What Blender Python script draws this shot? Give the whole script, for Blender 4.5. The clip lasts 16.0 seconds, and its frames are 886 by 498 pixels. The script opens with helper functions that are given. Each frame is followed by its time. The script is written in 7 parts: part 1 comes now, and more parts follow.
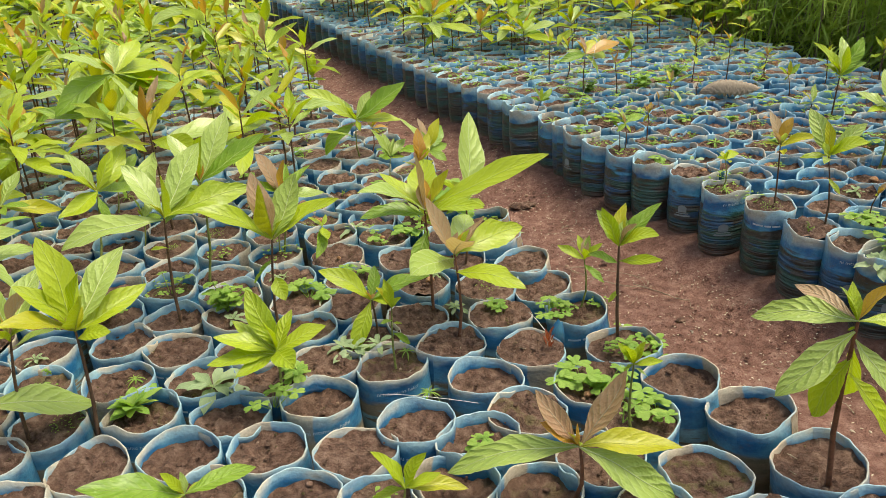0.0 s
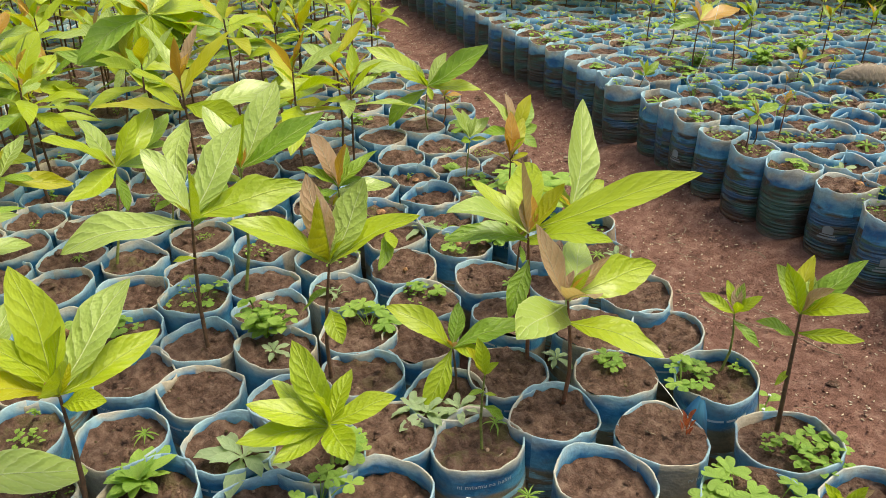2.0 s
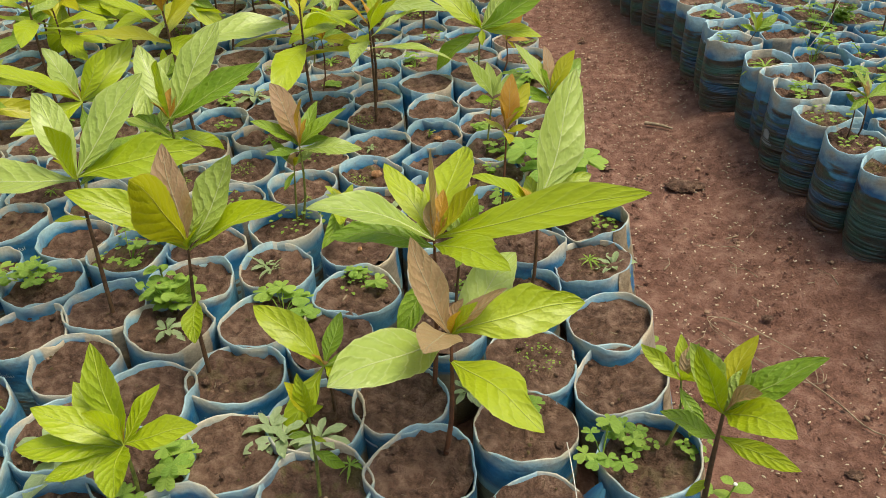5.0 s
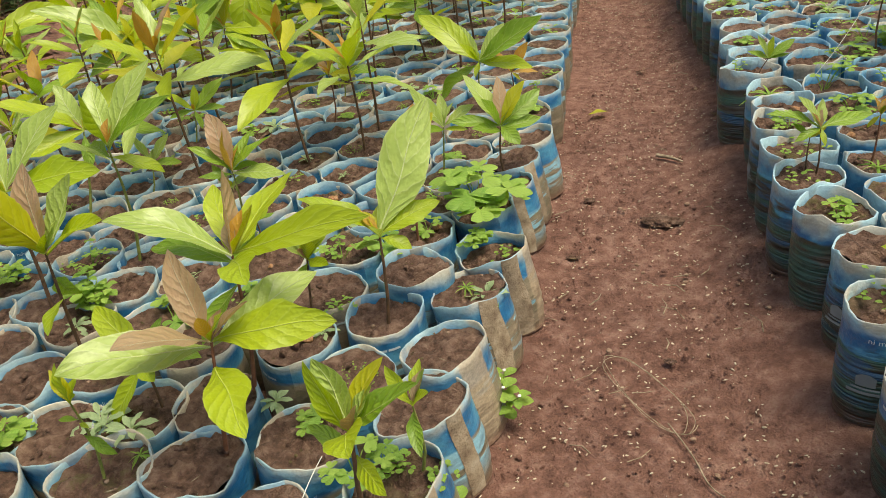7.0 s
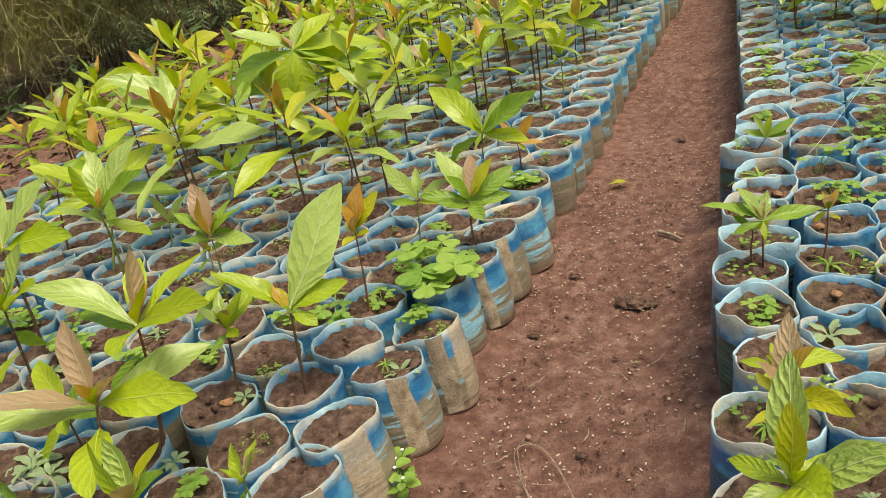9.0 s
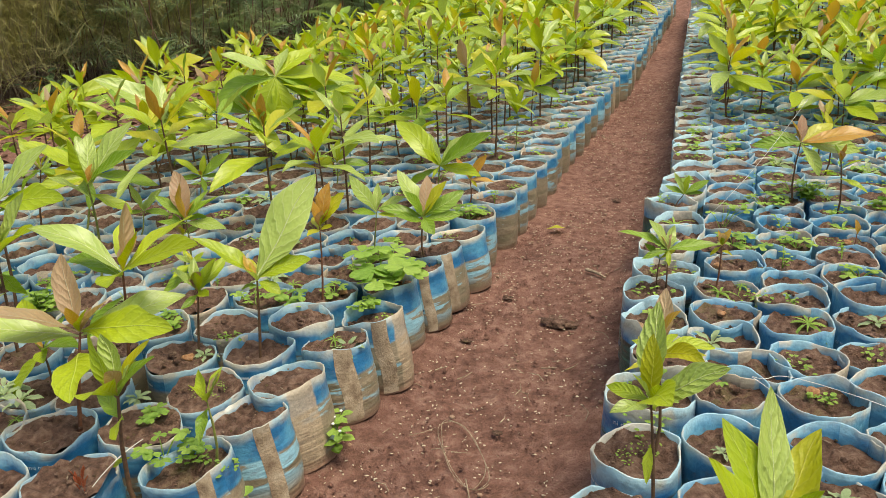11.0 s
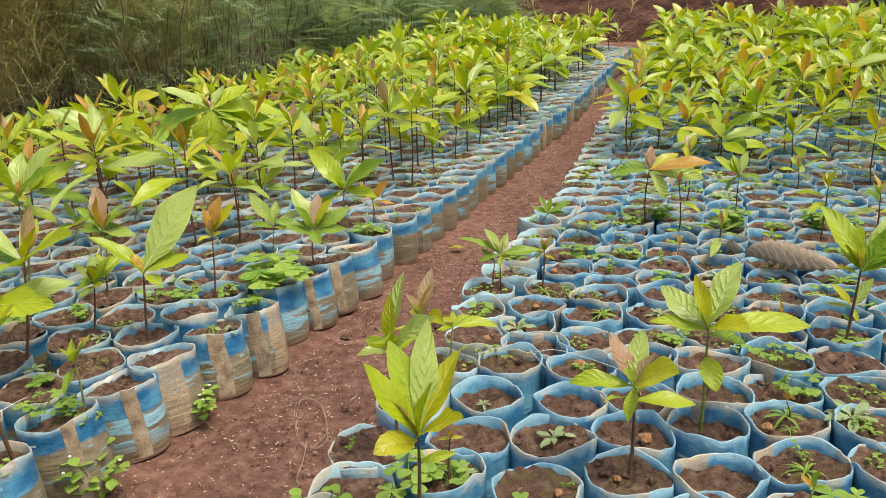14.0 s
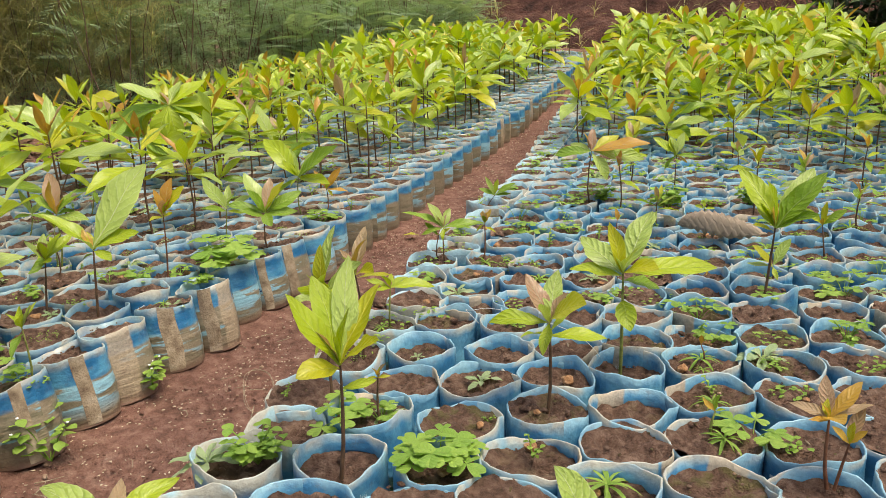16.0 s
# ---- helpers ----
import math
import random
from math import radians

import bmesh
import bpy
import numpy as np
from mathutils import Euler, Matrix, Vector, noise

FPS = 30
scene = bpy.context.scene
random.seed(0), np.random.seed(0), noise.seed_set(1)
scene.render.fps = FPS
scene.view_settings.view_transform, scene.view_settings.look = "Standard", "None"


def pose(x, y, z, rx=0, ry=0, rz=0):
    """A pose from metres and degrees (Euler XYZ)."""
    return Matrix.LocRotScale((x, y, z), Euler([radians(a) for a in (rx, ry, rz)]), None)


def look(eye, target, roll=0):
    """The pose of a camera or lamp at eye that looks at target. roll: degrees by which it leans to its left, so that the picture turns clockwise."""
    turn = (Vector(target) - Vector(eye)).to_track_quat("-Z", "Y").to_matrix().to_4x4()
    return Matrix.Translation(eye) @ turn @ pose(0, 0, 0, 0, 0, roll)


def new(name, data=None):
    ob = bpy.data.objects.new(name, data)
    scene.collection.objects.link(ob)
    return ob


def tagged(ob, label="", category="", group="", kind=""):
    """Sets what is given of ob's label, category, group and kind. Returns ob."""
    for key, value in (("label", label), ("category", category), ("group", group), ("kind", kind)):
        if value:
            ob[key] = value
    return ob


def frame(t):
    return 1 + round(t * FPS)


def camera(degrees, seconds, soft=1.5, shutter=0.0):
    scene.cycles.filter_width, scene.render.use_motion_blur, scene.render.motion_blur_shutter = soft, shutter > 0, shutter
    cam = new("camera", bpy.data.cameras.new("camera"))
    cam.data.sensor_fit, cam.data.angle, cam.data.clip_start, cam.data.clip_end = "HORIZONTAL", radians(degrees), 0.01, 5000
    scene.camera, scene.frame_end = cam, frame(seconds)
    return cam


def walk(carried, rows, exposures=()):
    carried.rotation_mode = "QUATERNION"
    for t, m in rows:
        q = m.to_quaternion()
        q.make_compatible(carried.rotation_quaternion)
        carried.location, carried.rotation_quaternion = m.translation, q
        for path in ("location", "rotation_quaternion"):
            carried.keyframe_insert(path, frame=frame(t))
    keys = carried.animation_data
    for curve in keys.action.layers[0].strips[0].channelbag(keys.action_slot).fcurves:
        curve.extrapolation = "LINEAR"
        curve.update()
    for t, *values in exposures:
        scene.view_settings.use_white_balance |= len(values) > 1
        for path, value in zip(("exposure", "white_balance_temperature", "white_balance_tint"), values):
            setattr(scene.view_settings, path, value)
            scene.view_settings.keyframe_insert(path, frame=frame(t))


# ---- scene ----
cam = camera(58.0, 16.0, soft=0.75)
PATH = [
    (0, (-0.415, -1.77, 0.721), (-0.193, 0.037, -0.106), -3.5),
    (0.5, (-0.442, -1.679, 0.736), (-0.252, 0.124, -0.108), -2.9),
    (1, (-0.481, -1.599, 0.703), (-0.347, 0.192, -0.177), -2.4),
    (1.5, (-0.476, -1.515, 0.693), (-0.337, 0.259, -0.222), -1.7),
    (2, (-0.458, -1.454, 0.699), (-0.336, 0.302, -0.25), -0.8),
    (2.5, (-0.461, -1.421, 0.703), (-0.426, 0.31, -0.298), 0.3),
    (3, (-0.46, -1.419, 0.699), (-0.543, 0.285, -0.345), 0.7),
    (3.5, (-0.439, -1.404, 0.706), (-0.575, 0.277, -0.369), 1.2),
    (4, (-0.379, -1.37, 0.686), (-0.535, 0.297, -0.41), 1.2),
    (4.5, (-0.27, -1.303, 0.688), (-0.534, 0.338, -0.424), -1.1),
    (5, (-0.16, -1.247, 0.678), (-0.502, 0.385, -0.426), -2.1),
    (5.2, (-0.112, -1.236, 0.658), (-0.485, 0.396, -0.436), -2.7),
    (7.3, (0.291, -1.129, 0.645), (-0.654, 0.344, -0.323), -9.1),
    (7.5, (0.313, -1.114, 0.636), (-0.68, 0.333, -0.322), -9.2),
    (8, (0.336, -1.07, 0.633), (-0.722, 0.338, -0.316), -9.2),
    (8.5, (0.412, -1.046, 0.644), (-0.692, 0.358, -0.256), -9.6),
    (9, (0.498, -1.004, 0.663), (-0.686, 0.368, -0.182), -11.0),
    (9.5, (0.545, -0.959, 0.654), (-0.635, 0.423, -0.182), -9.0),
    (9.7, (0.532, -0.972, 0.618), (-0.635, 0.447, -0.174), -7.9),
    (11.8, (0.67, -1.214, 0.644), (-0.422, 0.314, -0.043), -1.1),
    (12, (0.69, -1.208, 0.638), (-0.413, 0.32, -0.033), -1.1),
    (12.5, (0.747, -1.196, 0.644), (-0.391, 0.32, 0.004), -1.6),
    (13, (0.793, -1.203, 0.634), (-0.363, 0.305, 0.01), -1.7),
    (13.5, (0.854, -1.201, 0.632), (-0.29, 0.319, 0.016), -1.7),
    (14, (0.903, -1.194, 0.633), (-0.212, 0.353, 0.03), -1.9),
    (14.5, (0.933, -1.202, 0.624), (-0.165, 0.358, 0.025), -1.8),
    (15, (0.963, -1.206, 0.614), (-0.11, 0.372, 0.015), -1.9),
    (15.5, (0.985, -1.201, 0.59), (-0.062, 0.398, 0.001), -2.1),
    (16, (0.984, -1.22, 0.578), (-0.084, 0.371, 0.006), -2.3),
]
walk(cam, [(t, look(eye, target, roll)) for t, eye, target, roll in PATH], [(0, 1.46, 7300, 3), (3, 1.37, 7400, 3), (5, 1.21, 7500, 3), (7.5, 1.30, 7500, 4), (9, 1.32, 7500, 4), (12, 1.33, 7300, 6.5), (16, 1.36, 7300, 8)])

# ---------------------------------------------------------------- world, sun, exposure
SUN_ELEV, SUN_ROT = 69.0, 88.0
world = bpy.data.worlds.new("sky")
scene.world = world
world.use_nodes = True
wn = world.node_tree
sky = wn.nodes.new("ShaderNodeTexSky")
sky.sky_type = "NISHITA"
sky.sun_disc = False
sky.sun_elevation, sky.sun_rotation = radians(SUN_ELEV), radians(SUN_ROT)
sky.dust_density = 4.0
wn.links.new(sky.outputs[0], wn.nodes["Background"].inputs[0])
wn.nodes["Background"].inputs[1].default_value = 0.095
sun = new("sun", bpy.data.lights.new("sun", "SUN"))
sun.data.energy, sun.data.angle, sun.data.color = 1.5, radians(24), (1.0, 0.96, 0.88)
sun.matrix_world = look((0, 0, 0), (-math.sin(radians(SUN_ROT)) * math.cos(radians(SUN_ELEV)), -math.cos(radians(SUN_ROT)) * math.cos(radians(SUN_ELEV)), -math.sin(radians(SUN_ELEV))))


# ---------------------------------------------------------------- materials
def material(name):
    m = bpy.data.materials.new(name)
    m.use_nodes = True
    nt = m.node_tree
    return m, nt, nt.nodes["Principled BSDF"]


def node(nt, kind, **values):
    n = nt.nodes.new("ShaderNode" + kind)
    for k, v in values.items():
        n.inputs[k.replace("_", " ")].default_value = v
    return n


def ramp(nt, src, *stops):
    r = nt.nodes.new("ShaderNodeValToRGB")
    while len(r.color_ramp.elements) < len(stops):
        r.color_ramp.elements.new(0.5)
    for e, (p, c) in zip(r.color_ramp.elements, stops):
        e.position, e.color = p, (*c, 1) if len(c) == 3 else c
    nt.links.new(src, r.inputs[0])
    return r.outputs[0]


def mix(nt, fac, a, b, mode="MIX"):
    n = nt.nodes.new("ShaderNodeMix")
    n.data_type, n.blend_type = "RGBA", mode
    for sock, v in ((n.inputs[0], fac), (n.inputs[6], a), (n.inputs[7], b)):
        if isinstance(v, (int, float)):
            sock.default_value = v
        elif isinstance(v, tuple):
            sock.default_value = (*v, 1)
        else:
            nt.links.new(v, sock)
    return n.outputs[2]


def maths(nt, op, a, b=None, c=None):
    n = nt.nodes.new("ShaderNodeMath")
    n.operation = op
    for sock, v in zip(n.inputs, (a, b, c)):
        if v is None:
            continue
        if isinstance(v, (int, float)):
            sock.default_value = v
        else:
            nt.links.new(v, sock)
    return n.outputs[0]


def bump(nt, height, strength, distance, target):
    b = nt.nodes.new("ShaderNodeBump")
    b.inputs["Strength"].default_value, b.inputs["Distance"].default_value = strength, distance
    nt.links.new(height, b.inputs["Height"])
    nt.links.new(b.outputs[0], target.inputs["Normal"])
    return b


def noise_tex(nt, scale, detail=4.0, vector=None, rough=0.55):
    n = node(nt, "TexNoise", Scale=scale, Detail=detail, Roughness=rough)
    if vector is not None:
        nt.links.new(vector, n.inputs["Vector"])
    return n.outputs[0]


def coords(nt, which="Object"):
    return nt.nodes.new("ShaderNodeTexCoord").outputs[which]


def chance(nt, island):
    if island:
        return nt.nodes.new("ShaderNodeNewGeometry").outputs["Random Per Island"]
    return nt.nodes.new("ShaderNodeObjectInfo").outputs["Random"]


def leaf_material(name, dark, light, vein, island=False, veins=7.5, gloss=0.34, through_light=0.48, coat=0.0, relief=0.5):
    """A leaf blade: uv x runs from the stalk to the tip, uv y from edge to edge with the midrib at 0.5."""
    m, nt, bsdf = material(name)
    uv = nt.nodes.new("ShaderNodeSeparateXYZ")
    nt.links.new(coords(nt, "UV"), uv.inputs[0])
    along, across = uv.outputs[0], maths(nt, "ABSOLUTE", maths(nt, "SUBTRACT", uv.outputs[1], 0.5))
    rib = ramp(nt, across, (0.0, (1, 1, 1)), (0.03, (0, 0, 0)))
    bend = maths(nt, "MULTIPLY", maths(nt, "SUBTRACT", noise_tex(nt, 3.5, 2.0, coords(nt, "UV")), 0.5), 0.9)
    phase = maths(nt, "SUBTRACT", along, maths(nt, "MULTIPLY", maths(nt, "POWER", across, 1.2), 0.5))
    wave = maths(nt, "PINGPONG", maths(nt, "ADD", maths(nt, "MULTIPLY", phase, veins), bend), 0.5)
    side = ramp(nt, wave, (0.0, (1, 1, 1)), (0.06, (0.3, 0.3, 0.3)), (0.13, (0, 0, 0)))
    lines = mix(nt, 1.0, rib, side, "LIGHTEN")
    stretched = nt.nodes.new("ShaderNodeMapping")
    stretched.inputs["Scale"].default_value = (1.0, 0.45, 1.0)
    nt.links.new(coords(nt, "UV"), stretched.inputs[0])
    blotch = noise_tex(nt, 5.0, 6.0, stretched.outputs[0], 0.65)
    net = nt.nodes.new("ShaderNodeTexVoronoi")
    net.feature = "SMOOTH_F1"
    net.inputs["Scale"].default_value = 34.0
    nt.links.new(stretched.outputs[0], net.inputs["Vector"])
    tone = mix(nt, chance(nt, island), dark, light)
    tone = mix(nt, ramp(nt, blotch, (0.30, (0, 0, 0)), (0.72, (0.6, 0.6, 0.6))), tone, light)
    tone = mix(nt, ramp(nt, net.outputs["Distance"], (0.1, (0, 0, 0)), (0.6, (0.22, 0.22, 0.22))), tone, dark)
    tone = mix(nt, maths(nt, "MULTIPLY", ramp(nt, across, (0.455, (0, 0, 0)), (0.49, (1, 1, 1))), 0.5), tone, vein)
    # Hollows beside the veins are tinted dark, their shading put into the colour.
    hollow_shade = ramp(nt, wave, (0.03, (0, 0, 0)), (0.10, (1, 1, 1)), (0.30, (0, 0, 0)))
    tone = mix(nt, maths(nt, "MULTIPLY", hollow_shade, 0.16 * relief), tone, dark)
    colour = mix(nt, maths(nt, "MULTIPLY", lines, 0.52), tone, vein)
    speck = ramp(nt, noise_tex(nt, 45.0, 2.0, coords(nt, "UV")), (0.0, (0, 0, 0)), (0.71, (0, 0, 0)), (0.76, (1, 1, 1)))
    colour = mix(nt, maths(nt, "MULTIPLY", speck, 0.4), colour, (0.16, 0.11, 0.03))
    scorch = maths(nt, "MULTIPLY", ramp(nt, across, (0.40, (0, 0, 0)), (0.5, (1, 1, 1))), ramp(nt, noise_tex(nt, 4.0, 3.0, coords(nt, "UV")), (0.60, (0, 0, 0)), (0.68, (0.7, 0.7, 0.7))))
    colour = mix(nt, scorch, colour, (0.22, 0.15, 0.05))
    nt.links.new(colour, bsdf.inputs["Base Color"])
    nt.links.new(maths(nt, "ADD", gloss - 0.08, maths(nt, "MULTIPLY", blotch, 0.34)), bsdf.inputs["Roughness"])
    bsdf.inputs["Specular IOR Level"].default_value = 0.5
    bsdf.inputs["Coat Weight"].default_value = coat
    bsdf.inputs["Coat Roughness"].default_value = 0.26
    quilt = maths(nt, "MULTIPLY", maths(nt, "SINE", maths(nt, "MULTIPLY", wave, 3.14159)), 0.6)
    quilt = maths(nt, "SUBTRACT", quilt, maths(nt, "MULTIPLY", rib, 0.35))
    fine = maths(nt, "MULTIPLY", maths(nt, "SUBTRACT", 1.0, net.outputs["Distance"]), 0.55)
    bump(nt, maths(nt, "ADD", maths(nt, "ADD", quilt, fine), maths(nt, "MULTIPLY", blotch, 0.8)), 0.35 + 0.45 * relief, 0.0008 + 0.0016 * relief, bsdf)
    lucent = nt.nodes.new("ShaderNodeBsdfTranslucent")
    nt.links.new(mix(nt, 1.0, colour, (1.0, 1.0, 0.55), "MULTIPLY"), lucent.inputs[0])
    both = nt.nodes.new("ShaderNodeMixShader")
    both.inputs[0].default_value = through_light
    nt.links.new(bsdf.outputs[0], both.inputs[1])
    nt.links.new(lucent.outputs[0], both.inputs[2])
    nt.links.new(both.outputs[0], nt.nodes["Material Output"].inputs[0])
    return m


LEAF_TONES = {
    "yellow": ((0.275, 0.385, 0.008), (0.415, 0.505, 0.018), (0.415, 0.498, 0.076)),
    "green": ((0.165, 0.305, 0.018), (0.280, 0.425, 0.030), (0.318, 0.422, 0.091)),
    "pale": ((0.310, 0.430, 0.070), (0.430, 0.545, 0.130), (0.520, 0.600, 0.250)),
    "gold": ((0.363, 0.378, 0.007), (0.468, 0.453, 0.015), (0.484, 0.468, 0.060)),
    "bronze": ((0.44, 0.20, 0.025), (0.54, 0.36, 0.045), (0.453, 0.302, 0.106)),
    "mauve": ((0.40, 0.205, 0.125), (0.47, 0.34, 0.19), (0.422, 0.363, 0.211)),
}
RELIEF = {"pale": 1.0, "mauve": 0.8, "green": 0.9, "bronze": 0.4, "yellow": 0.65, "gold": 0.5}
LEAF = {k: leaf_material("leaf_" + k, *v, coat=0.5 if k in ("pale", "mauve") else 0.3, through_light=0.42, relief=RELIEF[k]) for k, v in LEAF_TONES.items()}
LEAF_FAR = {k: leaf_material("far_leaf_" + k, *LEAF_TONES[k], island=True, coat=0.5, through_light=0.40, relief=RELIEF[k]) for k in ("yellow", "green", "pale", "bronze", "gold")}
WEED = leaf_material("weed_leaf", (0.17, 0.34, 0.045), (0.38, 0.54, 0.10), (0.33, 0.46, 0.13), island=True, veins=5.0, gloss=0.5)
WEED_ONE = leaf_material("weed_leaf_single", (0.17, 0.34, 0.045), (0.38, 0.54, 0.10), (0.33, 0.46, 0.13), veins=5.0, gloss=0.5)
WEED_GREY_ONE = leaf_material("grey_weed_leaf_single", (0.27, 0.38, 0.18), (0.42, 0.52, 0.30), (0.46, 0.54, 0.34), veins=4.0, gloss=0.6)
FROND = leaf_material("frond_leaf", (0.12, 0.22, 0.09), (0.38, 0.48, 0.30), (0.34, 0.42, 0.22), island=True, veins=3.0, gloss=0.6, through_light=0.45)
FROND_DARK = leaf_material("dark_frond_leaf", (0.20, 0.28, 0.14), (0.36, 0.45, 0.25), (0.28, 0.35, 0.2), island=True, veins=3.0, gloss=0.6, through_light=0.45)
STRAW = leaf_material("straw_leaf", (0.44, 0.42, 0.20), (0.60, 0.57, 0.30), (0.55, 0.52, 0.28), island=True, veins=1.0, gloss=0.7, through_light=0.5)
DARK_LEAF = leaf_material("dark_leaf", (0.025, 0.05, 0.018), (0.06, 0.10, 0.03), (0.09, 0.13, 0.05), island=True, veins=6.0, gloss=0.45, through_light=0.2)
NEEDLE = leaf_material("grass_leaf", (0.24, 0.38, 0.045), (0.54, 0.66, 0.15), (0.20, 0.28, 0.07), island=True, veins=1.0, gloss=0.55)


def stem_material(name, low, high):
    m, nt, bsdf = material(name)
    v = coords(nt, "Object")
    colour = ramp(nt, noise_tex(nt, 120.0, 4.0, v), (0.35, low), (0.65, high))
    nt.links.new(colour, bsdf.inputs["Base Color"])
    bsdf.inputs["Roughness"].default_value = 0.7
    bump(nt, noise_tex(nt, 300.0, 3.0, v), 0.5, 0.002, bsdf)
    return m


STEM = stem_material("brown_stem", (0.055, 0.028, 0.013), (0.13, 0.065, 0.03))
STEM_GREEN = stem_material("green_stem", (0.10, 0.12, 0.02), (0.22, 0.24, 0.05))
STEM_RED = stem_material("red_stem", (0.09, 0.030, 0.012), (0.17, 0.065, 0.028))
MIDRIB = {k: stem_material("midrib_" + k, tuple(0.75 * c for c in v[2]), v[2]) for k, v in LEAF_TONES.items()}
TWIG = stem_material("dry_twig", (0.14, 0.10, 0.06), (0.34, 0.27, 0.18))


def soil_material(name, dark, mid, light, scale, relief, mossy=False):
    m, nt, bsdf = material(name)
    v = coords(nt, "Object")
    tone = ramp(nt, noise_tex(nt, scale, 8.0, v, 0.65), (0.3, dark), (0.5, mid), (0.72, light))
    damp = ramp(nt, noise_tex(nt, scale * 0.12, 3.0, v), (0.36, (0.76, 0.74, 0.74)), (0.64, (1.0, 1.0, 1.0)))
    tone = mix(nt, 1.0, tone, damp, "MULTIPLY")
    if mossy:
        patch = ramp(nt, noise_tex(nt, 38.0, 4.0, v, 0.6), (0.50, (0, 0, 0)), (0.60, (1, 1, 1)))
        some = ramp(nt, chance(nt, False), (0.70, (0, 0, 0)), (0.95, (1, 1, 1)))
        tone = mix(nt, maths(nt, "MULTIPLY", maths(nt, "MULTIPLY", patch, some), 0.6), tone, (0.13, 0.13, 0.035))
    nt.links.new(tone, bsdf.inputs["Base Color"])
    bsdf.inputs["Roughness"].default_value = 0.9
    bsdf.inputs["Specular IOR Level"].default_value = 0.25
    grain = maths(nt, "ADD", noise_tex(nt, scale * 1.6, 6.0, v, 0.7), maths(nt, "MULTIPLY", noise_tex(nt, scale * 9, 3.0, v), 0.4))
    bump(nt, grain, 0.9, relief, bsdf)
    return m


SOIL = soil_material("potting_soil", (0.060, 0.032, 0.023), (0.205, 0.118, 0.082), (0.38, 0.25, 0.185), 70.0, 0.022, True)
EARTH = soil_material("red_earth", (0.118, 0.055, 0.040), (0.224, 0.113, 0.083), (0.352, 0.212, 0.165), 44.0, 0.016)
BANK = soil_material("bank_earth", (0.035, 0.015, 0.010), (0.115, 0.048, 0.033), (0.25, 0.125, 0.09), 7.0, 0.12)
STONE = soil_material("pebble", (0.22, 0.13, 0.09), (0.33, 0.22, 0.15), (0.45, 0.34, 0.25), 90.0, 0.003)
HUSK = soil_material("pale_husk", (0.45, 0.36, 0.24), (0.60, 0.51, 0.37), (0.72, 0.65, 0.52), 90.0, 0.002)


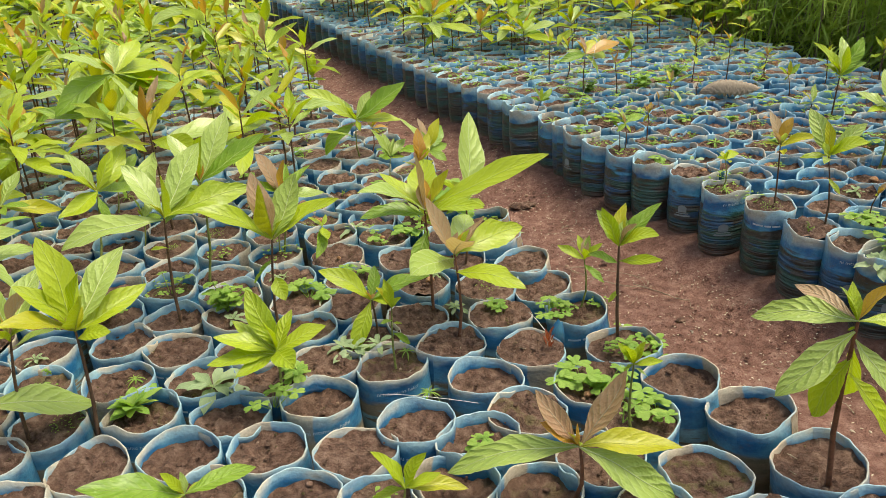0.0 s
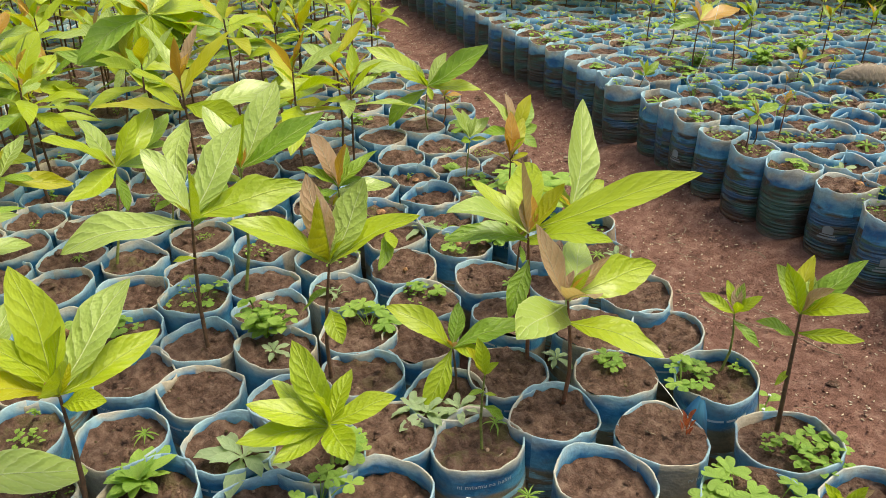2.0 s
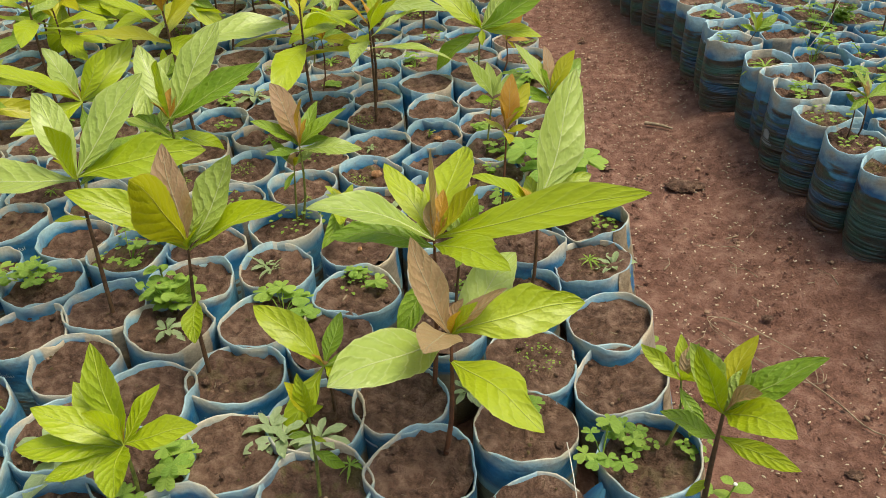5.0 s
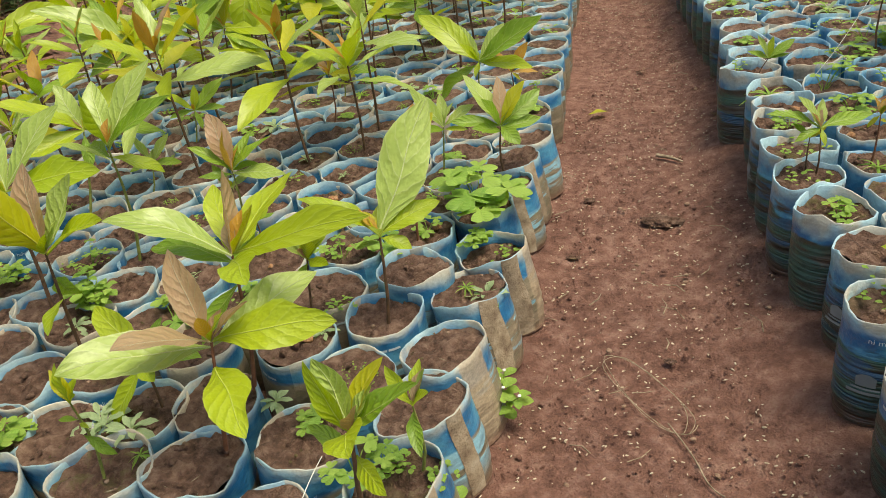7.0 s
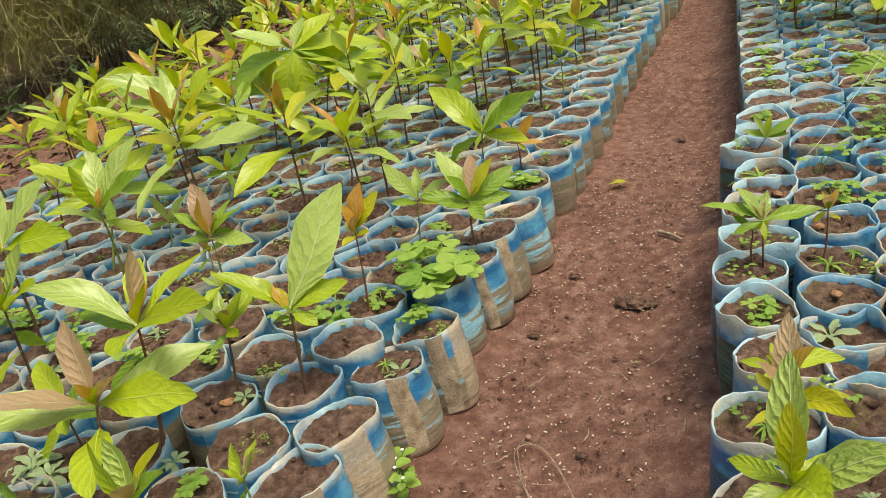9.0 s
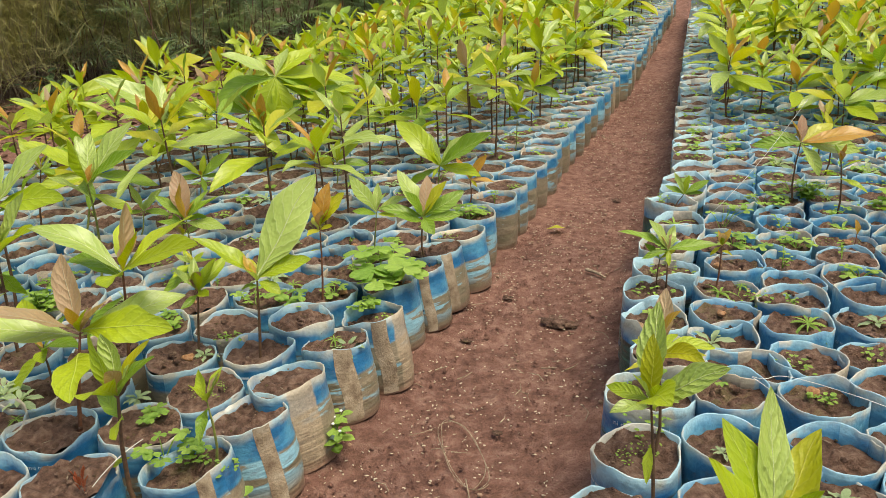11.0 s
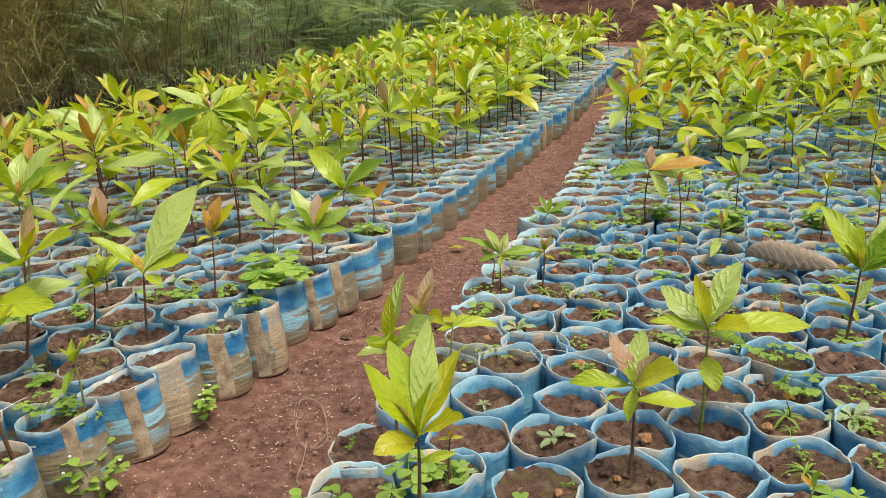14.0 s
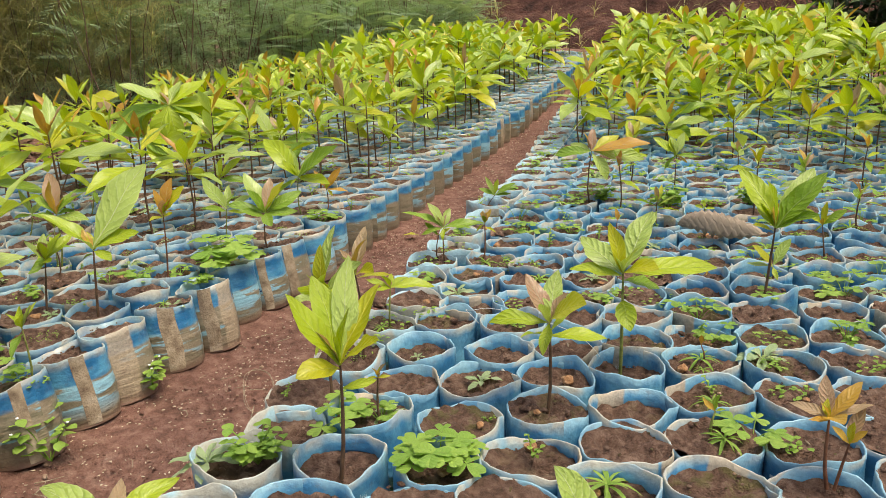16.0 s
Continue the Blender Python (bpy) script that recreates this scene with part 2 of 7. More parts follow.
def bag_material(name, island, blue_a, blue_b, rim, low_a, low_b, patch, line, ragged, fade, seams, pleats):
    """Printed plastic: uv x runs round the bag, uv y from the ground to the rim."""
    m, nt, bsdf = material(name)
    uv = coords(nt, "UV")
    sep = nt.nodes.new("ShaderNodeSeparateXYZ")
    nt.links.new(uv, sep.inputs[0])
    u, v = sep.outputs[0], sep.outputs[1]
    rnd = chance(nt, island)
    shift = nt.nodes.new("ShaderNodeCombineXYZ")
    nt.links.new(maths(nt, "ADD", maths(nt, "MULTIPLY", u, 6.0), maths(nt, "MULTIPLY", rnd, 37.0)), shift.inputs[0])
    nt.links.new(maths(nt, "MULTIPLY", v, 3.0), shift.inputs[1])
    nt.links.new(maths(nt, "MULTIPLY", rnd, 11.0), shift.inputs[2])
    at = shift.outputs[0]
    blotch = noise_tex(nt, 1.1, 3.0, at)
    streak = nt.nodes.new("ShaderNodeMapping")
    streak.inputs["Scale"].default_value = (0.5, 2.2, 1.0)
    nt.links.new(at, streak.inputs[0])
    bands = noise_tex(nt, 1.3, 3.0, streak.outputs[0], 0.5)
    fine = noise_tex(nt, 9.0, 5.0, at, 0.7)
    blue = mix(nt, ramp(nt, blotch, (0.40, (0, 0, 0)), (0.60, (1, 1, 1))), blue_a, blue_b)
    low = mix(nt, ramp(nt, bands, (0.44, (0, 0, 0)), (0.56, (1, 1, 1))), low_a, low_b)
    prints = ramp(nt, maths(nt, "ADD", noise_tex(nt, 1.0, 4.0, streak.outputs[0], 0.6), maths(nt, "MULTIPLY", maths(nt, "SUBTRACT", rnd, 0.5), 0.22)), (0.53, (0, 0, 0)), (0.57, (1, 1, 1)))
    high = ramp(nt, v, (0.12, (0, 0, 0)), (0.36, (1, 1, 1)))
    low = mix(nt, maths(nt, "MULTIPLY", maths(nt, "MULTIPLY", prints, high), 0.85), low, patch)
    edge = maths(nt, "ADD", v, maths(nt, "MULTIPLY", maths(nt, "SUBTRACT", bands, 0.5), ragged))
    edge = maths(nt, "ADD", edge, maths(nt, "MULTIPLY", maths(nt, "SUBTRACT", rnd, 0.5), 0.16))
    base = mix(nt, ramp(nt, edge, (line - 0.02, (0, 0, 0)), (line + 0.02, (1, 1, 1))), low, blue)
    worn = ramp(nt, maths(nt, "ADD", v, maths(nt, "MULTIPLY", maths(nt, "SUBTRACT", blotch, 0.5), 0.22)), (fade, (0, 0, 0)), (fade + 0.13, (1, 1, 1)))
    base = mix(nt, maths(nt, "MULTIPLY", worn, 0.8), base, rim)
    place = maths(nt, "FRACT", maths(nt, "ADD", u, maths(nt, "MULTIPLY", rnd, 3.7)))
    seam = maths(nt, "ABSOLUTE", maths(nt, "SUBTRACT", place, 0.5))
    on_some = maths(nt, "GREATER_THAN", maths(nt, "FRACT", maths(nt, "MULTIPLY", rnd, 7.31)), seams)
    strip = ramp(nt, maths(nt, "ADD", seam, maths(nt, "MULTIPLY", maths(nt, "SUBTRACT", blotch, 0.5), 0.05)), (0.058, (1, 1, 1)), (0.066, (0, 0, 0)))
    cream = mix(nt, fine, (0.20, 0.15, 0.095), (0.45, 0.36, 0.25))
    base = mix(nt, maths(nt, "MULTIPLY", maths(nt, "MULTIPLY", strip, on_some), 0.85), base, cream)
    tan_rim = maths(nt, "MULTIPLY", worn, ramp(nt, noise_tex(nt, 0.8, 2.0, at), (0.50, (0, 0, 0)), (0.58, (1, 1, 1))))
    base = mix(nt, maths(nt, "MULTIPLY", tan_rim, 0.75), base, (0.40, 0.34, 0.25))
    scuff = ramp(nt, fine, (0.30, (0.84, 0.84, 0.84)), (0.66, (1.10, 1.10, 1.10)))
    base = mix(nt, 1.0, base, scuff, "MULTIPLY")
    dirt = maths(nt, "MULTIPLY", ramp(nt, noise_tex(nt, 2.4, 6.0, at, 0.75), (0.54, (0, 0, 0)), (0.70, (1, 1, 1))), 0.42)
    base = mix(nt, dirt, base, (0.13, 0.08, 0.055))
    splash = ramp(nt, maths(nt, "ADD", v, maths(nt, "MULTIPLY", fine, 0.16)), (0.08, (0.8, 0.8, 0.8)), (0.22, (0, 0, 0)))
    base = mix(nt, splash, base, (0.17, 0.085, 0.06))
    nt.links.new(base, bsdf.inputs["Base Color"])
    nt.links.new(maths(nt, "ADD", 0.24, maths(nt, "MULTIPLY", fine, 0.22)), bsdf.inputs["Roughness"])
    bsdf.inputs["Specular IOR Level"].default_value = 0.5
    tight = nt.nodes.new("ShaderNodeMapping")
    tight.inputs["Scale"].default_value = (0.4, 8.0, 1.0)
    nt.links.new(at, tight.inputs[0])
    ring = maths(nt, "MULTIPLY", noise_tex(nt, 1.0, 3.0, tight.outputs[0]), ramp(nt, v, (0.45, (pleats, pleats, pleats)), (0.72, (0.06, 0.06, 0.06))))
    crumple = maths(nt, "ADD", noise_tex(nt, 1.7, 4.0, at, 0.6), maths(nt, "MULTIPLY", fine, 0.06))
    bump(nt, maths(nt, "ADD", crumple, ring), 0.6, 0.006, bsdf)
    return m


LEFT_BAG = ((0.014, 0.115, 0.250), (0.065, 0.235, 0.365), (0.27, 0.37, 0.39), (0.215, 0.175, 0.118), (0.155, 0.135, 0.088), (0.20, 0.42, 0.52), 0.66, 0.16, 0.87, 0.4, 0.5)
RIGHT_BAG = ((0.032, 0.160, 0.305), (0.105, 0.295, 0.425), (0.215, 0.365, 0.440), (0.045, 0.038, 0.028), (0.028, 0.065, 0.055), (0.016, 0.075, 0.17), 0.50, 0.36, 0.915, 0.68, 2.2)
# Edge film: muddy low tones, darkened further in place of shade at the feet.
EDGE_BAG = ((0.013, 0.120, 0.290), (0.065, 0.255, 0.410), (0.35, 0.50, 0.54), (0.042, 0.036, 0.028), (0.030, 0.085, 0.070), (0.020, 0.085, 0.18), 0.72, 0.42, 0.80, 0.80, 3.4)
BAG_L, BAG_L_FAR = (bag_material("left_bag_film" + n, i, *LEFT_BAG) for n, i in (("", False), ("_far", True)))
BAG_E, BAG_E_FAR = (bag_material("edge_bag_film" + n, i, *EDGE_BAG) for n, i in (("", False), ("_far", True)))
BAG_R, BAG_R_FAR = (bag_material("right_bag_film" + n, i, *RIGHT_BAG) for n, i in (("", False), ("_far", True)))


def plain(name, colour, rough=0.6):
    m, nt, bsdf = material(name)
    v = coords(nt, "Object")
    n = ramp(nt, noise_tex(nt, 40.0, 4.0, v), (0.3, tuple(c * 0.75 for c in colour)), (0.7, colour))
    nt.links.new(n, bsdf.inputs["Base Color"])
    bsdf.inputs["Roughness"].default_value = rough
    return m


PRINT = plain("white_print", (0.55, 0.62, 0.66), 0.5)
BADGE = plain("pale_badge", (0.24, 0.28, 0.30), 0.5)
SEAM = soil_material("cream_seam", (0.15, 0.10, 0.065), (0.33, 0.26, 0.175), (0.47, 0.40, 0.30), 38.0, 0.003)
NAVY = plain("navy_print", (0.025, 0.05, 0.13), 0.5)
PETAL = plain("white_petal", (0.75, 0.75, 0.72), 0.6)
THREAD = plain("white_thread", (0.62, 0.60, 0.55), 0.6)


# ---------------------------------------------------------------- mesh helpers
def part(name, mesh, mat, parent=None, label="", m=None):
    """One mesh object, under its thing where a parent is given."""
    if isinstance(mesh, bmesh.types.BMesh):
        data = bpy.data.meshes.new(name)
        mesh.to_mesh(data)
        mesh.free()
        mesh = data
    ob = new(name, mesh)
    if not mesh.materials:
        mesh.materials.append(mat)
    elif mesh.materials[0] != mat:
        ob.material_slots[0].link = "OBJECT"
        ob.material_slots[0].material = mat
    if parent is not None:
        ob.parent = parent
    if m is not None:
        ob.matrix_basis = m
    if label:
        ob["label"] = label
    return ob


def from_arrays(name, verts, faces, uvs=None, smooth=True):
    """uvs: one pair a vertex."""
    me = bpy.data.meshes.new(name)
    me.from_pydata([tuple(v) for v in verts], [], [tuple(f) for f in faces])
    if uvs is not None:
        layer = me.uv_layers.new(name="UVMap")
        loops = np.empty(len(me.loops), dtype=np.int32)
        me.loops.foreach_get("vertex_index", loops)
        layer.data.foreach_set("uv", np.asarray(uvs, dtype=np.float32)[loops].ravel())
    if smooth:
        me.polygons.foreach_set("use_smooth", [True] * len(me.polygons))
    me.update()
    return me


class Heap:
    """Many pieces gathered into one mesh."""

    def __init__(self):
        self.v, self.f, self.uv, self.n = [], [], [], 0

    def add(self, verts, faces, uvs):
        self.v.append(np.asarray(verts))
        self.f.append(np.asarray(faces) + self.n)
        self.uv.append(np.asarray(uvs))
        self.n += len(verts)

    def mesh(self, name):
        return from_arrays(name, np.concatenate(self.v), [tuple(f) for block in self.f for f in block], np.concatenate(self.uv))


def grid_faces(rows, cols, wrap=False):
    out = []
    for a in range(rows - 1):
        for b in range(cols if wrap else cols - 1):
            c = (b + 1) % cols
            out.append((a * cols + b, a * cols + c, (a + 1) * cols + c, (a + 1) * cols + b))
    return out


def leaf_arrays(ratio=0.36, fold=0.25, droop=0.2, ripple=0.03, rows=27, cols=7, widest=0.5, seed=0, bite=0.0):
    """A blade along +x of length 1, its face up: a folded midrib, pillows between the side veins, a wavy torn edge, a twist and a drooping tip."""
    rng = np.random.RandomState(seed)
    t = np.linspace(0, 1, rows)
    q = np.linspace(-1, 1, cols)
    p = math.log(0.5) / math.log(widest)
    w = ratio * 0.5 * np.clip(np.sin(np.pi * t**p), 0, 1) ** 0.86 * np.minimum(1.0, 0.42 + 0.58 * t / 0.32) + 0.012 * (1 - t)
    w[0], w[-1] = 0.012, 0.002
    close = rows > 12
    jag = 1 + (0.022 * rng.randn(2, rows)).clip(-0.05, 0.05) if close else np.ones((2, rows))
    if bite:
        k = int(bite * rows)
        for n in range(-3, 4):
            jag[seed % 2, k + n] *= 1 - 0.32 * math.cos(n * math.pi / 8)
    ang = droop * t**1.3 * 1.6 + (0.10 * np.sin(t * 5 + rng.uniform(0, 6)) * t if close else 0)
    step = np.r_[0, np.diff(t)]
    cx, cz = np.cumsum(np.cos(ang) * step), -np.cumsum(np.sin(ang) * step)
    ph = rng.uniform(0, 6, 4)
    sway = rng.uniform(-0.05, 0.05) if close else 0.0
    twist = rng.uniform(-0.45, 0.45) if close else 0.0
    waves = rng.uniform(9, 16)
    verts, uv = [], []
    for a in range(rows):
        for b in range(cols):
            side = q[b]
            half = 0 if side < 0 else 1
            wob = ripple * abs(side) ** 2 * math.sin(waves * t[a] + ph[half]) * math.sin(math.pi * t[a])
            pillow = 0.006 * abs(math.sin(math.pi * (8.5 * (t[a] - 0.22 * abs(side)) + 0.3 * half))) * math.sin(math.pi * min(abs(side) * 1.02, 1.0)) ** 0.6 * math.sin(math.pi * t[a]) ** 0.5 if close else 0.0
            up = fold * abs(side) ** 1.3 * w[a] + wob + pillow + side * w[a] * twist * (t[a] - 0.2)
            edge = w[a] * (1 + (jag[half, a] - 1) * abs(side) ** 3)
            verts.append((cx[a] + up * math.sin(ang[a]), side * edge + 0.012 * math.sin(9 * t[a] + ph[0]) + sway * math.sin(math.pi * t[a]), cz[a] + up * math.cos(ang[a])))
            uv.append((t[a], 0.5 + side * 0.5))
    return np.array(verts), np.array(grid_faces(rows, cols)), np.array(uv)


LEAF_SHAPES = {}
for n in range(4):
    LEAF_SHAPES["flat", n] = leaf_arrays(0.36, 0.22, 0.16, 0.018, seed=1 + 10 * n, widest=0.53)
    LEAF_SHAPES["arch", n] = leaf_arrays(0.35, 0.28, 0.40, 0.022, seed=2 + 10 * n, widest=0.53, bite=0.6 if n == 2 else 0.0)
    LEAF_SHAPES["broad", n] = leaf_arrays(0.43, 0.20, 0.26, 0.024, seed=3 + 10 * n, widest=0.55, bite=0.75 if n % 2 else 0.0)
    LEAF_SHAPES["cup", n] = leaf_arrays(0.38, 0.45, -0.14, 0.016, seed=4 + 10 * n, widest=0.54)
    LEAF_SHAPES["slim", n] = leaf_arrays(0.27, 0.40, 0.15, 0.018, seed=5 + 10 * n, widest=0.5)
    LEAF_SHAPES["oval", n] = leaf_arrays(0.54, 0.24, 0.48, 0.020, seed=6 + 10 * n, widest=0.55)
LEAF_MESH = {k: from_arrays("leaf_" + k[0], *v) for k, v in LEAF_SHAPES.items()}
MIDRIB_MESH = {}
FAR_SHAPES = [leaf_arrays(0.46, 0.25, 0.25, 0.02, 8, 5, seed=7), leaf_arrays(0.48, 0.3, 0.45, 0.02, 8, 5, seed=8), leaf_arrays(0.36, 0.45, 0.0, 0.02, 8, 5, seed=9)]


def blade_pose(at, tip, roll=0.0, wide=1.0):
    """The pose that lays a blade from one point to another, its face turned up and then rolled by degrees."""
    at, tip = Vector(at), Vector(tip)
    way = tip - at
    length = way.length
    x = way.normalized()
    side = Vector((0, 0, 1)).cross(x)
    if side.length < 1e-3:
        side = Vector((0, 1, 0))
    side.normalize()
    up = x.cross(side)
    side, up = side * math.cos(radians(roll)) + up * math.sin(radians(roll)), up * math.cos(radians(roll)) - side * math.sin(radians(roll))
    m = Matrix((x, side, up)).transposed().to_4x4()
    return Matrix.Translation(at) @ m @ Matrix.Diagonal((length, length * wide, length * wide, 1))


def tube(points, radii, sides=7):
    """A round stem through the points."""
    pts = [Vector(p) for p in points]
    verts, uv = [], []
    for k, p in enumerate(pts):
        way = (pts[min(k + 1, len(pts) - 1)] - pts[max(k - 1, 0)]).normalized()
        a = way.orthogonal().normalized()
        b = way.cross(a)
        for s in range(sides):
            c = 2 * math.pi * s / sides
            verts.append(p + (a * math.cos(c) + b * math.sin(c)) * radii[k])
            uv.append((s / sides, k / (len(pts) - 1)))
    faces = grid_faces(len(pts), sides, True)
    return np.array([tuple(v) for v in verts]), np.array(faces), np.array(uv)


for k, (v, f, uv) in LEAF_SHAPES.items():
    centre = [Vector(p) + Vector((0, 0, 0.001)) for p in v[3::14]]
    MIDRIB_MESH[k] = from_arrays("midrib", *tube(centre, [0.0085 * (1 - 0.85 * n / 13) for n in range(14)], 5))


# ---------------------------------------------------------------- plan of the nursery
LEFT_Y = (-2.0, -1.13, -1.01, -0.93, -0.83, -0.71, -0.61, -0.52, -0.41, -0.31, 0.44, 0.83, 1.17, 1.45, 1.9, 2.4, 3.24, 4.0, 9.0)
LEFT_X = (0.30, 0.068, 0.037, 0.002, -0.045, -0.09, -0.124, -0.132, -0.148, -0.163, -0.35, -0.46, -0.548, -0.605, -0.71, -0.85, -1.085, -1.29, -2.8)
RIGHT_Y = (-2.0, -0.768, -0.61, -0.50, -0.41, -0.153, -0.06, 0.20, 0.55, 0.96, 2.38, 9.0)
RIGHT_X = (0.80, 0.424, 0.375, 0.352, 0.328, 0.232, 0.208, 0.140, 0.050, -0.09, -0.56, -2.7)
LEFT_RIM, RIGHT_RIM, RIGHT_GROUND = 0.116, 0.160, 0.026
SINK = 0.0125


def left_edge(y):
    return float(np.interp(y, LEFT_Y, LEFT_X))


def right_edge(y):
    return float(np.interp(y, RIGHT_Y, RIGHT_X))


def climb(y):
    """The gentle climb of the plot towards the bank."""
    return 0.05 * min(max(y - 0.9, 0.0), 6.0)


def lift(x, y):
    """The ground's height: the right bed stands on a low step."""
    d = (x - right_edge(y) + 0.15) / 0.12
    d = min(max(d, 0.0), 1.0)
    return RIGHT_GROUND * d * d * (3 - 2 * d) + climb(y)


rng = random.Random(5)
LEFT_PHASE = (-0.61, -0.60, -0.655, -0.605, -0.57, -0.61, -0.575, -0.55, -0.64, -0.60, -0.57, -0.63, -0.60, -0.56, -0.62, -0.59)
left_spots, right_spots = [], []
for i, phase in enumerate(LEFT_PHASE):
    for j in range(-6, 69):
        y = phase + 0.1 * j + rng.uniform(-0.006, 0.006)
        x = left_edge(y) - 0.0955 * i + rng.uniform(-0.006, 0.006)
        if -1.25 < y < 4.05:
            left_spots.append((i, j, x, y))
for i in range(14):
    for j in range(-13, 80):
        y = -0.768 + 0.053 * i + 0.0830 * j + rng.uniform(-0.004, 0.004)
        x = right_edge(y) + 0.0923 * i + rng.uniform(-0.004, 0.004)
        if (i, j) != (0, 6) and -1.2 < y < 3.9 and x < 1.16 - 0.15 * (y - 0.3):
            right_spots.append((i, j, x, y))

standing = {"L": {}, "R": {}}


def settle(side, row, *places):
    """Bags of one row that stand off the even grid: their number in the row and where they stand."""
    for j, x, y in places:
        standing[side][(row, j)] = (x, y)


settle("L", 0, (-5, 0.072, -1.121), (-4, 0.047, -1.015), (-3, -0.006, -0.929), (-2, -0.051, -0.831), (-1, -0.087, -0.718), (0, -0.114, -0.612), (1, -0.125, -0.531), (2, -0.151, -0.408), (3, -0.155, -0.315), (4, -0.218, -0.199), (6, -0.236, -0.034))
settle("L", 1, (-5, -0.055, -1.108), (-4, -0.091, -0.999), (-2, -0.178, -0.806), (-1, -0.201, -0.698), (0, -0.203, -0.599), (1, -0.228, -0.482), (2, -0.231, -0.388), (3, -0.270, -0.292))
settle("L", 2, (-3, -0.224, -0.959), (-2, -0.266, -0.869), (-1, -0.289, -0.763), (0, -0.330, -0.677), (1, -0.308, -0.557), (2, -0.323, -0.455), (6, -0.414, -0.074))
settle("L", 3, (-2, -0.382, -0.805), (-1, -0.408, -0.718), (0, -0.434, -0.599), (1, -0.421, -0.515), (2, -0.447, -0.414))
settle("L", 4, (-4, -0.354, -0.941), (-1, -0.506, -0.675), (0, -0.504, -0.588), (1, -0.532, -0.484), (2, -0.558, -0.382))
settle("L", 5, (-4, -0.437, -0.989), (-3, -0.474, -0.871), (1, -0.627, -0.524), (2, -0.649, -0.436))
settle("L", 6, (-4, -0.547, -0.957), (-1, -0.695, -0.680), (0, -0.712, -0.582), (1, -0.739, -0.478))
settle("L", 7, (-4, -0.649, -0.953), (-2, -0.760, -0.768), (-1, -0.781, -0.641), (0, -0.812, -0.557))
settle("L", 8, (-2, -0.834, -0.851), (-1, -0.874, -0.746), (2, -0.944, -0.433))
settle("R", 0, (0, 0.413, -0.752), (1, 0.404, -0.675), (2, 0.369, -0.606), (3, 0.349, -0.500), (4, 0.318, -0.390), (5, 0.302, -0.283), (7, 0.250, -0.196), (8, 0.216, -0.113), (9, 0.197, -0.014), (10, 0.168, 0.069), (12, 0.143, 0.195), (13, 0.091, 0.297))
settle("R", 1, (0, 0.500, -0.700), (1, 0.468, -0.603), (2, 0.453, -0.534), (3, 0.423, -0.441), (4, 0.391, -0.335), (7, 0.328, -0.150), (9, 0.284, 0.050), (11, 0.226, 0.221), (13, 0.192, 0.342))
settle("R", 2, (0, 0.587, -0.653), (1, 0.567, -0.579), (2, 0.532, -0.481), (3, 0.513, -0.401), (4, 0.481, -0.304), (5, 0.447, -0.212), (6, 0.414, -0.123))
settle("R", 3, (0, 0.660, -0.596), (1, 0.633, -0.505), (2, 0.603, -0.421), (6, 0.492, -0.061))
settle("R", 4, (0, 0.731, -0.529), (1, 0.714, -0.463), (2, 0.669, -0.362), (3, 0.652, -0.284))
settle("R", 5, (-1, 0.836, -0.564), (0, 0.808, -0.479), (1, 0.779, -0.390), (2, 0.743, -0.300), (3, 0.718, -0.226))
settle("R", 6, (-1, 0.918, -0.529), (0, 0.892, -0.441), (1, 0.860, -0.346), (2, 0.830, -0.272), (3, 0.800, -0.189))
settle("R", 7, (2, 0.908, -0.215), (3, 0.883, -0.141))


def loosen(side, spots, gap):
    """Carries the bags' own offsets over to their neighbours, then pushes crowded neighbours apart."""
    at = np.array([(x, y) for i, j, x, y in spots])
    fixed = np.array([(i, j) in standing[side] for i, j, x, y in spots])
    goal = np.array([standing[side].get((i, j), (x, y)) for i, j, x, y in spots])
    away = goal[fixed] - at[fixed]
    near = np.exp(-((at[:, None, :] - at[fixed][None]) ** 2).sum(2) / (2 * 0.10**2))
    out = np.where(fixed[:, None], goal, at + near @ away / (near.sum(1) + 0.15)[:, None])
    for _ in range(12):
        gaps = out[:, None, :] - out[None]
        dist = np.sqrt((gaps**2).sum(2)) + np.eye(len(out))
        push = np.clip(gap - dist, 0, None) / dist
        out += 0.3 * (gaps * push[:, :, None]).sum(1) * np.where(fixed, 0.15, 1.0)[:, None]
    kept = []
    for n in sorted(range(len(out)), key=lambda n: not fixed[n]):
        if fixed[n] or all((out[n][0] - out[k][0]) ** 2 + (out[n][1] - out[k][1]) ** 2 > (0.88 * gap) ** 2 for k in kept):
            kept.append(n)
    return [(*spots[n][:2], float(out[n][0]), float(out[n][1])) for n in sorted(kept)]


left_spots = loosen("L", left_spots, 0.088)
right_spots = loosen("R", right_spots, 0.080)

# ---------------------------------------------------------------- ground, bank
def axis_steps(lo, hi, near_lo, near_hi, fine):
    out = list(np.arange(near_lo, near_hi, fine))
    for sign, start, end in ((-1, near_lo, lo), (1, near_hi, hi)):
        p, s = start, fine
        while (end - p) * sign > 0:
            out.append(p)
            s *= 1.35
            p += sign * s
        out.append(end)
    return sorted(set(round(float(v), 4) for v in out))


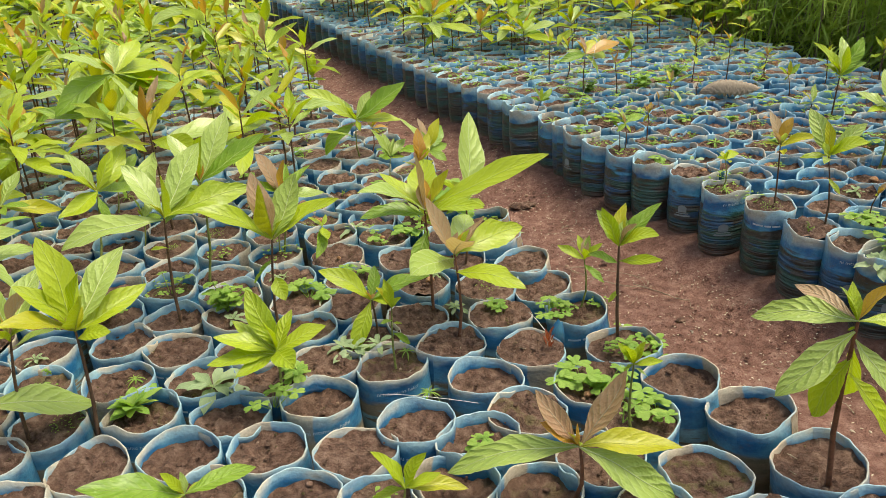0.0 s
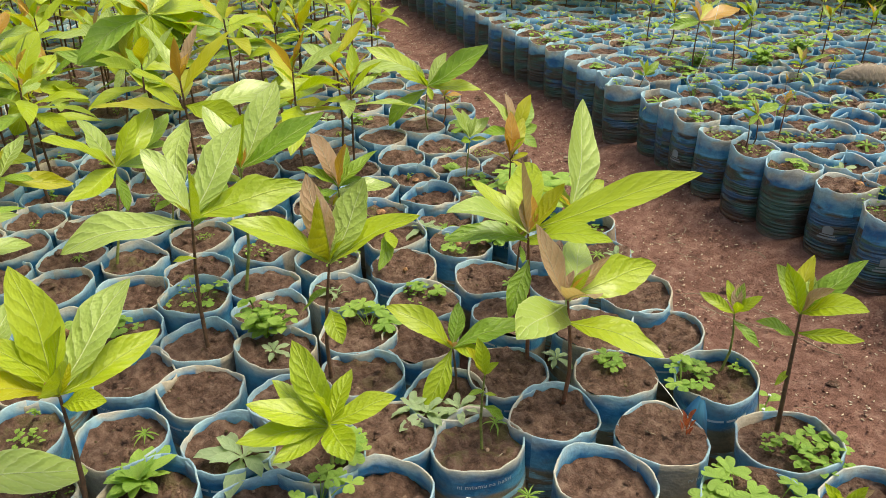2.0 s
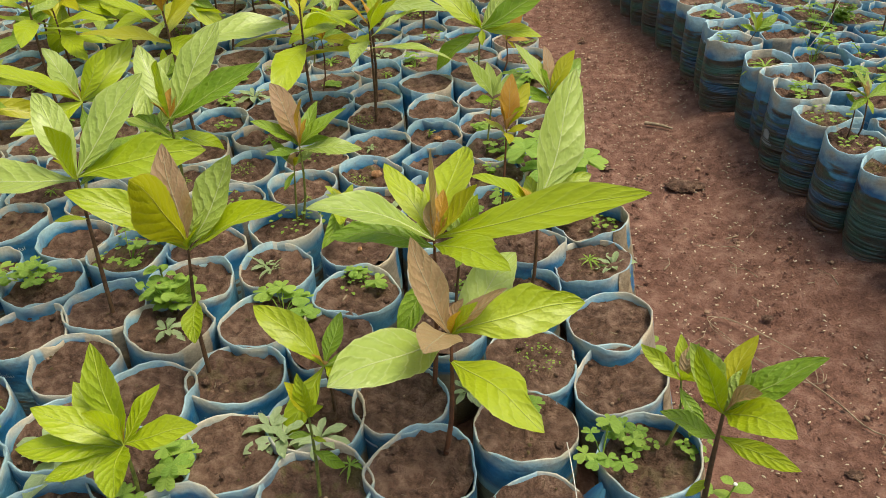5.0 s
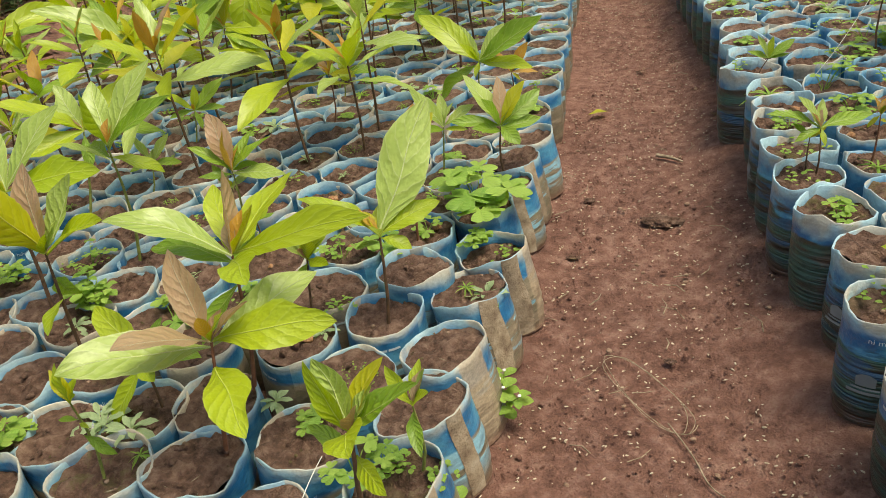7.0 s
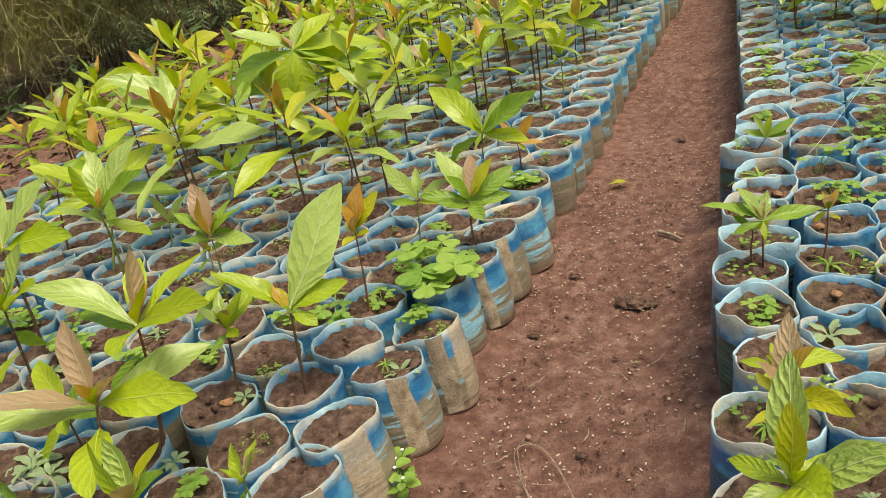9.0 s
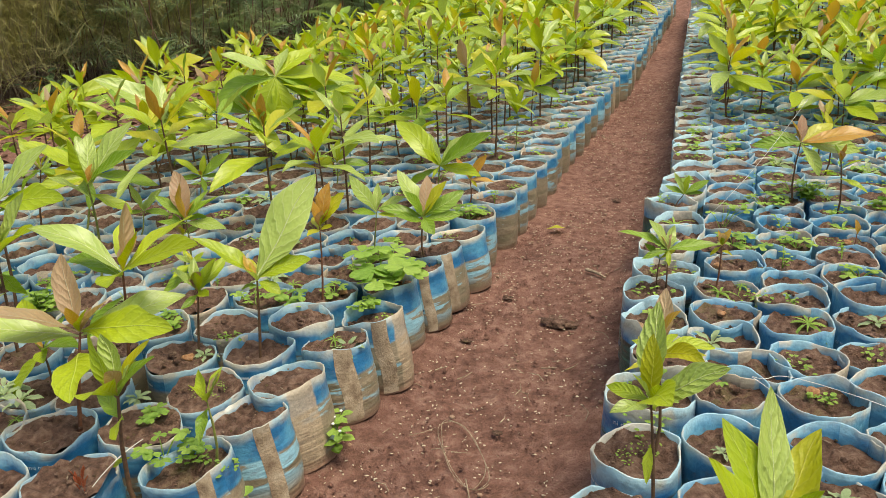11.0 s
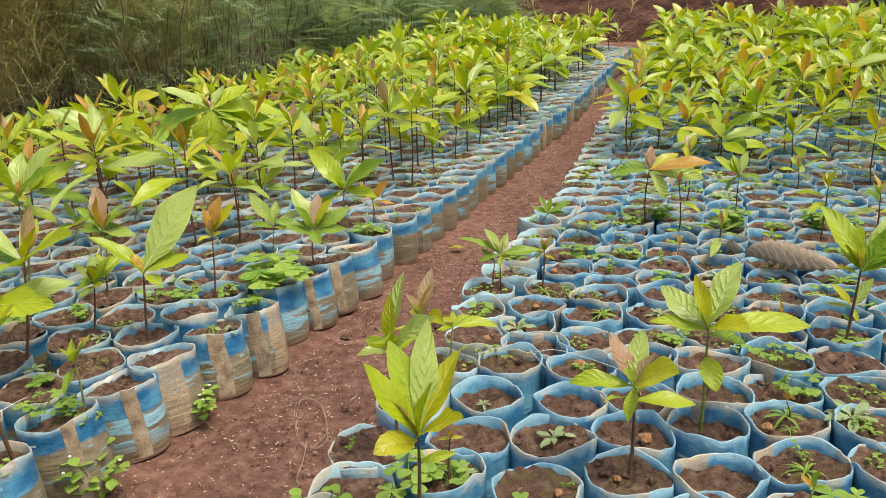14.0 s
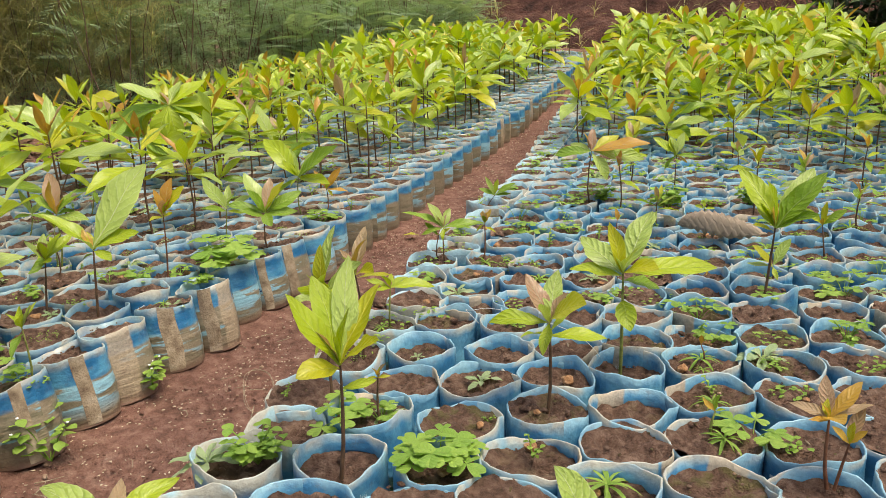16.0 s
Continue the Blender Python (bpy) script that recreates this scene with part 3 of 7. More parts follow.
def build_ground():
    xs, ys = axis_steps(-300, 300, -2.2, 1.4, 0.03), axis_steps(-300, 300, -1.6, 3.0, 0.03)
    verts = []
    for y in ys:
        for x in xs:
            z = lift(x, y)
            if abs(x) < 6 and -3 < y < 9:
                z += 0.006 * noise.fractal((x * 5, y * 5, 0.3), 1.0, 2.0, 3) + 0.004 * noise.noise((x * 17, y * 17, 2.0))
                lane = (x - left_edge(y) - 0.03) / max(right_edge(y) - left_edge(y) - 0.06, 0.1)
                if -0.2 < lane < 1.2:
                    z += 0.006 * (abs(lane - 0.5) * 2) ** 3 - 0.004
            verts.append((x, y, z))
    me = from_arrays("ground", verts, grid_faces(len(ys), len(xs)))
    tagged(part("ground", me, EARTH), "trodden bare red earth of the nursery path", "ground", kind="structure")


build_ground()


def build_bank():
    """The cut earth bank behind the beds."""
    xs, ts = np.linspace(-16, 12, 150), np.linspace(0, 1, 26)
    verts = []
    for t in ts:
        for x in xs:
            y = 5.0 - 0.10 * x + 2.0 * t + 0.35 * noise.noise((x * 0.7, t * 2, 4.0))
            z = 0.12 + 1.6 * t**1.2 + 0.2 * noise.fractal((x * 1.3, t * 4, 1.0), 1.0, 2.0, 4) * min(1, t * 5)
            verts.append((x, y, z))
    me = from_arrays("bank", verts, grid_faces(len(ts), len(xs)))
    tagged(part("bank", me, BANK), "cut bank of loose dark red earth", "earth bank", kind="structure")


build_bank()


# ---------------------------------------------------------------- bags
def bag_wall(radius, height, seed, ringed=True):
    """The place on a bag's outer wall, by the angle round it and the share of its height."""
    rg = np.random.RandomState(seed)
    ph = rg.uniform(0, 6.28, 8)
    sq = rg.uniform(0.93, 1.07)
    folds = [(rg.uniform(0, 6.28), rg.uniform(-0.09, 0.07), rg.uniform(0.12, 0.35)) for _ in range(3)] if ringed else []

    def place(a, v, out=0.0):
        top = max(0.0, (v - 0.72) / 0.28)
        wave = 1 + 0.036 * math.sin(2 * a + ph[0]) + 0.030 * math.sin(3 * a + ph[1]) + 0.018 * math.sin(5 * a + ph[2]) * v**3
        ring = 0.026 * math.sin(v * 42 + 1.5 * math.sin(a + ph[3]) + ph[4]) * max(0.0, 0.80 - v) if ringed else 0.0
        belly = 1.0 + 0.035 * math.sin(math.pi * min(v * 1.25, 1.0)) - 0.06 * (1 - v) ** 6
        pinch = sum(d * math.exp(-((math.atan2(math.sin(a - c), math.cos(a - c)) / wd) ** 2)) for c, d, wd in folds)
        r = radius * wave * (belly + ring) + out + top * top * (radius * pinch + 0.0006 * math.sin(9 * a + ph[5]) + 0.0004 * math.sin(17 * a + ph[6]))
        rise = 0.024 * math.sin(2 * a + ph[5]) + 0.016 * math.sin(3 * a + ph[6]) + 0.006 * math.sin(7 * a + ph[7]) + 0.003 * math.sin(15 * a + ph[0]) - 0.35 * pinch
        z = v * height + height * max(0.0, (v - 0.86) / 0.14) * rise
        return r * math.cos(a) * sq, r * math.sin(a) / sq, z

    return place


def bag_arrays(radius, height, segs, rings, seed, inner=0.02):
    """An open printed tube: outer wall from the ground to a wavy rim, then the inner wall down to below the soil."""
    place = bag_wall(radius, height, seed, rings > 6)
    levels = [(k / (rings - 1), 0) for k in range(rings)] + [(1.006, -0.0008), (1.0, -0.0022), (1 - inner / height, -0.0026)]
    verts = [place(2 * math.pi * s / segs, v, out) for v, out in levels for s in range(segs + 1)]
    uv = [(s / segs, v) for v, out in levels for s in range(segs + 1)]
    return np.array(verts), np.array(grid_faces(len(levels), segs + 1)), np.array(uv)


def glyphs(text, size):
    """Flat lettering as corner points and faces, centred on x."""
    c = bpy.data.curves.new("lettering", "FONT")
    c.body, c.size, c.align_x, c.resolution_u = text, size, "CENTER", 1
    ob = bpy.data.objects.new("lettering", c)
    me = bpy.data.meshes.new_from_object(ob)
    v = [tuple(p.co) for p in me.vertices]
    f = [tuple(q.vertices) for q in me.polygons]
    bpy.data.objects.remove(ob)
    bpy.data.meshes.remove(me)
    return v, f


SLOGAN = glyphs("ni mtamu na halisi", 0.0085)


def bars(widths, size):
    v, f, x = [], [], -sum(widths) / 2
    for w in widths:
        n = len(v)
        for k in range(6):
            px = x + w * 0.86 * k / 5
            v += [(px, 0, 0), (px, size, 0)]
        f += [(n + 2 * k, n + 2 * k + 2, n + 2 * k + 3, n + 2 * k + 1) for k in range(5)]
        x += w
    return v, f


MAKER = bars([0.022, 0.013, 0.017], 0.0032)


def soil_arrays(wall, rings, segs, seed):
    """The fill of a bag: a lumpy sheet that reaches the film all round."""
    rg = np.random.RandomState(seed)
    off = rg.uniform(0, 50, 2)
    verts, uv = [(0, 0, 0.002 * rg.randn())], [(0.5, 0.5)]
    for k in range(1, rings + 1):
        for s in range(segs):
            a = 2 * math.pi * (s + 0.5 * k) / segs
            x, y, z = wall(a, 0.89, -0.0012)
            x, y = x * k / rings, y * k / rings
            z = 0.0085 * noise.fractal((x * 55 + off[0], y * 55 + off[1], 0), 0.8, 2.0, 4) + 0.003 * (k / rings) ** 4
            verts.append((x, y, z))
            uv.append((0.5 + 10 * x, 0.5 + 10 * y))
    tris = [(0, 1 + s, 1 + (s + 1) % segs) for s in range(segs)]
    for k in range(1, rings):
        a0, b0 = 1 + (k - 1) * segs, 1 + k * segs
        for s in range(segs):
            n = (s + 1) % segs
            tris += [(a0 + s, b0 + s, a0 + n), (a0 + n, b0 + s, b0 + n)]
    return np.array(verts), np.array(tris), np.array(uv)


def badge_shape(half):
    """A plain printed badge with an arched head over three short rows."""
    pts, faces = [], []
    for lo, hi, arch, narrow in ((-0.75, -0.55, 0, 1.0), (-0.42, -0.30, 0, 0.8), (-0.2, 0.45, 0.25, 0.55)):
        n = len(pts)
        for k in range(9):
            q = -1 + k / 4
            rise = arch * (1 - q * q) * half
            pts += [(q * half * narrow, lo * half), (q * half * narrow, hi * half + rise)]
        faces += [(n + 2 * k, n + 2 * k + 2, n + 2 * k + 3, n + 2 * k + 1) for k in range(8)]
    return pts, faces


R_LEFT, R_RIGHT = 0.0505, 0.0470


def bag_kit(radius, height, seed):
    """A bag's film, the shape of its wall, and its fill."""
    wall = bag_wall(radius, height, seed)
    return from_arrays("bag_film", *bag_arrays(radius, height, 40, 16, seed)), wall, from_arrays("soil", *soil_arrays(wall, 9, 32, seed + 50))


bag_left = [bag_kit(R_LEFT, LEFT_RIM, 20 + k) for k in range(14)]
bag_right = [bag_kit(R_RIGHT, RIGHT_RIM - RIGHT_GROUND, 140 + k) for k in range(14)]
tops = {}


def grow_bag(key, x, y, left, rg):
    """One planting bag with its fill of soil."""
    rim = LEFT_RIM if left else RIGHT_RIM
    ground = 0.0 if left else RIGHT_GROUND
    sink = SINK + rg.uniform(-0.006, 0.008)
    tall = 1 + rg.uniform(-0.05, 0.05)
    turn = rg.uniform(0, 6.28)
    edge = left and key[1] == 0
    tilt = Euler((rg.uniform(-0.03, 0.03), -0.16 if edge else rg.uniform(-0.03, 0.03), 0)).to_matrix().to_4x4()
    squeeze = Matrix.Rotation(0.3, 4, "Z") @ Matrix.Diagonal((0.97 if left else 1.02, 1.03 if left else 0.91, 1, 1)) @ Matrix.Rotation(-0.3, 4, "Z")
    m = Matrix.Translation((x, y, rim)) @ tilt @ Matrix.Translation((0, 0, ground - rim - 0.003)) @ squeeze @ Matrix.Rotation(turn, 4, "Z") @ Matrix.Diagonal((1, 1, tall, 1))
    film, wall, fill = rg.choice(bag_left if left else bag_right)
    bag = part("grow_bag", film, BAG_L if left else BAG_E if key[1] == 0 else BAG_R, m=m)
    tagged(bag, "blue printed plastic bag with worn rim holding red soil" if left else "tall blue plastic bag with wrinkled muddy foot holding soil", "plant bag", "bags in the left bed" if left else "bags in the right bed")
    part("soil", fill, SOIL, bag, "crumbly red-brown soil", Matrix.Translation((0, 0, (rim - ground - sink) / tall)))
    if rg.random() < 0.55:
        v, f = SLOGAN if rg.random() < 0.6 else MAKER
        face = -math.pi / 2 + rg.uniform(-0.7, 0.9) - turn
        radius, height = (R_LEFT, LEFT_RIM) if left else (R_RIGHT, RIGHT_RIM - RIGHT_GROUND)
        pts = [wall(face + px / radius, 0.80 + py / height, 0.0006) for px, py, pz in v]
        part("print", from_arrays("print", pts, f, smooth=False), PRINT, bag, "small white printed lettering")
    if left and math.hypot(x + 0.175, y + 0.806) < 0.03:
        face = 0.35 - turn
        tall_flap, span = 0.026, 0.5
        pts = []
        for k in range(6):
            u = k / 5
            for q in (-1, -0.5, 0, 0.5, 1):
                wx, wy, wz = wall(face + q * span * (1 - 0.85 * u) + 0.15 * u, 0.97, 0.0008 + 0.012 * u * u)
                pts.append((wx, wy, wz + tall_flap * u + 0.002 * math.sin(3 * q + 5 * u)))
        uvs = [(0.5 + 0.03 * (k % 5), 0.80 + 0.008 * (k // 5)) for k in range(30)]
        part("torn_flap", from_arrays("torn_flap", pts, grid_faces(6, 5), uvs), BAG_L if left else BAG_R, bag, "torn flap of blue film at the rim")
    if left and key[1] == 0 and key[2] % 3 != 1:
        face, rows = -0.5 + 0.25 * math.sin(7.0 * y) - turn, 13
        half = 0.22 + 0.06 * math.sin(11.0 * y)
        pts = [wall(face + half * q * (1 + 0.07 * math.sin(0.7 * k + q + 9 * y)) + 0.02 * math.sin(0.5 * k), 0.03 + 0.972 * k / (rows - 1), 0.0007) for k in range(rows) for q in (-1, -0.5, 0, 0.5, 1)]
        uvs = [(0.25 * (k % 5), k // 5 / (rows - 1)) for k in range(5 * rows)]
        part("seam_strip", from_arrays("seam_strip", pts, grid_faces(rows, 5), uvs), SEAM, bag, "cream sealed seam down the film")
    if key[1] == 0 and rg.random() < (0.4 if left else 0.5):
        face = (-math.pi / 2 - 0.75 if not left else -math.pi / 2 + 0.6) + rg.uniform(-0.4, 0.4) - turn
        pts, faces = badge_shape(0.014 if left else 0.017)
        part("badge", from_arrays("badge", [wall(face + px / R_LEFT, (0.48 if left else 0.44) + py / (rim - ground), 0.0007) for px, py in pts], faces), NAVY if left else BADGE, bag, "worn navy printed badge" if left else "worn pale printed badge")
    tops[key] = (x, y, rim - sink)
    return bag


near_left = [s for s in left_spots if s[0] < 10 and s[3] < 0.12]
near_right = [s for s in right_spots if s[0] < 11 and s[3] < 0.42]
far_left = [s for s in left_spots if s not in near_left]
far_right = [s for s in right_spots if s not in near_right]
rg = random.Random(11)
for side, spots in (("L", near_left), ("R", near_right)):
    for i, j, x, y in spots:
        grow_bag((side, i, j), x, y, side == "L", rg)


def far_bags(name, spots, left, label, skin):
    film, soil = Heap(), Heap()
    rim, ground, radius = (LEFT_RIM, 0.0, R_LEFT) if left else (RIGHT_RIM, RIGHT_GROUND, R_RIGHT)
    shapes = [bag_arrays(radius, rim - ground, 14, 6, 80 + k) for k in range(6)]
    discs = [soil_arrays(bag_wall(radius, rim - ground, 80 + k, False), 2, 14, 90 + k) for k in range(6)]
    for i, j, x, y in spots:
        a = rg.uniform(0, 6.28)
        turn = np.array(((math.cos(a), -math.sin(a), 0), (math.sin(a), math.cos(a), 0), (0, 0, 1)))
        which = rg.randrange(6)
        v, f, uv = shapes[which]
        up = climb(y)
        film.add(v @ turn.T + (x, y, ground - 0.002 + up), f, uv)
        sink = SINK + rg.uniform(-0.006, 0.008)
        v, f, uv = discs[which]
        soil.add(v @ turn.T + (x, y, rim - sink + up), f, uv)
        tops[("L" if left else "R", i, j)] = (x, y, rim - sink + up)
    ob = part(name, film.mesh(name), skin)
    tagged(ob, label, "plant bags", kind="stuff")
    tagged(part("soil", soil.mesh("soil"), SOIL, ob, "red-brown soil in the far bags"), kind="stuff")


far_bags("far_grow_bags", far_left, True, "packed rows of blue plastic bags receding along the left bed", BAG_L_FAR)
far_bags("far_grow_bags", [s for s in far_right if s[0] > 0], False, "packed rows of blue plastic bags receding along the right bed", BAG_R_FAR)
far_bags("far_edge_bags", [s for s in far_right if s[0] == 0], False, "blue bags with muddy, shade-darkened feet along the right edge of the path", BAG_E_FAR)


# ---------------------------------------------------------------- seedlings
def seedling(x, y, z, crown, leaves, stem=0.0035, mat=STEM, label=""):
    """One seedling: a stem from the soil to its crown, and leaves given as (tip, tone, shape, wide, roll[, start fraction])."""
    root = new("seedling")
    root.empty_display_size = 0.05
    root.location = (x, y, z - 0.004)
    tones = [leaf[1] for leaf in leaves]
    new_growth = " and bronze young tips" if "bronze" in tones else " and mauve young tips" if "mauve" in tones else ""
    size_word = "tall" if crown[2] > 0.19 else "small" if crown[2] < 0.08 else "young"
    tagged(root, label or size_word + " leafy tree seedling with glossy yellow-green leaves" + new_growth, "seedling", "seedlings in the bags")
    c = Vector(crown)
    bend = Vector((rng.uniform(-0.006, 0.006), rng.uniform(-0.006, 0.006), 0))
    stem *= 0.60 if x < 0.1 else 0.50
    vary = random.Random(int(abs(x * 2713 + y * 5987) * 1000))
    pts = [Vector((0, 0, 0)), c * 0.33 + bend, c * 0.66 + bend * 0.8, c]
    part("stem", from_arrays("stem", *tube(pts, (stem * 1.15, stem, stem * 0.85, stem * 0.55))), mat, root)
    for leaf in leaves:
        tip, tone, shape, wide, roll = leaf[:5]
        at = c * (leaf[5] if len(leaf) > 5 else 1.0)
        form = (shape, vary.randrange(4))
        blade = part("leaf", LEAF_MESH[form], LEAF[tone], root, m=blade_pose(at, tip, roll + vary.uniform(-8, 8), wide * 0.86))
        if label and (Vector(tip) - at).length > 0.05:
            part("midrib", MIDRIB_MESH[form], MIDRIB[tone], blade, "pale raised midrib")
    if label and c.z > 0.1 and 3 < len(leaves) < 7:
        fill = random.Random(int(abs(x * 1301 + y * 7013) * 1000))
        reach = sum((Vector(leaf[0]) - c).length for leaf in leaves) / len(leaves)
        ways = sorted(math.atan2(leaf[0][1] - c.y, leaf[0][0] - c.x) for leaf in leaves)
        for k in range(2):
            gaps = [((ways[(n + 1) % len(ways)] - w) % (2 * math.pi), w) for n, w in enumerate(ways)]
            gap, w = max(gaps)
            a, d, e = w + gap / 2 + fill.uniform(-0.2, 0.2), reach * fill.uniform(0.55, 0.85), radians(fill.uniform(10, 58))
            ways = sorted(ways + [math.atan2(math.sin(a), math.cos(a))])
            at = c * fill.uniform(0.86, 0.97)
            tip = at + Vector((math.cos(a) * math.cos(e), math.sin(a) * math.cos(e), math.sin(e))) * d
            tone = fill.choice([leaf[1] for leaf in leaves if leaf[1] not in ("bronze", "mauve")] or ["green"])
            blade = part("leaf", LEAF_MESH[fill.choice(("arch", "flat", "slim")), fill.randrange(4)], LEAF[tone], root, m=blade_pose(at, tip, fill.uniform(-20, 20), 0.95))
    if c.z > 0.055:
        top = random.Random(int(abs(x * 7919 + y * 104729) * 1000))
        for k in range(2):
            a, d = top.uniform(0, 6.28), min(0.05, c.z * 0.45) * top.uniform(0.6, 1.0)
            tip = c + Vector((math.cos(a) * 0.4, math.sin(a) * 0.4, 0.9)) * d
            part("leaf", LEAF_MESH["slim", k], LEAF[top.choice(("yellow", "bronze", "gold", "mauve", "pale"))], root, m=blade_pose(c, tip, top.uniform(-40, 40), 1.3))
    return root


def random_leaves(rg, h, size, count=None, warm=0.25, spread=1.0):
    """A whorl of leaves: the lowest spread wide, the youngest upright and often bronze."""
    out = []
    n = count or rg.randint(8, 11)
    turn = rg.uniform(0, 6.28)
    for k in range(n):
        u = k / max(n - 1, 1)
        a = turn + k * 2.4 + rg.uniform(-0.3, 0.3)
        rise = radians(-6 + 72 * u**1.2 + rg.uniform(-12, 12))
        length = size * (1.0 - 0.45 * u**2) * rg.uniform(0.8, 1.15)
        start = 0.72 + 0.28 * u
        at = h * start
        tip = (math.cos(a) * math.cos(rise) * length * spread, math.sin(a) * math.cos(rise) * length * spread, at + math.sin(rise) * length)
        pick = rg.random()
        if u > 0.8 and rg.random() < warm * 2:
            tone = rg.choice(("bronze", "bronze", "mauve", "gold"))
        elif pick < 0.46:
            tone = "yellow"
        elif pick < 0.76:
            tone = "pale"
        elif pick < 0.86:
            tone = "green"
        else:
            tone = "gold"
        shape = rg.choice(("flat", "arch", "broad", "arch") if u < 0.6 else ("cup", "slim", "flat"))
        out.append((tip, tone, shape, rg.uniform(0.72, 0.98), rg.uniform(-30, 30), start))
    return out


def grown(key, h, size, seed, count=None, warm=0.25):
    """A seedling in the bag of that key."""
    g = random.Random(seed)
    x, y, z = tops[key]
    lean = (g.uniform(-0.05, 0.05) * h, g.uniform(-0.05, 0.05) * h, h)
    return seedling(x, y, z, lean, random_leaves(g, h, size, count, warm), 0.0028 + h * 0.006)


# seedlings that stand out one by one
seedling(-0.704, -0.583, 0.105, (0.008, 0.002, 0.180), [
    ((-0.156, -0.018, 0.188), "pale", "arch", 1, -16, 0.98),
    ((-0.042, 0.041, 0.267), "pale", "broad", 0.9, -5, 1),
    ((0.064, 0.067, 0.283), "pale", "flat", 1, 24, 1),
    ((0.141, 0.035, 0.219), "yellow", "broad", 0.9, 39, 1),
    ((0.018, -0.047, 0.263), "yellow", "cup", 1.2, -81, 1),
    ((-0.014, -0.024, 0.145), "yellow", "slim", 1.2, -14, 0.72),
    ((0.035, 0.091, 0.201), "green", "flat", 1, 22, 0.95)
], 0.0042, STEM, "young glossy green seedling with a brown stem in a blue bag")
seedling(-0.674, -0.444, 0.105, (0.016, 0.003, 0.187), [
    ((0.067, 0.063, 0.294), "pale", "flat", 1, 35, 1),
    ((0.125, 0.023, 0.265), "green", "slim", 1.1, 38, 1),
    ((-0.029, 0.045, 0.269), "pale", "flat", 1, -17, 1),
    ((0.042, -0.023, 0.273), "yellow", "cup", 1.1, 76, 1),
    ((-0.061, 0.019, 0.187), "green", "arch", 1, -31, 0.9),
    ((0.066, 0.053, 0.139), "yellow", "arch", 1, 18, 0.9)
], 0.0038, STEM_GREEN, "young glossy green seedling with a green stem in a blue bag")
seedling(-0.541, -0.668, 0.105, (0.010, 0.001, 0.162), [
    ((-0.079, -0.026, 0.247), "yellow", "arch", 0.9, -30, 1),
    ((0.019, -0.059, 0.267), "gold", "cup", 1.2, 73, 1),
    ((-0.008, 0.019, 0.262), "mauve", "flat", 1, -33, 1),
    ((0.055, 0.044, 0.244), "pale", "cup", 1.1, 23, 1),
    ((0.106, 0.008, 0.225), "yellow", "slim", 1.2, 16, 0.98),
    ((0.018, -0.049, 0.095), "yellow", "oval", 1, 13, 0.62),
    ((-0.039, 0.047, 0.076), "green", "slim", 1, -38, 0.8)
], 0.0038, STEM, "young glossy green seedling with a brown stem in a blue bag")
seedling(-0.299, -0.651, 0.105, (0.000, 0.028, 0.165), [
    ((-0.086, -0.030, 0.252), "pale", "arch", 0.95, -22, 1),
    ((0.189, 0.002, 0.256), "yellow", "flat", 0.60, 26, 1),
    ((-0.096, 0.005, 0.193), "green", "arch", 1.05, -27, 0.95),
    ((0.008, 0.135, 0.226), "yellow", "broad", 1, -12, 1),
    ((-0.012, 0.052, 0.250), "mauve", "cup", 0.9, 70, 1),
    ((0.075, -0.046, 0.203), "yellow", "broad", 0.9, 14, 0.97),
    ((0.046, 0.035, 0.222), "gold", "cup", 1.1, 10, 1),
    ((-0.060, 0.085, 0.220), "yellow", "flat", 0.9, -12, 1),
    ((-0.030, -0.035, 0.093), "green", "arch", 1.1, -24, 0.8)
], 0.004, STEM_RED, "young glossy green seedling with a reddish stem in a blue bag")
seedling(-0.271, -0.736, 0.105, (0.003, 0.025, 0.124), [
    ((0.121, 0.063, 0.152), "yellow", "broad", 0.95, 30, 1),
    ((0.090, -0.055, 0.113), "yellow", "broad", 1, 24, 0.8),
    ((-0.066, -0.085, 0.172), "pale", "broad", 0.95, -25, 0.95),
    ((0.007, -0.070, 0.200), "mauve", "flat", 1.0, -20, 1),
    ((-0.037, 0.047, 0.210), "mauve", "cup", 0.95, -13, 1),
    ((0.046, 0.035, 0.176), "mauve", "slim", 1.2, 11, 1),
    ((0.049, 0.145, 0.150), "pale", "flat", 1.0, 18, 0.95),
    ((0.010, 0.010, 0.168), "bronze", "slim", 1.2, 29, 1)
], 0.004, STEM_RED, "young bronze-tipped seedling with a reddish stem in a blue bag")
seedling(-0.047, -0.803, 0.105, (-0.003, 0.002, 0.151), [
    ((-0.035, 0.021, 0.201), "pale", "cup", 1.2, -33, 1),
    ((0.012, 0.028, 0.206), "gold", "slim", 1.2, -6, 1),
    ((0.053, 0.003, 0.213), "green", "slim", 1.2, 24, 1),
    ((0.021, -0.048, 0.201), "yellow", "oval", 0.9, 38, 1),
    ((-0.045, 0.004, 0.147), "green", "slim", 1.3, -28, 0.82),
    ((0.044, -0.038, 0.145), "yellow", "flat", 0.8, 34, 0.85),
    ((-0.021, -0.011, 0.073), "yellow", "slim", 1.2, -15, 0.55),
    ((-0.027, -0.007, 0.213), "yellow", "slim", 1.2, -88, 1)
], 0.0042, STEM, "young glossy green seedling with a brown stem in a blue bag")
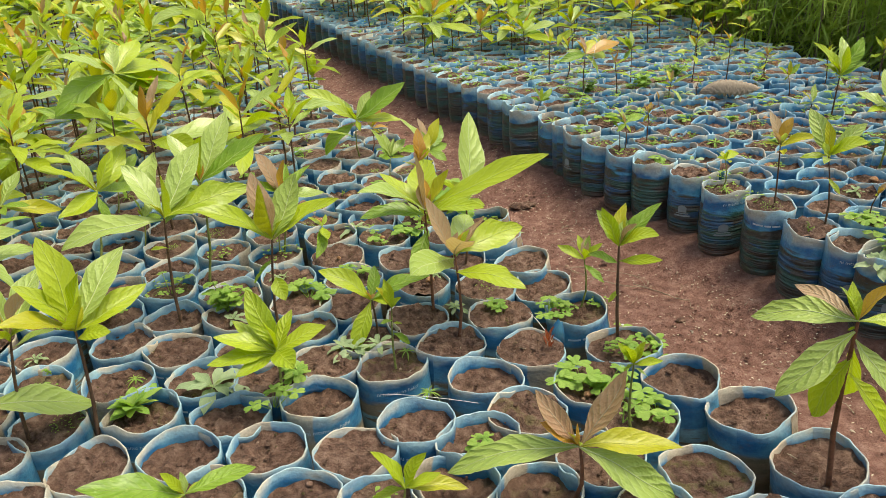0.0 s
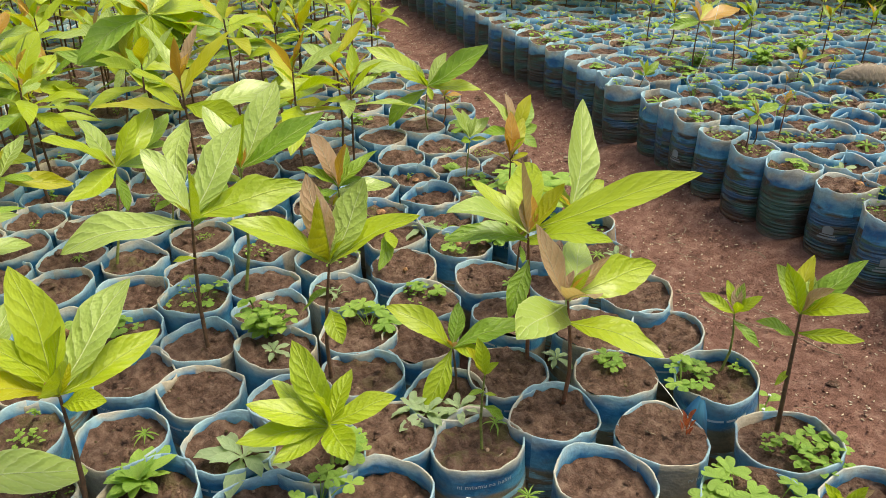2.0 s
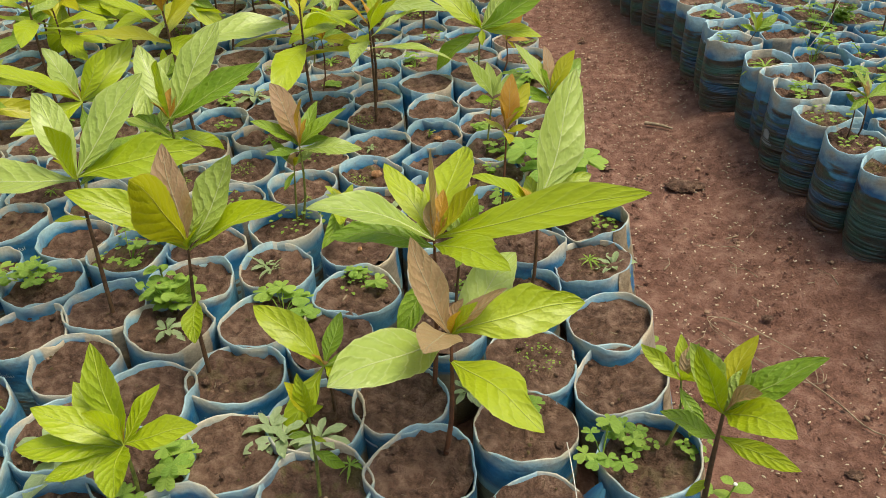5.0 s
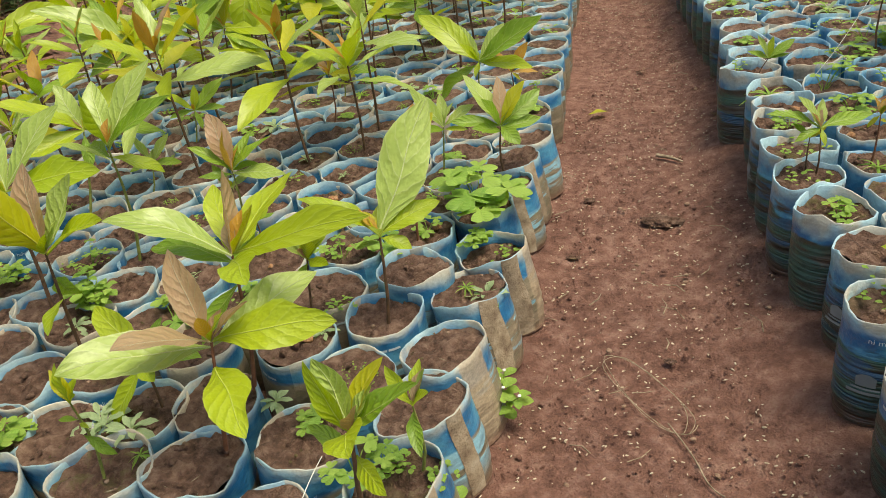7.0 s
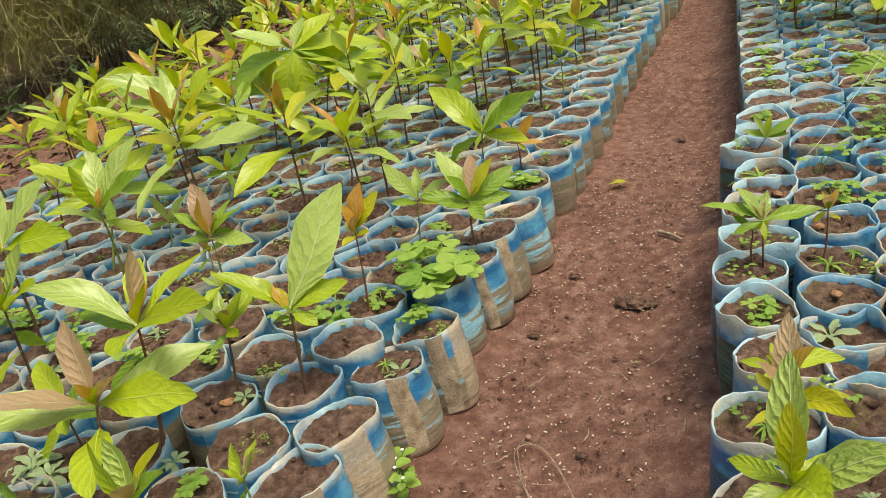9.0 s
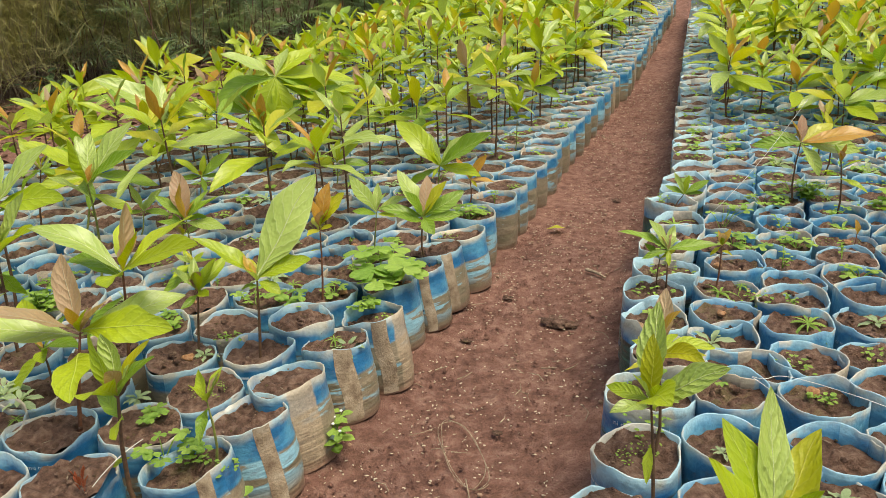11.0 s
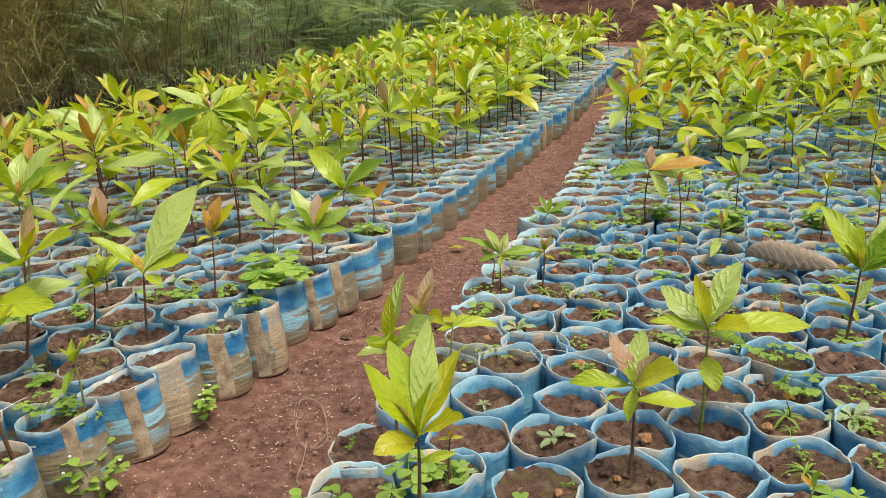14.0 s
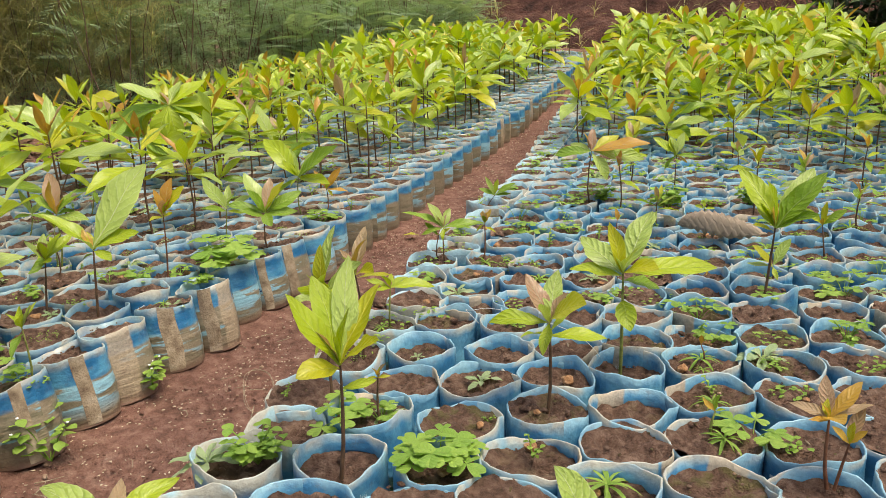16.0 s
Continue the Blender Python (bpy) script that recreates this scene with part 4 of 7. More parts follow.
seedling(-0.068, -0.694, 0.105, (0.003, -0.001, 0.084), [
    ((-0.033, 0.016, 0.108), "yellow", "slim", 1.3, -39, 1),
    ((-0.001, 0.023, 0.117), "yellow", "slim", 1.3, -16, 1),
    ((0.024, -0.012, 0.115), "yellow", "flat", 1.2, 36, 1),
    ((0.026, -0.035, 0.062), "green", "slim", 1.3, 9, 0.9),
    ((0.017, 0.014, 0.116), "pale", "cup", 1, 1, 1)
], 0.0026, STEM_GREEN, "young glossy green seedling with a green stem in a blue bag")
seedling(-0.764, -0.876, 0.105, (0.007, 0.003, 0.156), [
    ((-0.013, 0.027, 0.274), "yellow", "flat", 1.05, -6, 1),
    ((0.058, 0.070, 0.240), "pale", "flat", 1.05, 11, 1),
    ((0.084, 0.060, 0.191), "yellow", "slim", 1.2, 25, 1),
    ((-0.032, -0.014, 0.238), "yellow", "arch", 0.9, -44, 1),
    ((0.023, -0.022, 0.244), "yellow", "slim", 1.3, 74, 1),
    ((-0.043, -0.052, 0.218), "gold", "arch", 1, -20, 1),
    ((0.046, -0.012, 0.165), "yellow", "oval", 1, 31, 0.93),
    ((0.048, -0.055, 0.223), "yellow", "cup", 1, 25, 1)
], 0.0042, STEM, "young bright yellow-green seedling with a brown stem in a blue bag")
seedling(-0.855, -0.859, 0.105, (0.013, 0.008, 0.146), [
    ((0.035, 0.078, 0.213), "pale", "flat", 1.1, 5, 1),
    ((-0.007, 0.031, 0.219), "pale", "flat", 1, -18, 1),
    ((0.038, 0.045, 0.155), "yellow", "slim", 1.2, 15, 1),
    ((-0.021, -0.012, 0.160), "yellow", "arch", 1, -16, 1),
    ((0.048, -0.019, 0.220), "mauve", "slim", 1.3, 61, 1)
], 0.004, STEM, "young glossy green seedling with a brown stem in a blue bag")
seedling(-0.908, -0.913, 0.105, (0.025, 0.018, 0.084), [
    ((0.140, 0.100, 0.023), "pale", "broad", 0.8, 34, 1),
    ((-0.017, 0.037, 0.143), "green", "broad", 1, -14, 1),
    ((0.031, 0.071, 0.146), "yellow", "flat", 1, 5, 1)
], 0.004, STEM, "young glossy green seedling with a brown stem in a blue bag")
seedling(-0.535, -0.833, 0.105, (0.004, 0.000, 0.070), [
    ((-0.027, 0.028, 0.153), "yellow", "flat", 1.1, -31, 1),
    ((0.026, 0.032, 0.116), "yellow", "flat", 1.1, 10, 1),
    ((0.070, 0.006, 0.103), "yellow", "flat", 1.1, 19, 1),
    ((-0.069, -0.006, 0.112), "yellow", "flat", 1.1, -26, 1),
    ((-0.048, 0.026, 0.114), "yellow", "flat", 1.1, -8, 1),
    ((-0.081, -0.027, 0.085), "yellow", "flat", 1.1, -21, 0.97),
    ((0.024, -0.058, 0.095), "yellow", "oval", 1, 21, 1),
    ((-0.045, -0.044, 0.070), "yellow", "flat", 1.1, -17, 0.95),
    ((0.004, -0.020, 0.129), "yellow", "slim", 1.4, -76, 1)
], 0.0034, STEM_GREEN, "small bright yellow-green seedling with a green stem in a blue bag")
seedling(-0.392, -0.699, 0.105, (-0.004, 0.000, 0.060), [
    ((-0.071, 0.007, 0.125), "yellow", "arch", 1.1, -35, 1),
    ((0.006, 0.030, 0.104), "green", "flat", 1.1, 12, 1),
    ((0.079, -0.008, 0.111), "green", "arch", 1.1, 18, 1),
    ((-0.040, -0.046, 0.002), "yellow", "broad", 0.9, -18, 0.98),
    ((0.028, -0.023, 0.071), "yellow", "oval", 1, 13, 1)
], 0.0028, STEM, "small glossy green seedling with a brown stem in a blue bag")
seedling(-0.374, -0.803, 0.105, (0.002, -0.000, 0.098), [
    ((-0.004, 0.001, 0.141), "yellow", "slim", 1.5, -70, 1),
    ((0.014, -0.002, 0.115), "yellow", "slim", 1.5, 39, 1),
    ((-0.015, -0.008, 0.083), "green", "slim", 1.5, -11, 0.8),
    ((0.015, -0.002, 0.074), "yellow", "slim", 1.5, 25, 0.75),
    ((0.027, 0.006, 0.034), "green", "slim", 1.3, 41, 0.6)
], 0.0026, STEM_GREEN, "young glossy green seedling with a green stem in a blue bag")
seedling(-0.218, -0.489, 0.105, (0.006, 0.008, 0.119), [
    ((0.044, 0.095, 0.258), "pale", "flat", 1.05, 45, 1),
    ((0.063, 0.053, 0.154), "yellow", "broad", 1, 35, 1),
    ((-0.052, -0.038, 0.192), "yellow", "slim", 1.2, -29, 1),
    ((0.046, 0.013, 0.113), "yellow", "oval", 1, 21, 0.97),
    ((-0.032, 0.007, 0.100), "green", "slim", 1, -23, 0.93)
], 0.0036, STEM, "young glossy green seedling with a brown stem in a blue bag")
seedling(-0.274, -0.300, 0.105, (0.005, 0.006, 0.128), [
    ((-0.000, -0.000, 0.179), "bronze", "flat", 1.1, -58, 1),
    ((0.009, 0.025, 0.198), "bronze", "flat", 1.1, 22, 1),
    ((0.030, 0.033, 0.186), "gold", "broad", 1, 43, 1),
    ((0.032, 0.005, 0.137), "gold", "flat", 1, 40, 0.97),
    ((-0.009, -0.010, 0.092), "gold", "slim", 1, -18, 0.7)
], 0.0028, STEM_RED, "young bronze-tipped seedling with a reddish stem in a blue bag")
seedling(-0.229, -0.076, 0.105, (0.001, 0.001, 0.086), [
    ((-0.047, 0.001, 0.173), "pale", "flat", 1.1, -20, 1),
    ((-0.008, 0.032, 0.157), "mauve", "flat", 1, 25, 1),
    ((0.031, 0.024, 0.155), "gold", "flat", 1, 33, 1),
    ((0.049, 0.064, 0.129), "green", "flat", 1, 42, 1),
    ((-0.059, -0.046, 0.117), "green", "slim", 1.2, -24, 1),
    ((0.041, -0.031, 0.080), "green", "oval", 1, 17, 1),
    ((0.054, 0.042, 0.093), "green", "slim", 1.3, 37, 0.97),
    ((-0.006, -0.030, 0.143), "green", "flat", 1, -76, 1),
    ((-0.015, -0.050, 0.109), "green", "arch", 1, -45, 0.9)
], 0.003, STEM, "young glossy green seedling with a brown stem in a blue bag")
seedling(-0.321, -0.111, 0.105, (0.008, 0.008, 0.092), [
    ((-0.022, -0.020, 0.165), "pale", "flat", 1.1, -58, 1),
    ((0.001, 0.028, 0.141), "pale", "slim", 1.3, 18, 1),
    ((0.047, 0.043, 0.122), "pale", "flat", 1, 27, 1),
    ((-0.008, -0.035, 0.107), "green", "slim", 1.2, -41, 0.95),
    ((0.042, 0.025, 0.086), "yellow", "flat", 1, 19, 0.95)
], 0.0025, STEM_GREEN, "young glossy green seedling with a green stem in a blue bag")
seedling(-0.545, -0.350, 0.105, (0.008, 0.004, 0.113), [
    ((-0.018, 0.014, 0.199), "mauve", "broad", 1, -18, 1),
    ((0.017, -0.014, 0.188), "bronze", "flat", 1, 86, 1),
    ((0.065, 0.028, 0.165), "green", "slim", 1.2, 26, 1),
    ((0.091, 0.017, 0.115), "pale", "broad", 0.9, 34, 0.97),
    ((-0.042, -0.018, 0.160), "green", "slim", 1.2, -30, 1),
    ((0.025, 0.043, 0.164), "green", "slim", 1.2, 29, 1),
    ((-0.024, -0.032, 0.120), "green", "flat", 1, -25, 0.95),
    ((0.044, 0.019, 0.124), "green", "slim", 1.1, 40, 1)
], 0.003, STEM_GREEN, "young bronze-tipped seedling with a green stem in a blue bag")
seedling(-0.553, -0.354, 0.105, (0.006, 0.003, 0.085), [
    ((-0.023, 0.012, 0.121), "green", "slim", 1.2, -11, 1),
    ((0.030, 0.035, 0.104), "pale", "slim", 1.2, 34, 1),
    ((-0.003, -0.023, 0.064), "green", "slim", 1.2, -4, 0.9)
], 0.0025, STEM_GREEN, "young glossy green seedling with a green stem in a blue bag")
seedling(-0.372, 0.181, 0.105, (-0.000, 0.000, 0.103), [
    ((0.118, -0.007, 0.199), "green", "slim", 1.3, 49, 1),
    ((-0.118, 0.007, 0.198), "yellow", "flat", 1, -45, 1),
    ((0.112, -0.017, 0.108), "yellow", "flat", 1, 26, 1),
    ((-0.047, 0.023, 0.167), "pale", "flat", 1, -43, 1),
    ((0.041, 0.028, 0.170), "pale", "flat", 1, 34, 1),
    ((-0.102, -0.024, 0.046), "green", "arch", 1.1, -26, 0.95),
    ((-0.027, -0.028, 0.143), "yellow", "cup", 1.2, -48, 1),
    ((0.055, 0.017, 0.147), "green", "flat", 1, 40, 1),
    ((0.006, -0.040, 0.089), "yellow", "flat", 1, 19, 1)
], 0.003, STEM_GREEN, "young glossy green seedling with a green stem in a blue bag")
seedling(-1.018, 0.207, 0.105, (0.026, 0.008, 0.162), [
    ((-0.047, 0.017, 0.247), "pale", "flat", 1.1, -44, 1),
    ((0.054, 0.017, 0.239), "gold", "slim", 1.3, 59, 1),
    ((0.169, 0.053, 0.158), "yellow", "flat", 1, 44, 1),
    ((0.135, 0.011, 0.069), "yellow", "flat", 1, 34, 0.95),
    ((-0.091, -0.029, 0.207), "green", "slim", 1.2, -46, 1),
    ((0.009, -0.039, 0.118), "pale", "broad", 0.8, -21, 1),
    ((-0.003, 0.041, 0.271), "pale", "flat", 1.1, -24, 1),
    ((0.109, 0.013, 0.120), "green", "flat", 1, 36, 0.95)
], 0.0035, STEM, "young glossy green seedling with a brown stem in a blue bag")
seedling(-0.585, 0.959, 0.105, (0.008, 0.000, 0.135), [
    ((-0.050, -0.002, 0.187), "yellow", "flat", 1, -53, 1),
    ((0.083, 0.004, 0.180), "yellow", "flat", 1, 45, 1),
    ((0.019, 0.001, 0.216), "bronze", "flat", 1, 69, 1),
    ((0.095, 0.004, 0.114), "green", "flat", 1, 46, 1)
], 0.003, STEM, "young glossy green seedling with a brown stem in a blue bag")
seedling(-0.657, 0.084, 0.105, (0.010, 0.001, 0.107), [
    ((0.028, 0.003, 0.168), "bronze", "broad", 1, 64, 1),
    ((0.077, -0.011, 0.115), "gold", "flat", 1.1, 20, 1),
    ((-0.008, -0.001, 0.146), "mauve", "flat", 1, -64, 1),
    ((-0.024, -0.003, 0.100), "green", "slim", 1, -18, 1)
], 0.0026, STEM_RED, "young bronze-tipped seedling with a reddish stem in a blue bag")
seedling(-0.484, 0.689, 0.105, (0.007, 0.000, 0.118), [
    ((-0.029, -0.000, 0.204), "yellow", "slim", 1.3, -64, 1),
    ((0.064, 0.000, 0.171), "yellow", "slim", 1.3, 46, 1),
    ((0.012, 0.020, 0.184), "yellow", "flat", 1, -2, 1),
    ((-0.025, -0.010, 0.094), "yellow", "slim", 1.2, -26, 0.9),
    ((0.045, 0.000, 0.104), "yellow", "slim", 1.2, 34, 0.9)
], 0.0024, STEM_GREEN, "young bright yellow-green seedling with a green stem in a blue bag")
seedling(-1.061, -0.336, 0.105, (0.027, 0.014, 0.139), [
    ((-0.005, -0.002, 0.210), "yellow", "flat", 1, -51, 1),
    ((0.055, 0.061, 0.195), "pale", "broad", 1, 18, 1),
    ((0.119, 0.059, 0.116), "gold", "slim", 1.2, 36, 1),
    ((0.077, 0.016, 0.139), "green", "flat", 1, 16, 1),
    ((-0.015, -0.030, 0.104), "green", "arch", 1, -23, 1)
], 0.0035, STEM, "young glossy green seedling with a brown stem in a blue bag")
seedling(-1.372, 0.787, 0.105, (-0.021, -0.008, 0.136), [
    ((-0.036, -0.014, 0.198), "bronze", "flat", 1, -74, 1),
    ((0.033, 0.013, 0.183), "bronze", "broad", 1, 32, 1),
    ((-0.075, -0.029, 0.166), "gold", "flat", 1, -42, 1),
    ((0.040, 0.015, 0.121), "green", "flat", 1, 30, 1)
], 0.003, STEM, "young bronze-tipped seedling with a brown stem in a blue bag")
seedling(0.071, -1.144, 0.105, (-0.000, 0.000, 0.205), [
    ((-0.086, 0.067, 0.202), "pale", "arch", 1.0, -38, 1),
    ((-0.028, 0.073, 0.220), "mauve", "flat", 0.8, -22, 1),
    ((-0.082, 0.001, 0.129), "pale", "broad", 0.85, -34, 0.95),
    ((0.057, -0.019, 0.209), "yellow", "flat", 1, 16, 1),
    ((-0.007, 0.005, 0.193), "yellow", "slim", 1.2, -38, 0.97),
    ((-0.049, 0.000, 0.096), "yellow", "oval", 0.9, -21, 0.8),
    ((0.034, 0.037, 0.090), "yellow", "flat", 0.9, 41, 0.85),
    ((0.027, -0.047, 0.140), "pale", "flat", 1, 26, 0.9),
    ((0.017, -0.013, 0.254), "bronze", "slim", 1.2, 32, 1),
    ((0.060, -0.021, 0.068), "yellow", "flat", 1, 30, 0.7)
], 0.005, STEM_RED, "tall bronze-tipped seedling with a reddish stem in a blue bag")
seedling(-0.205, -1.109, 0.105, (0.004, -0.001, 0.072), [
    ((-0.037, 0.033, 0.127), "mauve", "cup", 0.9, -36, 1),
    ((0.063, 0.011, 0.150), "mauve", "cup", 0.85, 24, 1),
    ((-0.150, 0.030, 0.052), "pale", "arch", 0.75, -22, 1),
    ((0.116, -0.016, 0.071), "gold", "slim", 1.2, 29, 1),
    ((0.107, -0.055, 0.020), "pale", "arch", 0.95, 40, 1),
    ((-0.001, -0.021, 0.116), "bronze", "cup", 0.9, 72, 1),
    ((-0.033, 0.011, 0.102), "bronze", "flat", 1.2, -28, 1)
], 0.004, STEM_RED, "small bronze-tipped seedling with a reddish stem in a blue bag")
seedling(-0.390, -1.111, 0.105, (0.001, -0.000, 0.050), [
    ((-0.025, 0.001, 0.103), "yellow", "slim", 1.3, -28, 1),
    ((0.021, -0.001, 0.094), "yellow", "slim", 1.3, 33, 1),
    ((-0.011, 0.020, 0.072), "yellow", "slim", 1.3, -14, 1),
    ((0.037, -0.001, 0.070), "yellow", "slim", 1.3, 14, 1),
    ((0.068, -0.003, 0.047), "gold", "slim", 1.1, 21, 1),
    ((-0.039, 0.001, 0.041), "yellow", "slim", 1.2, -24, 1)
], 0.003, STEM_GREEN, "small bright yellow-green seedling with a green stem in a blue bag")
seedling(-0.631, -1.082, 0.105, (0.013, 0.004, 0.056), [
    ((-0.075, -0.024, 0.110), "green", "flat", 1, -19, 1),
    ((0.086, 0.027, 0.068), "green", "flat", 1, 16, 1),
    ((-0.002, -0.001, 0.091), "yellow", "flat", 1, -36, 1),
    ((0.034, 0.032, 0.048), "yellow", "flat", 1, 26, 1),
    ((-0.026, -0.029, 0.070), "yellow", "flat", 1, -23, 1)
], 0.003, STEM_GREEN, "small glossy green seedling with a green stem in a blue bag")
seedling(-0.106, -1.013, 0.105, (-0.000, 0.000, 0.099), [
    ((-0.014, 0.006, 0.128), "yellow", "slim", 1.5, -29, 1),
    ((0.009, -0.004, 0.130), "yellow", "slim", 1.5, 59, 1),
    ((0.029, -0.012, 0.111), "yellow", "slim", 1.4, 25, 1),
    ((-0.014, -0.005, 0.096), "yellow", "slim", 1.4, -7, 1),
    ((0.017, -0.007, 0.085), "pale", "slim", 1.4, 13, 0.95)
], 0.003, STEM_GREEN, "young bright yellow-green seedling with a green stem in a blue bag")
seedling(-0.884, -0.346, 0.105, (0.017, 0.035, 0.145), [
    ((-0.028, -0.059, 0.237), "yellow", "flat", 1, -24, 1),
    ((-0.015, 0.039, 0.226), "pale", "broad", 1, -12, 1),
    ((0.060, 0.126, 0.215), "yellow", "slim", 1.3, 40, 1),
    ((0.080, 0.144, 0.116), "green", "flat", 1, 18, 1),
    ((-0.014, -0.075, 0.149), "yellow", "slim", 1.2, -33, 1),
    ((0.052, 0.064, 0.213), "yellow", "flat", 1, 70, 1),
    ((-0.005, -0.010, 0.200), "yellow", "flat", 1, -46, 1),
    ((0.036, 0.006, 0.087), "green", "flat", 1, -12, 0.95)
], 0.0036, STEM_GREEN, "young glossy green seedling with a green stem in a blue bag")
seedling(-0.820, -0.262, 0.105, (0.008, 0.015, 0.060), [
    ((0.001, 0.002, 0.122), "pale", "flat", 1, -49, 1),
    ((0.028, 0.049, 0.105), "pale", "flat", 1, 29, 1),
    ((0.034, 0.060, 0.048), "green", "flat", 1, 44, 1),
    ((-0.011, -0.020, 0.061), "green", "flat", 1, -38, 1)
], 0.0026, STEM_GREEN, "small glossy green seedling with a green stem in a blue bag")
seedling(-0.919, -0.031, 0.105, (0.008, 0.012, 0.064), [
    ((-0.019, -0.027, 0.116), "yellow", "flat", 1, -32, 1),
    ((0.047, 0.068, 0.117), "green", "flat", 1, 40, 1),
    ((0.015, 0.022, 0.113), "yellow", "flat", 1, 65, 1),
    ((0.045, 0.065, 0.059), "green", "flat", 1, 19, 1),
    ((-0.020, -0.030, 0.066), "green", "flat", 1, -34, 1),
    ((0.027, 0.004, 0.030), "green", "flat", 1, -7, 1)
], 0.0026, STEM_GREEN, "small glossy green seedling with a green stem in a blue bag")
seedling(-0.721, 0.229, 0.105, (0.004, 0.004, 0.059), [
    ((-0.032, -0.032, 0.086), "green", "flat", 1, -32, 1),
    ((0.045, 0.045, 0.119), "yellow", "flat", 1, 31, 1),
    ((0.009, 0.009, 0.117), "yellow", "flat", 1, 62, 1),
    ((0.059, 0.058, 0.053), "green", "flat", 1, 34, 1),
    ((-0.002, -0.002, 0.107), "pale", "flat", 1, -64, 1)
], 0.0026, STEM_GREEN, "small glossy green seedling with a green stem in a blue bag")
seedling(-0.337, 0.233, 0.105, (0.004, 0.003, 0.064), [
    ((-0.017, -0.012, 0.114), "bronze", "flat", 1, -56, 1),
    ((0.033, 0.022, 0.118), "bronze", "flat", 1, 59, 1),
    ((0.023, 0.004, 0.051), "gold", "broad", 1, 13, 1),
    ((-0.002, -0.001, 0.094), "mauve", "flat", 1, -73, 1),
    ((0.049, 0.033, 0.061), "bronze", "flat", 1, 18, 1)
], 0.0026, STEM_RED, "small bronze-tipped seedling with a reddish stem in a blue bag")
seedling(-0.835, 0.534, 0.105, (0.019, 0.016, 0.093), [
    ((-0.028, 0.003, 0.234), "pale", "flat", 1, -28, 1),
    ((0.028, 0.024, 0.156), "yellow", "flat", 1, 75, 1),
    ((0.121, 0.105, 0.110), "green", "flat", 1, 27, 1),
    ((-0.036, -0.031, 0.100), "green", "flat", 1, -41, 1),
    ((0.078, 0.068, 0.078), "yellow", "flat", 1, 46, 1)
], 0.003, STEM, "young glossy green seedling with a brown stem in a blue bag")
seedling(-0.965, 0.244, 0.105, (0.024, 0.028, 0.249), [
    ((-0.055, -0.065, 0.326), "pale", "flat", 1, -28, 1),
    ((0.077, 0.122, 0.323), "yellow", "broad", 1, 37, 1),
    ((0.026, -0.047, 0.145), "yellow", "oval", 1, -32, 1),
    ((0.076, 0.013, 0.151), "yellow", "oval", 1, 10, 1),
    ((0.168, 0.200, 0.157), "yellow", "flat", 1, 46, 1),
    ((-0.025, 0.017, 0.304), "yellow", "flat", 1, -38, 1),
    ((0.018, 0.083, 0.321), "pale", "broad", 1, 14, 1),
    ((-0.093, -0.111, 0.210), "green", "arch", 1, -39, 1),
    ((0.150, 0.209, 0.245), "yellow", "broad", 0.9, 32, 1),
    ((0.110, 0.099, 0.218), "green", "arch", 1.1, 20, 1)
], 0.004, STEM, "tall glossy green seedling with a brown stem in a blue bag")
seedling(-0.922, 0.285, 0.105, (0.032, 0.036, 0.188), [
    ((-0.045, -0.006, 0.280), "green", "flat", 1, -39, 1),
    ((0.070, 0.079, 0.145), "yellow", "broad", 1, 30, 1),
    ((0.115, 0.129, 0.211), "green", "flat", 1, 43, 1),
    ((0.004, -0.025, 0.164), "green", "flat", 1, -33, 1)
], 0.003, STEM, "young glossy green seedling with a brown stem in a blue bag")
seedling(-1.622, 0.080, 0.105, (0.009, 0.018, 0.186), [
    ((0.096, 0.178, 0.233), "yellow", "slim", 1.2, 41, 1),
    ((-0.060, -0.110, 0.125), "green", "arch", 1.1, -38, 1),
    ((0.065, 0.078, 0.099), "yellow", "oval", 0.9, 50, 1),
    ((0.001, -0.062, 0.043), "yellow", "oval", 1, -25, 0.97),
    ((-0.007, -0.012, 0.237), "yellow", "slim", 1.2, -40, 1),
    ((0.012, 0.021, 0.233), "pale", "slim", 1.2, 77, 1)
], 0.0032, STEM, "young glossy green seedling with a brown stem in a blue bag")
seedling(-1.196, 0.050, 0.105, (0.037, 0.057, 0.155), [
    ((-0.069, -0.071, 0.282), "pale", "slim", 1.3, -49, 1),
    ((0.068, 0.105, 0.253), "yellow", "broad", 1, 41, 1),
    ((-0.040, -0.063, 0.218), "pale", "flat", 1, -34, 1),
    ((0.123, 0.192, 0.092), "yellow", "flat", 1, 34, 1),
    ((0.035, -0.000, 0.068), "yellow", "oval", 1, -38, 1),
    ((0.034, 0.052, 0.222), "gold", "flat", 1, -56, 1),
    ((0.080, 0.162, 0.194), "yellow", "flat", 1, 32, 1),
    ((-0.025, -0.038, 0.124), "green", "flat", 1, -31, 1)
], 0.0032, STEM, "young glossy green seedling with a brown stem in a blue bag")
seedling(-1.310, 0.304, 0.105, (0.018, 0.025, 0.190), [
    ((0.008, 0.012, 0.259), "mauve", "flat", 1, -53, 1),
    ((0.047, 0.064, 0.251), "bronze", "broad", 1, 36, 1),
    ((-0.011, -0.015, 0.193), "green", "flat", 1, -40, 1),
    ((0.056, 0.077, 0.168), "green", "flat", 1, 28, 1)
], 0.003, STEM_RED, "young bronze-tipped seedling with a reddish stem in a blue bag")
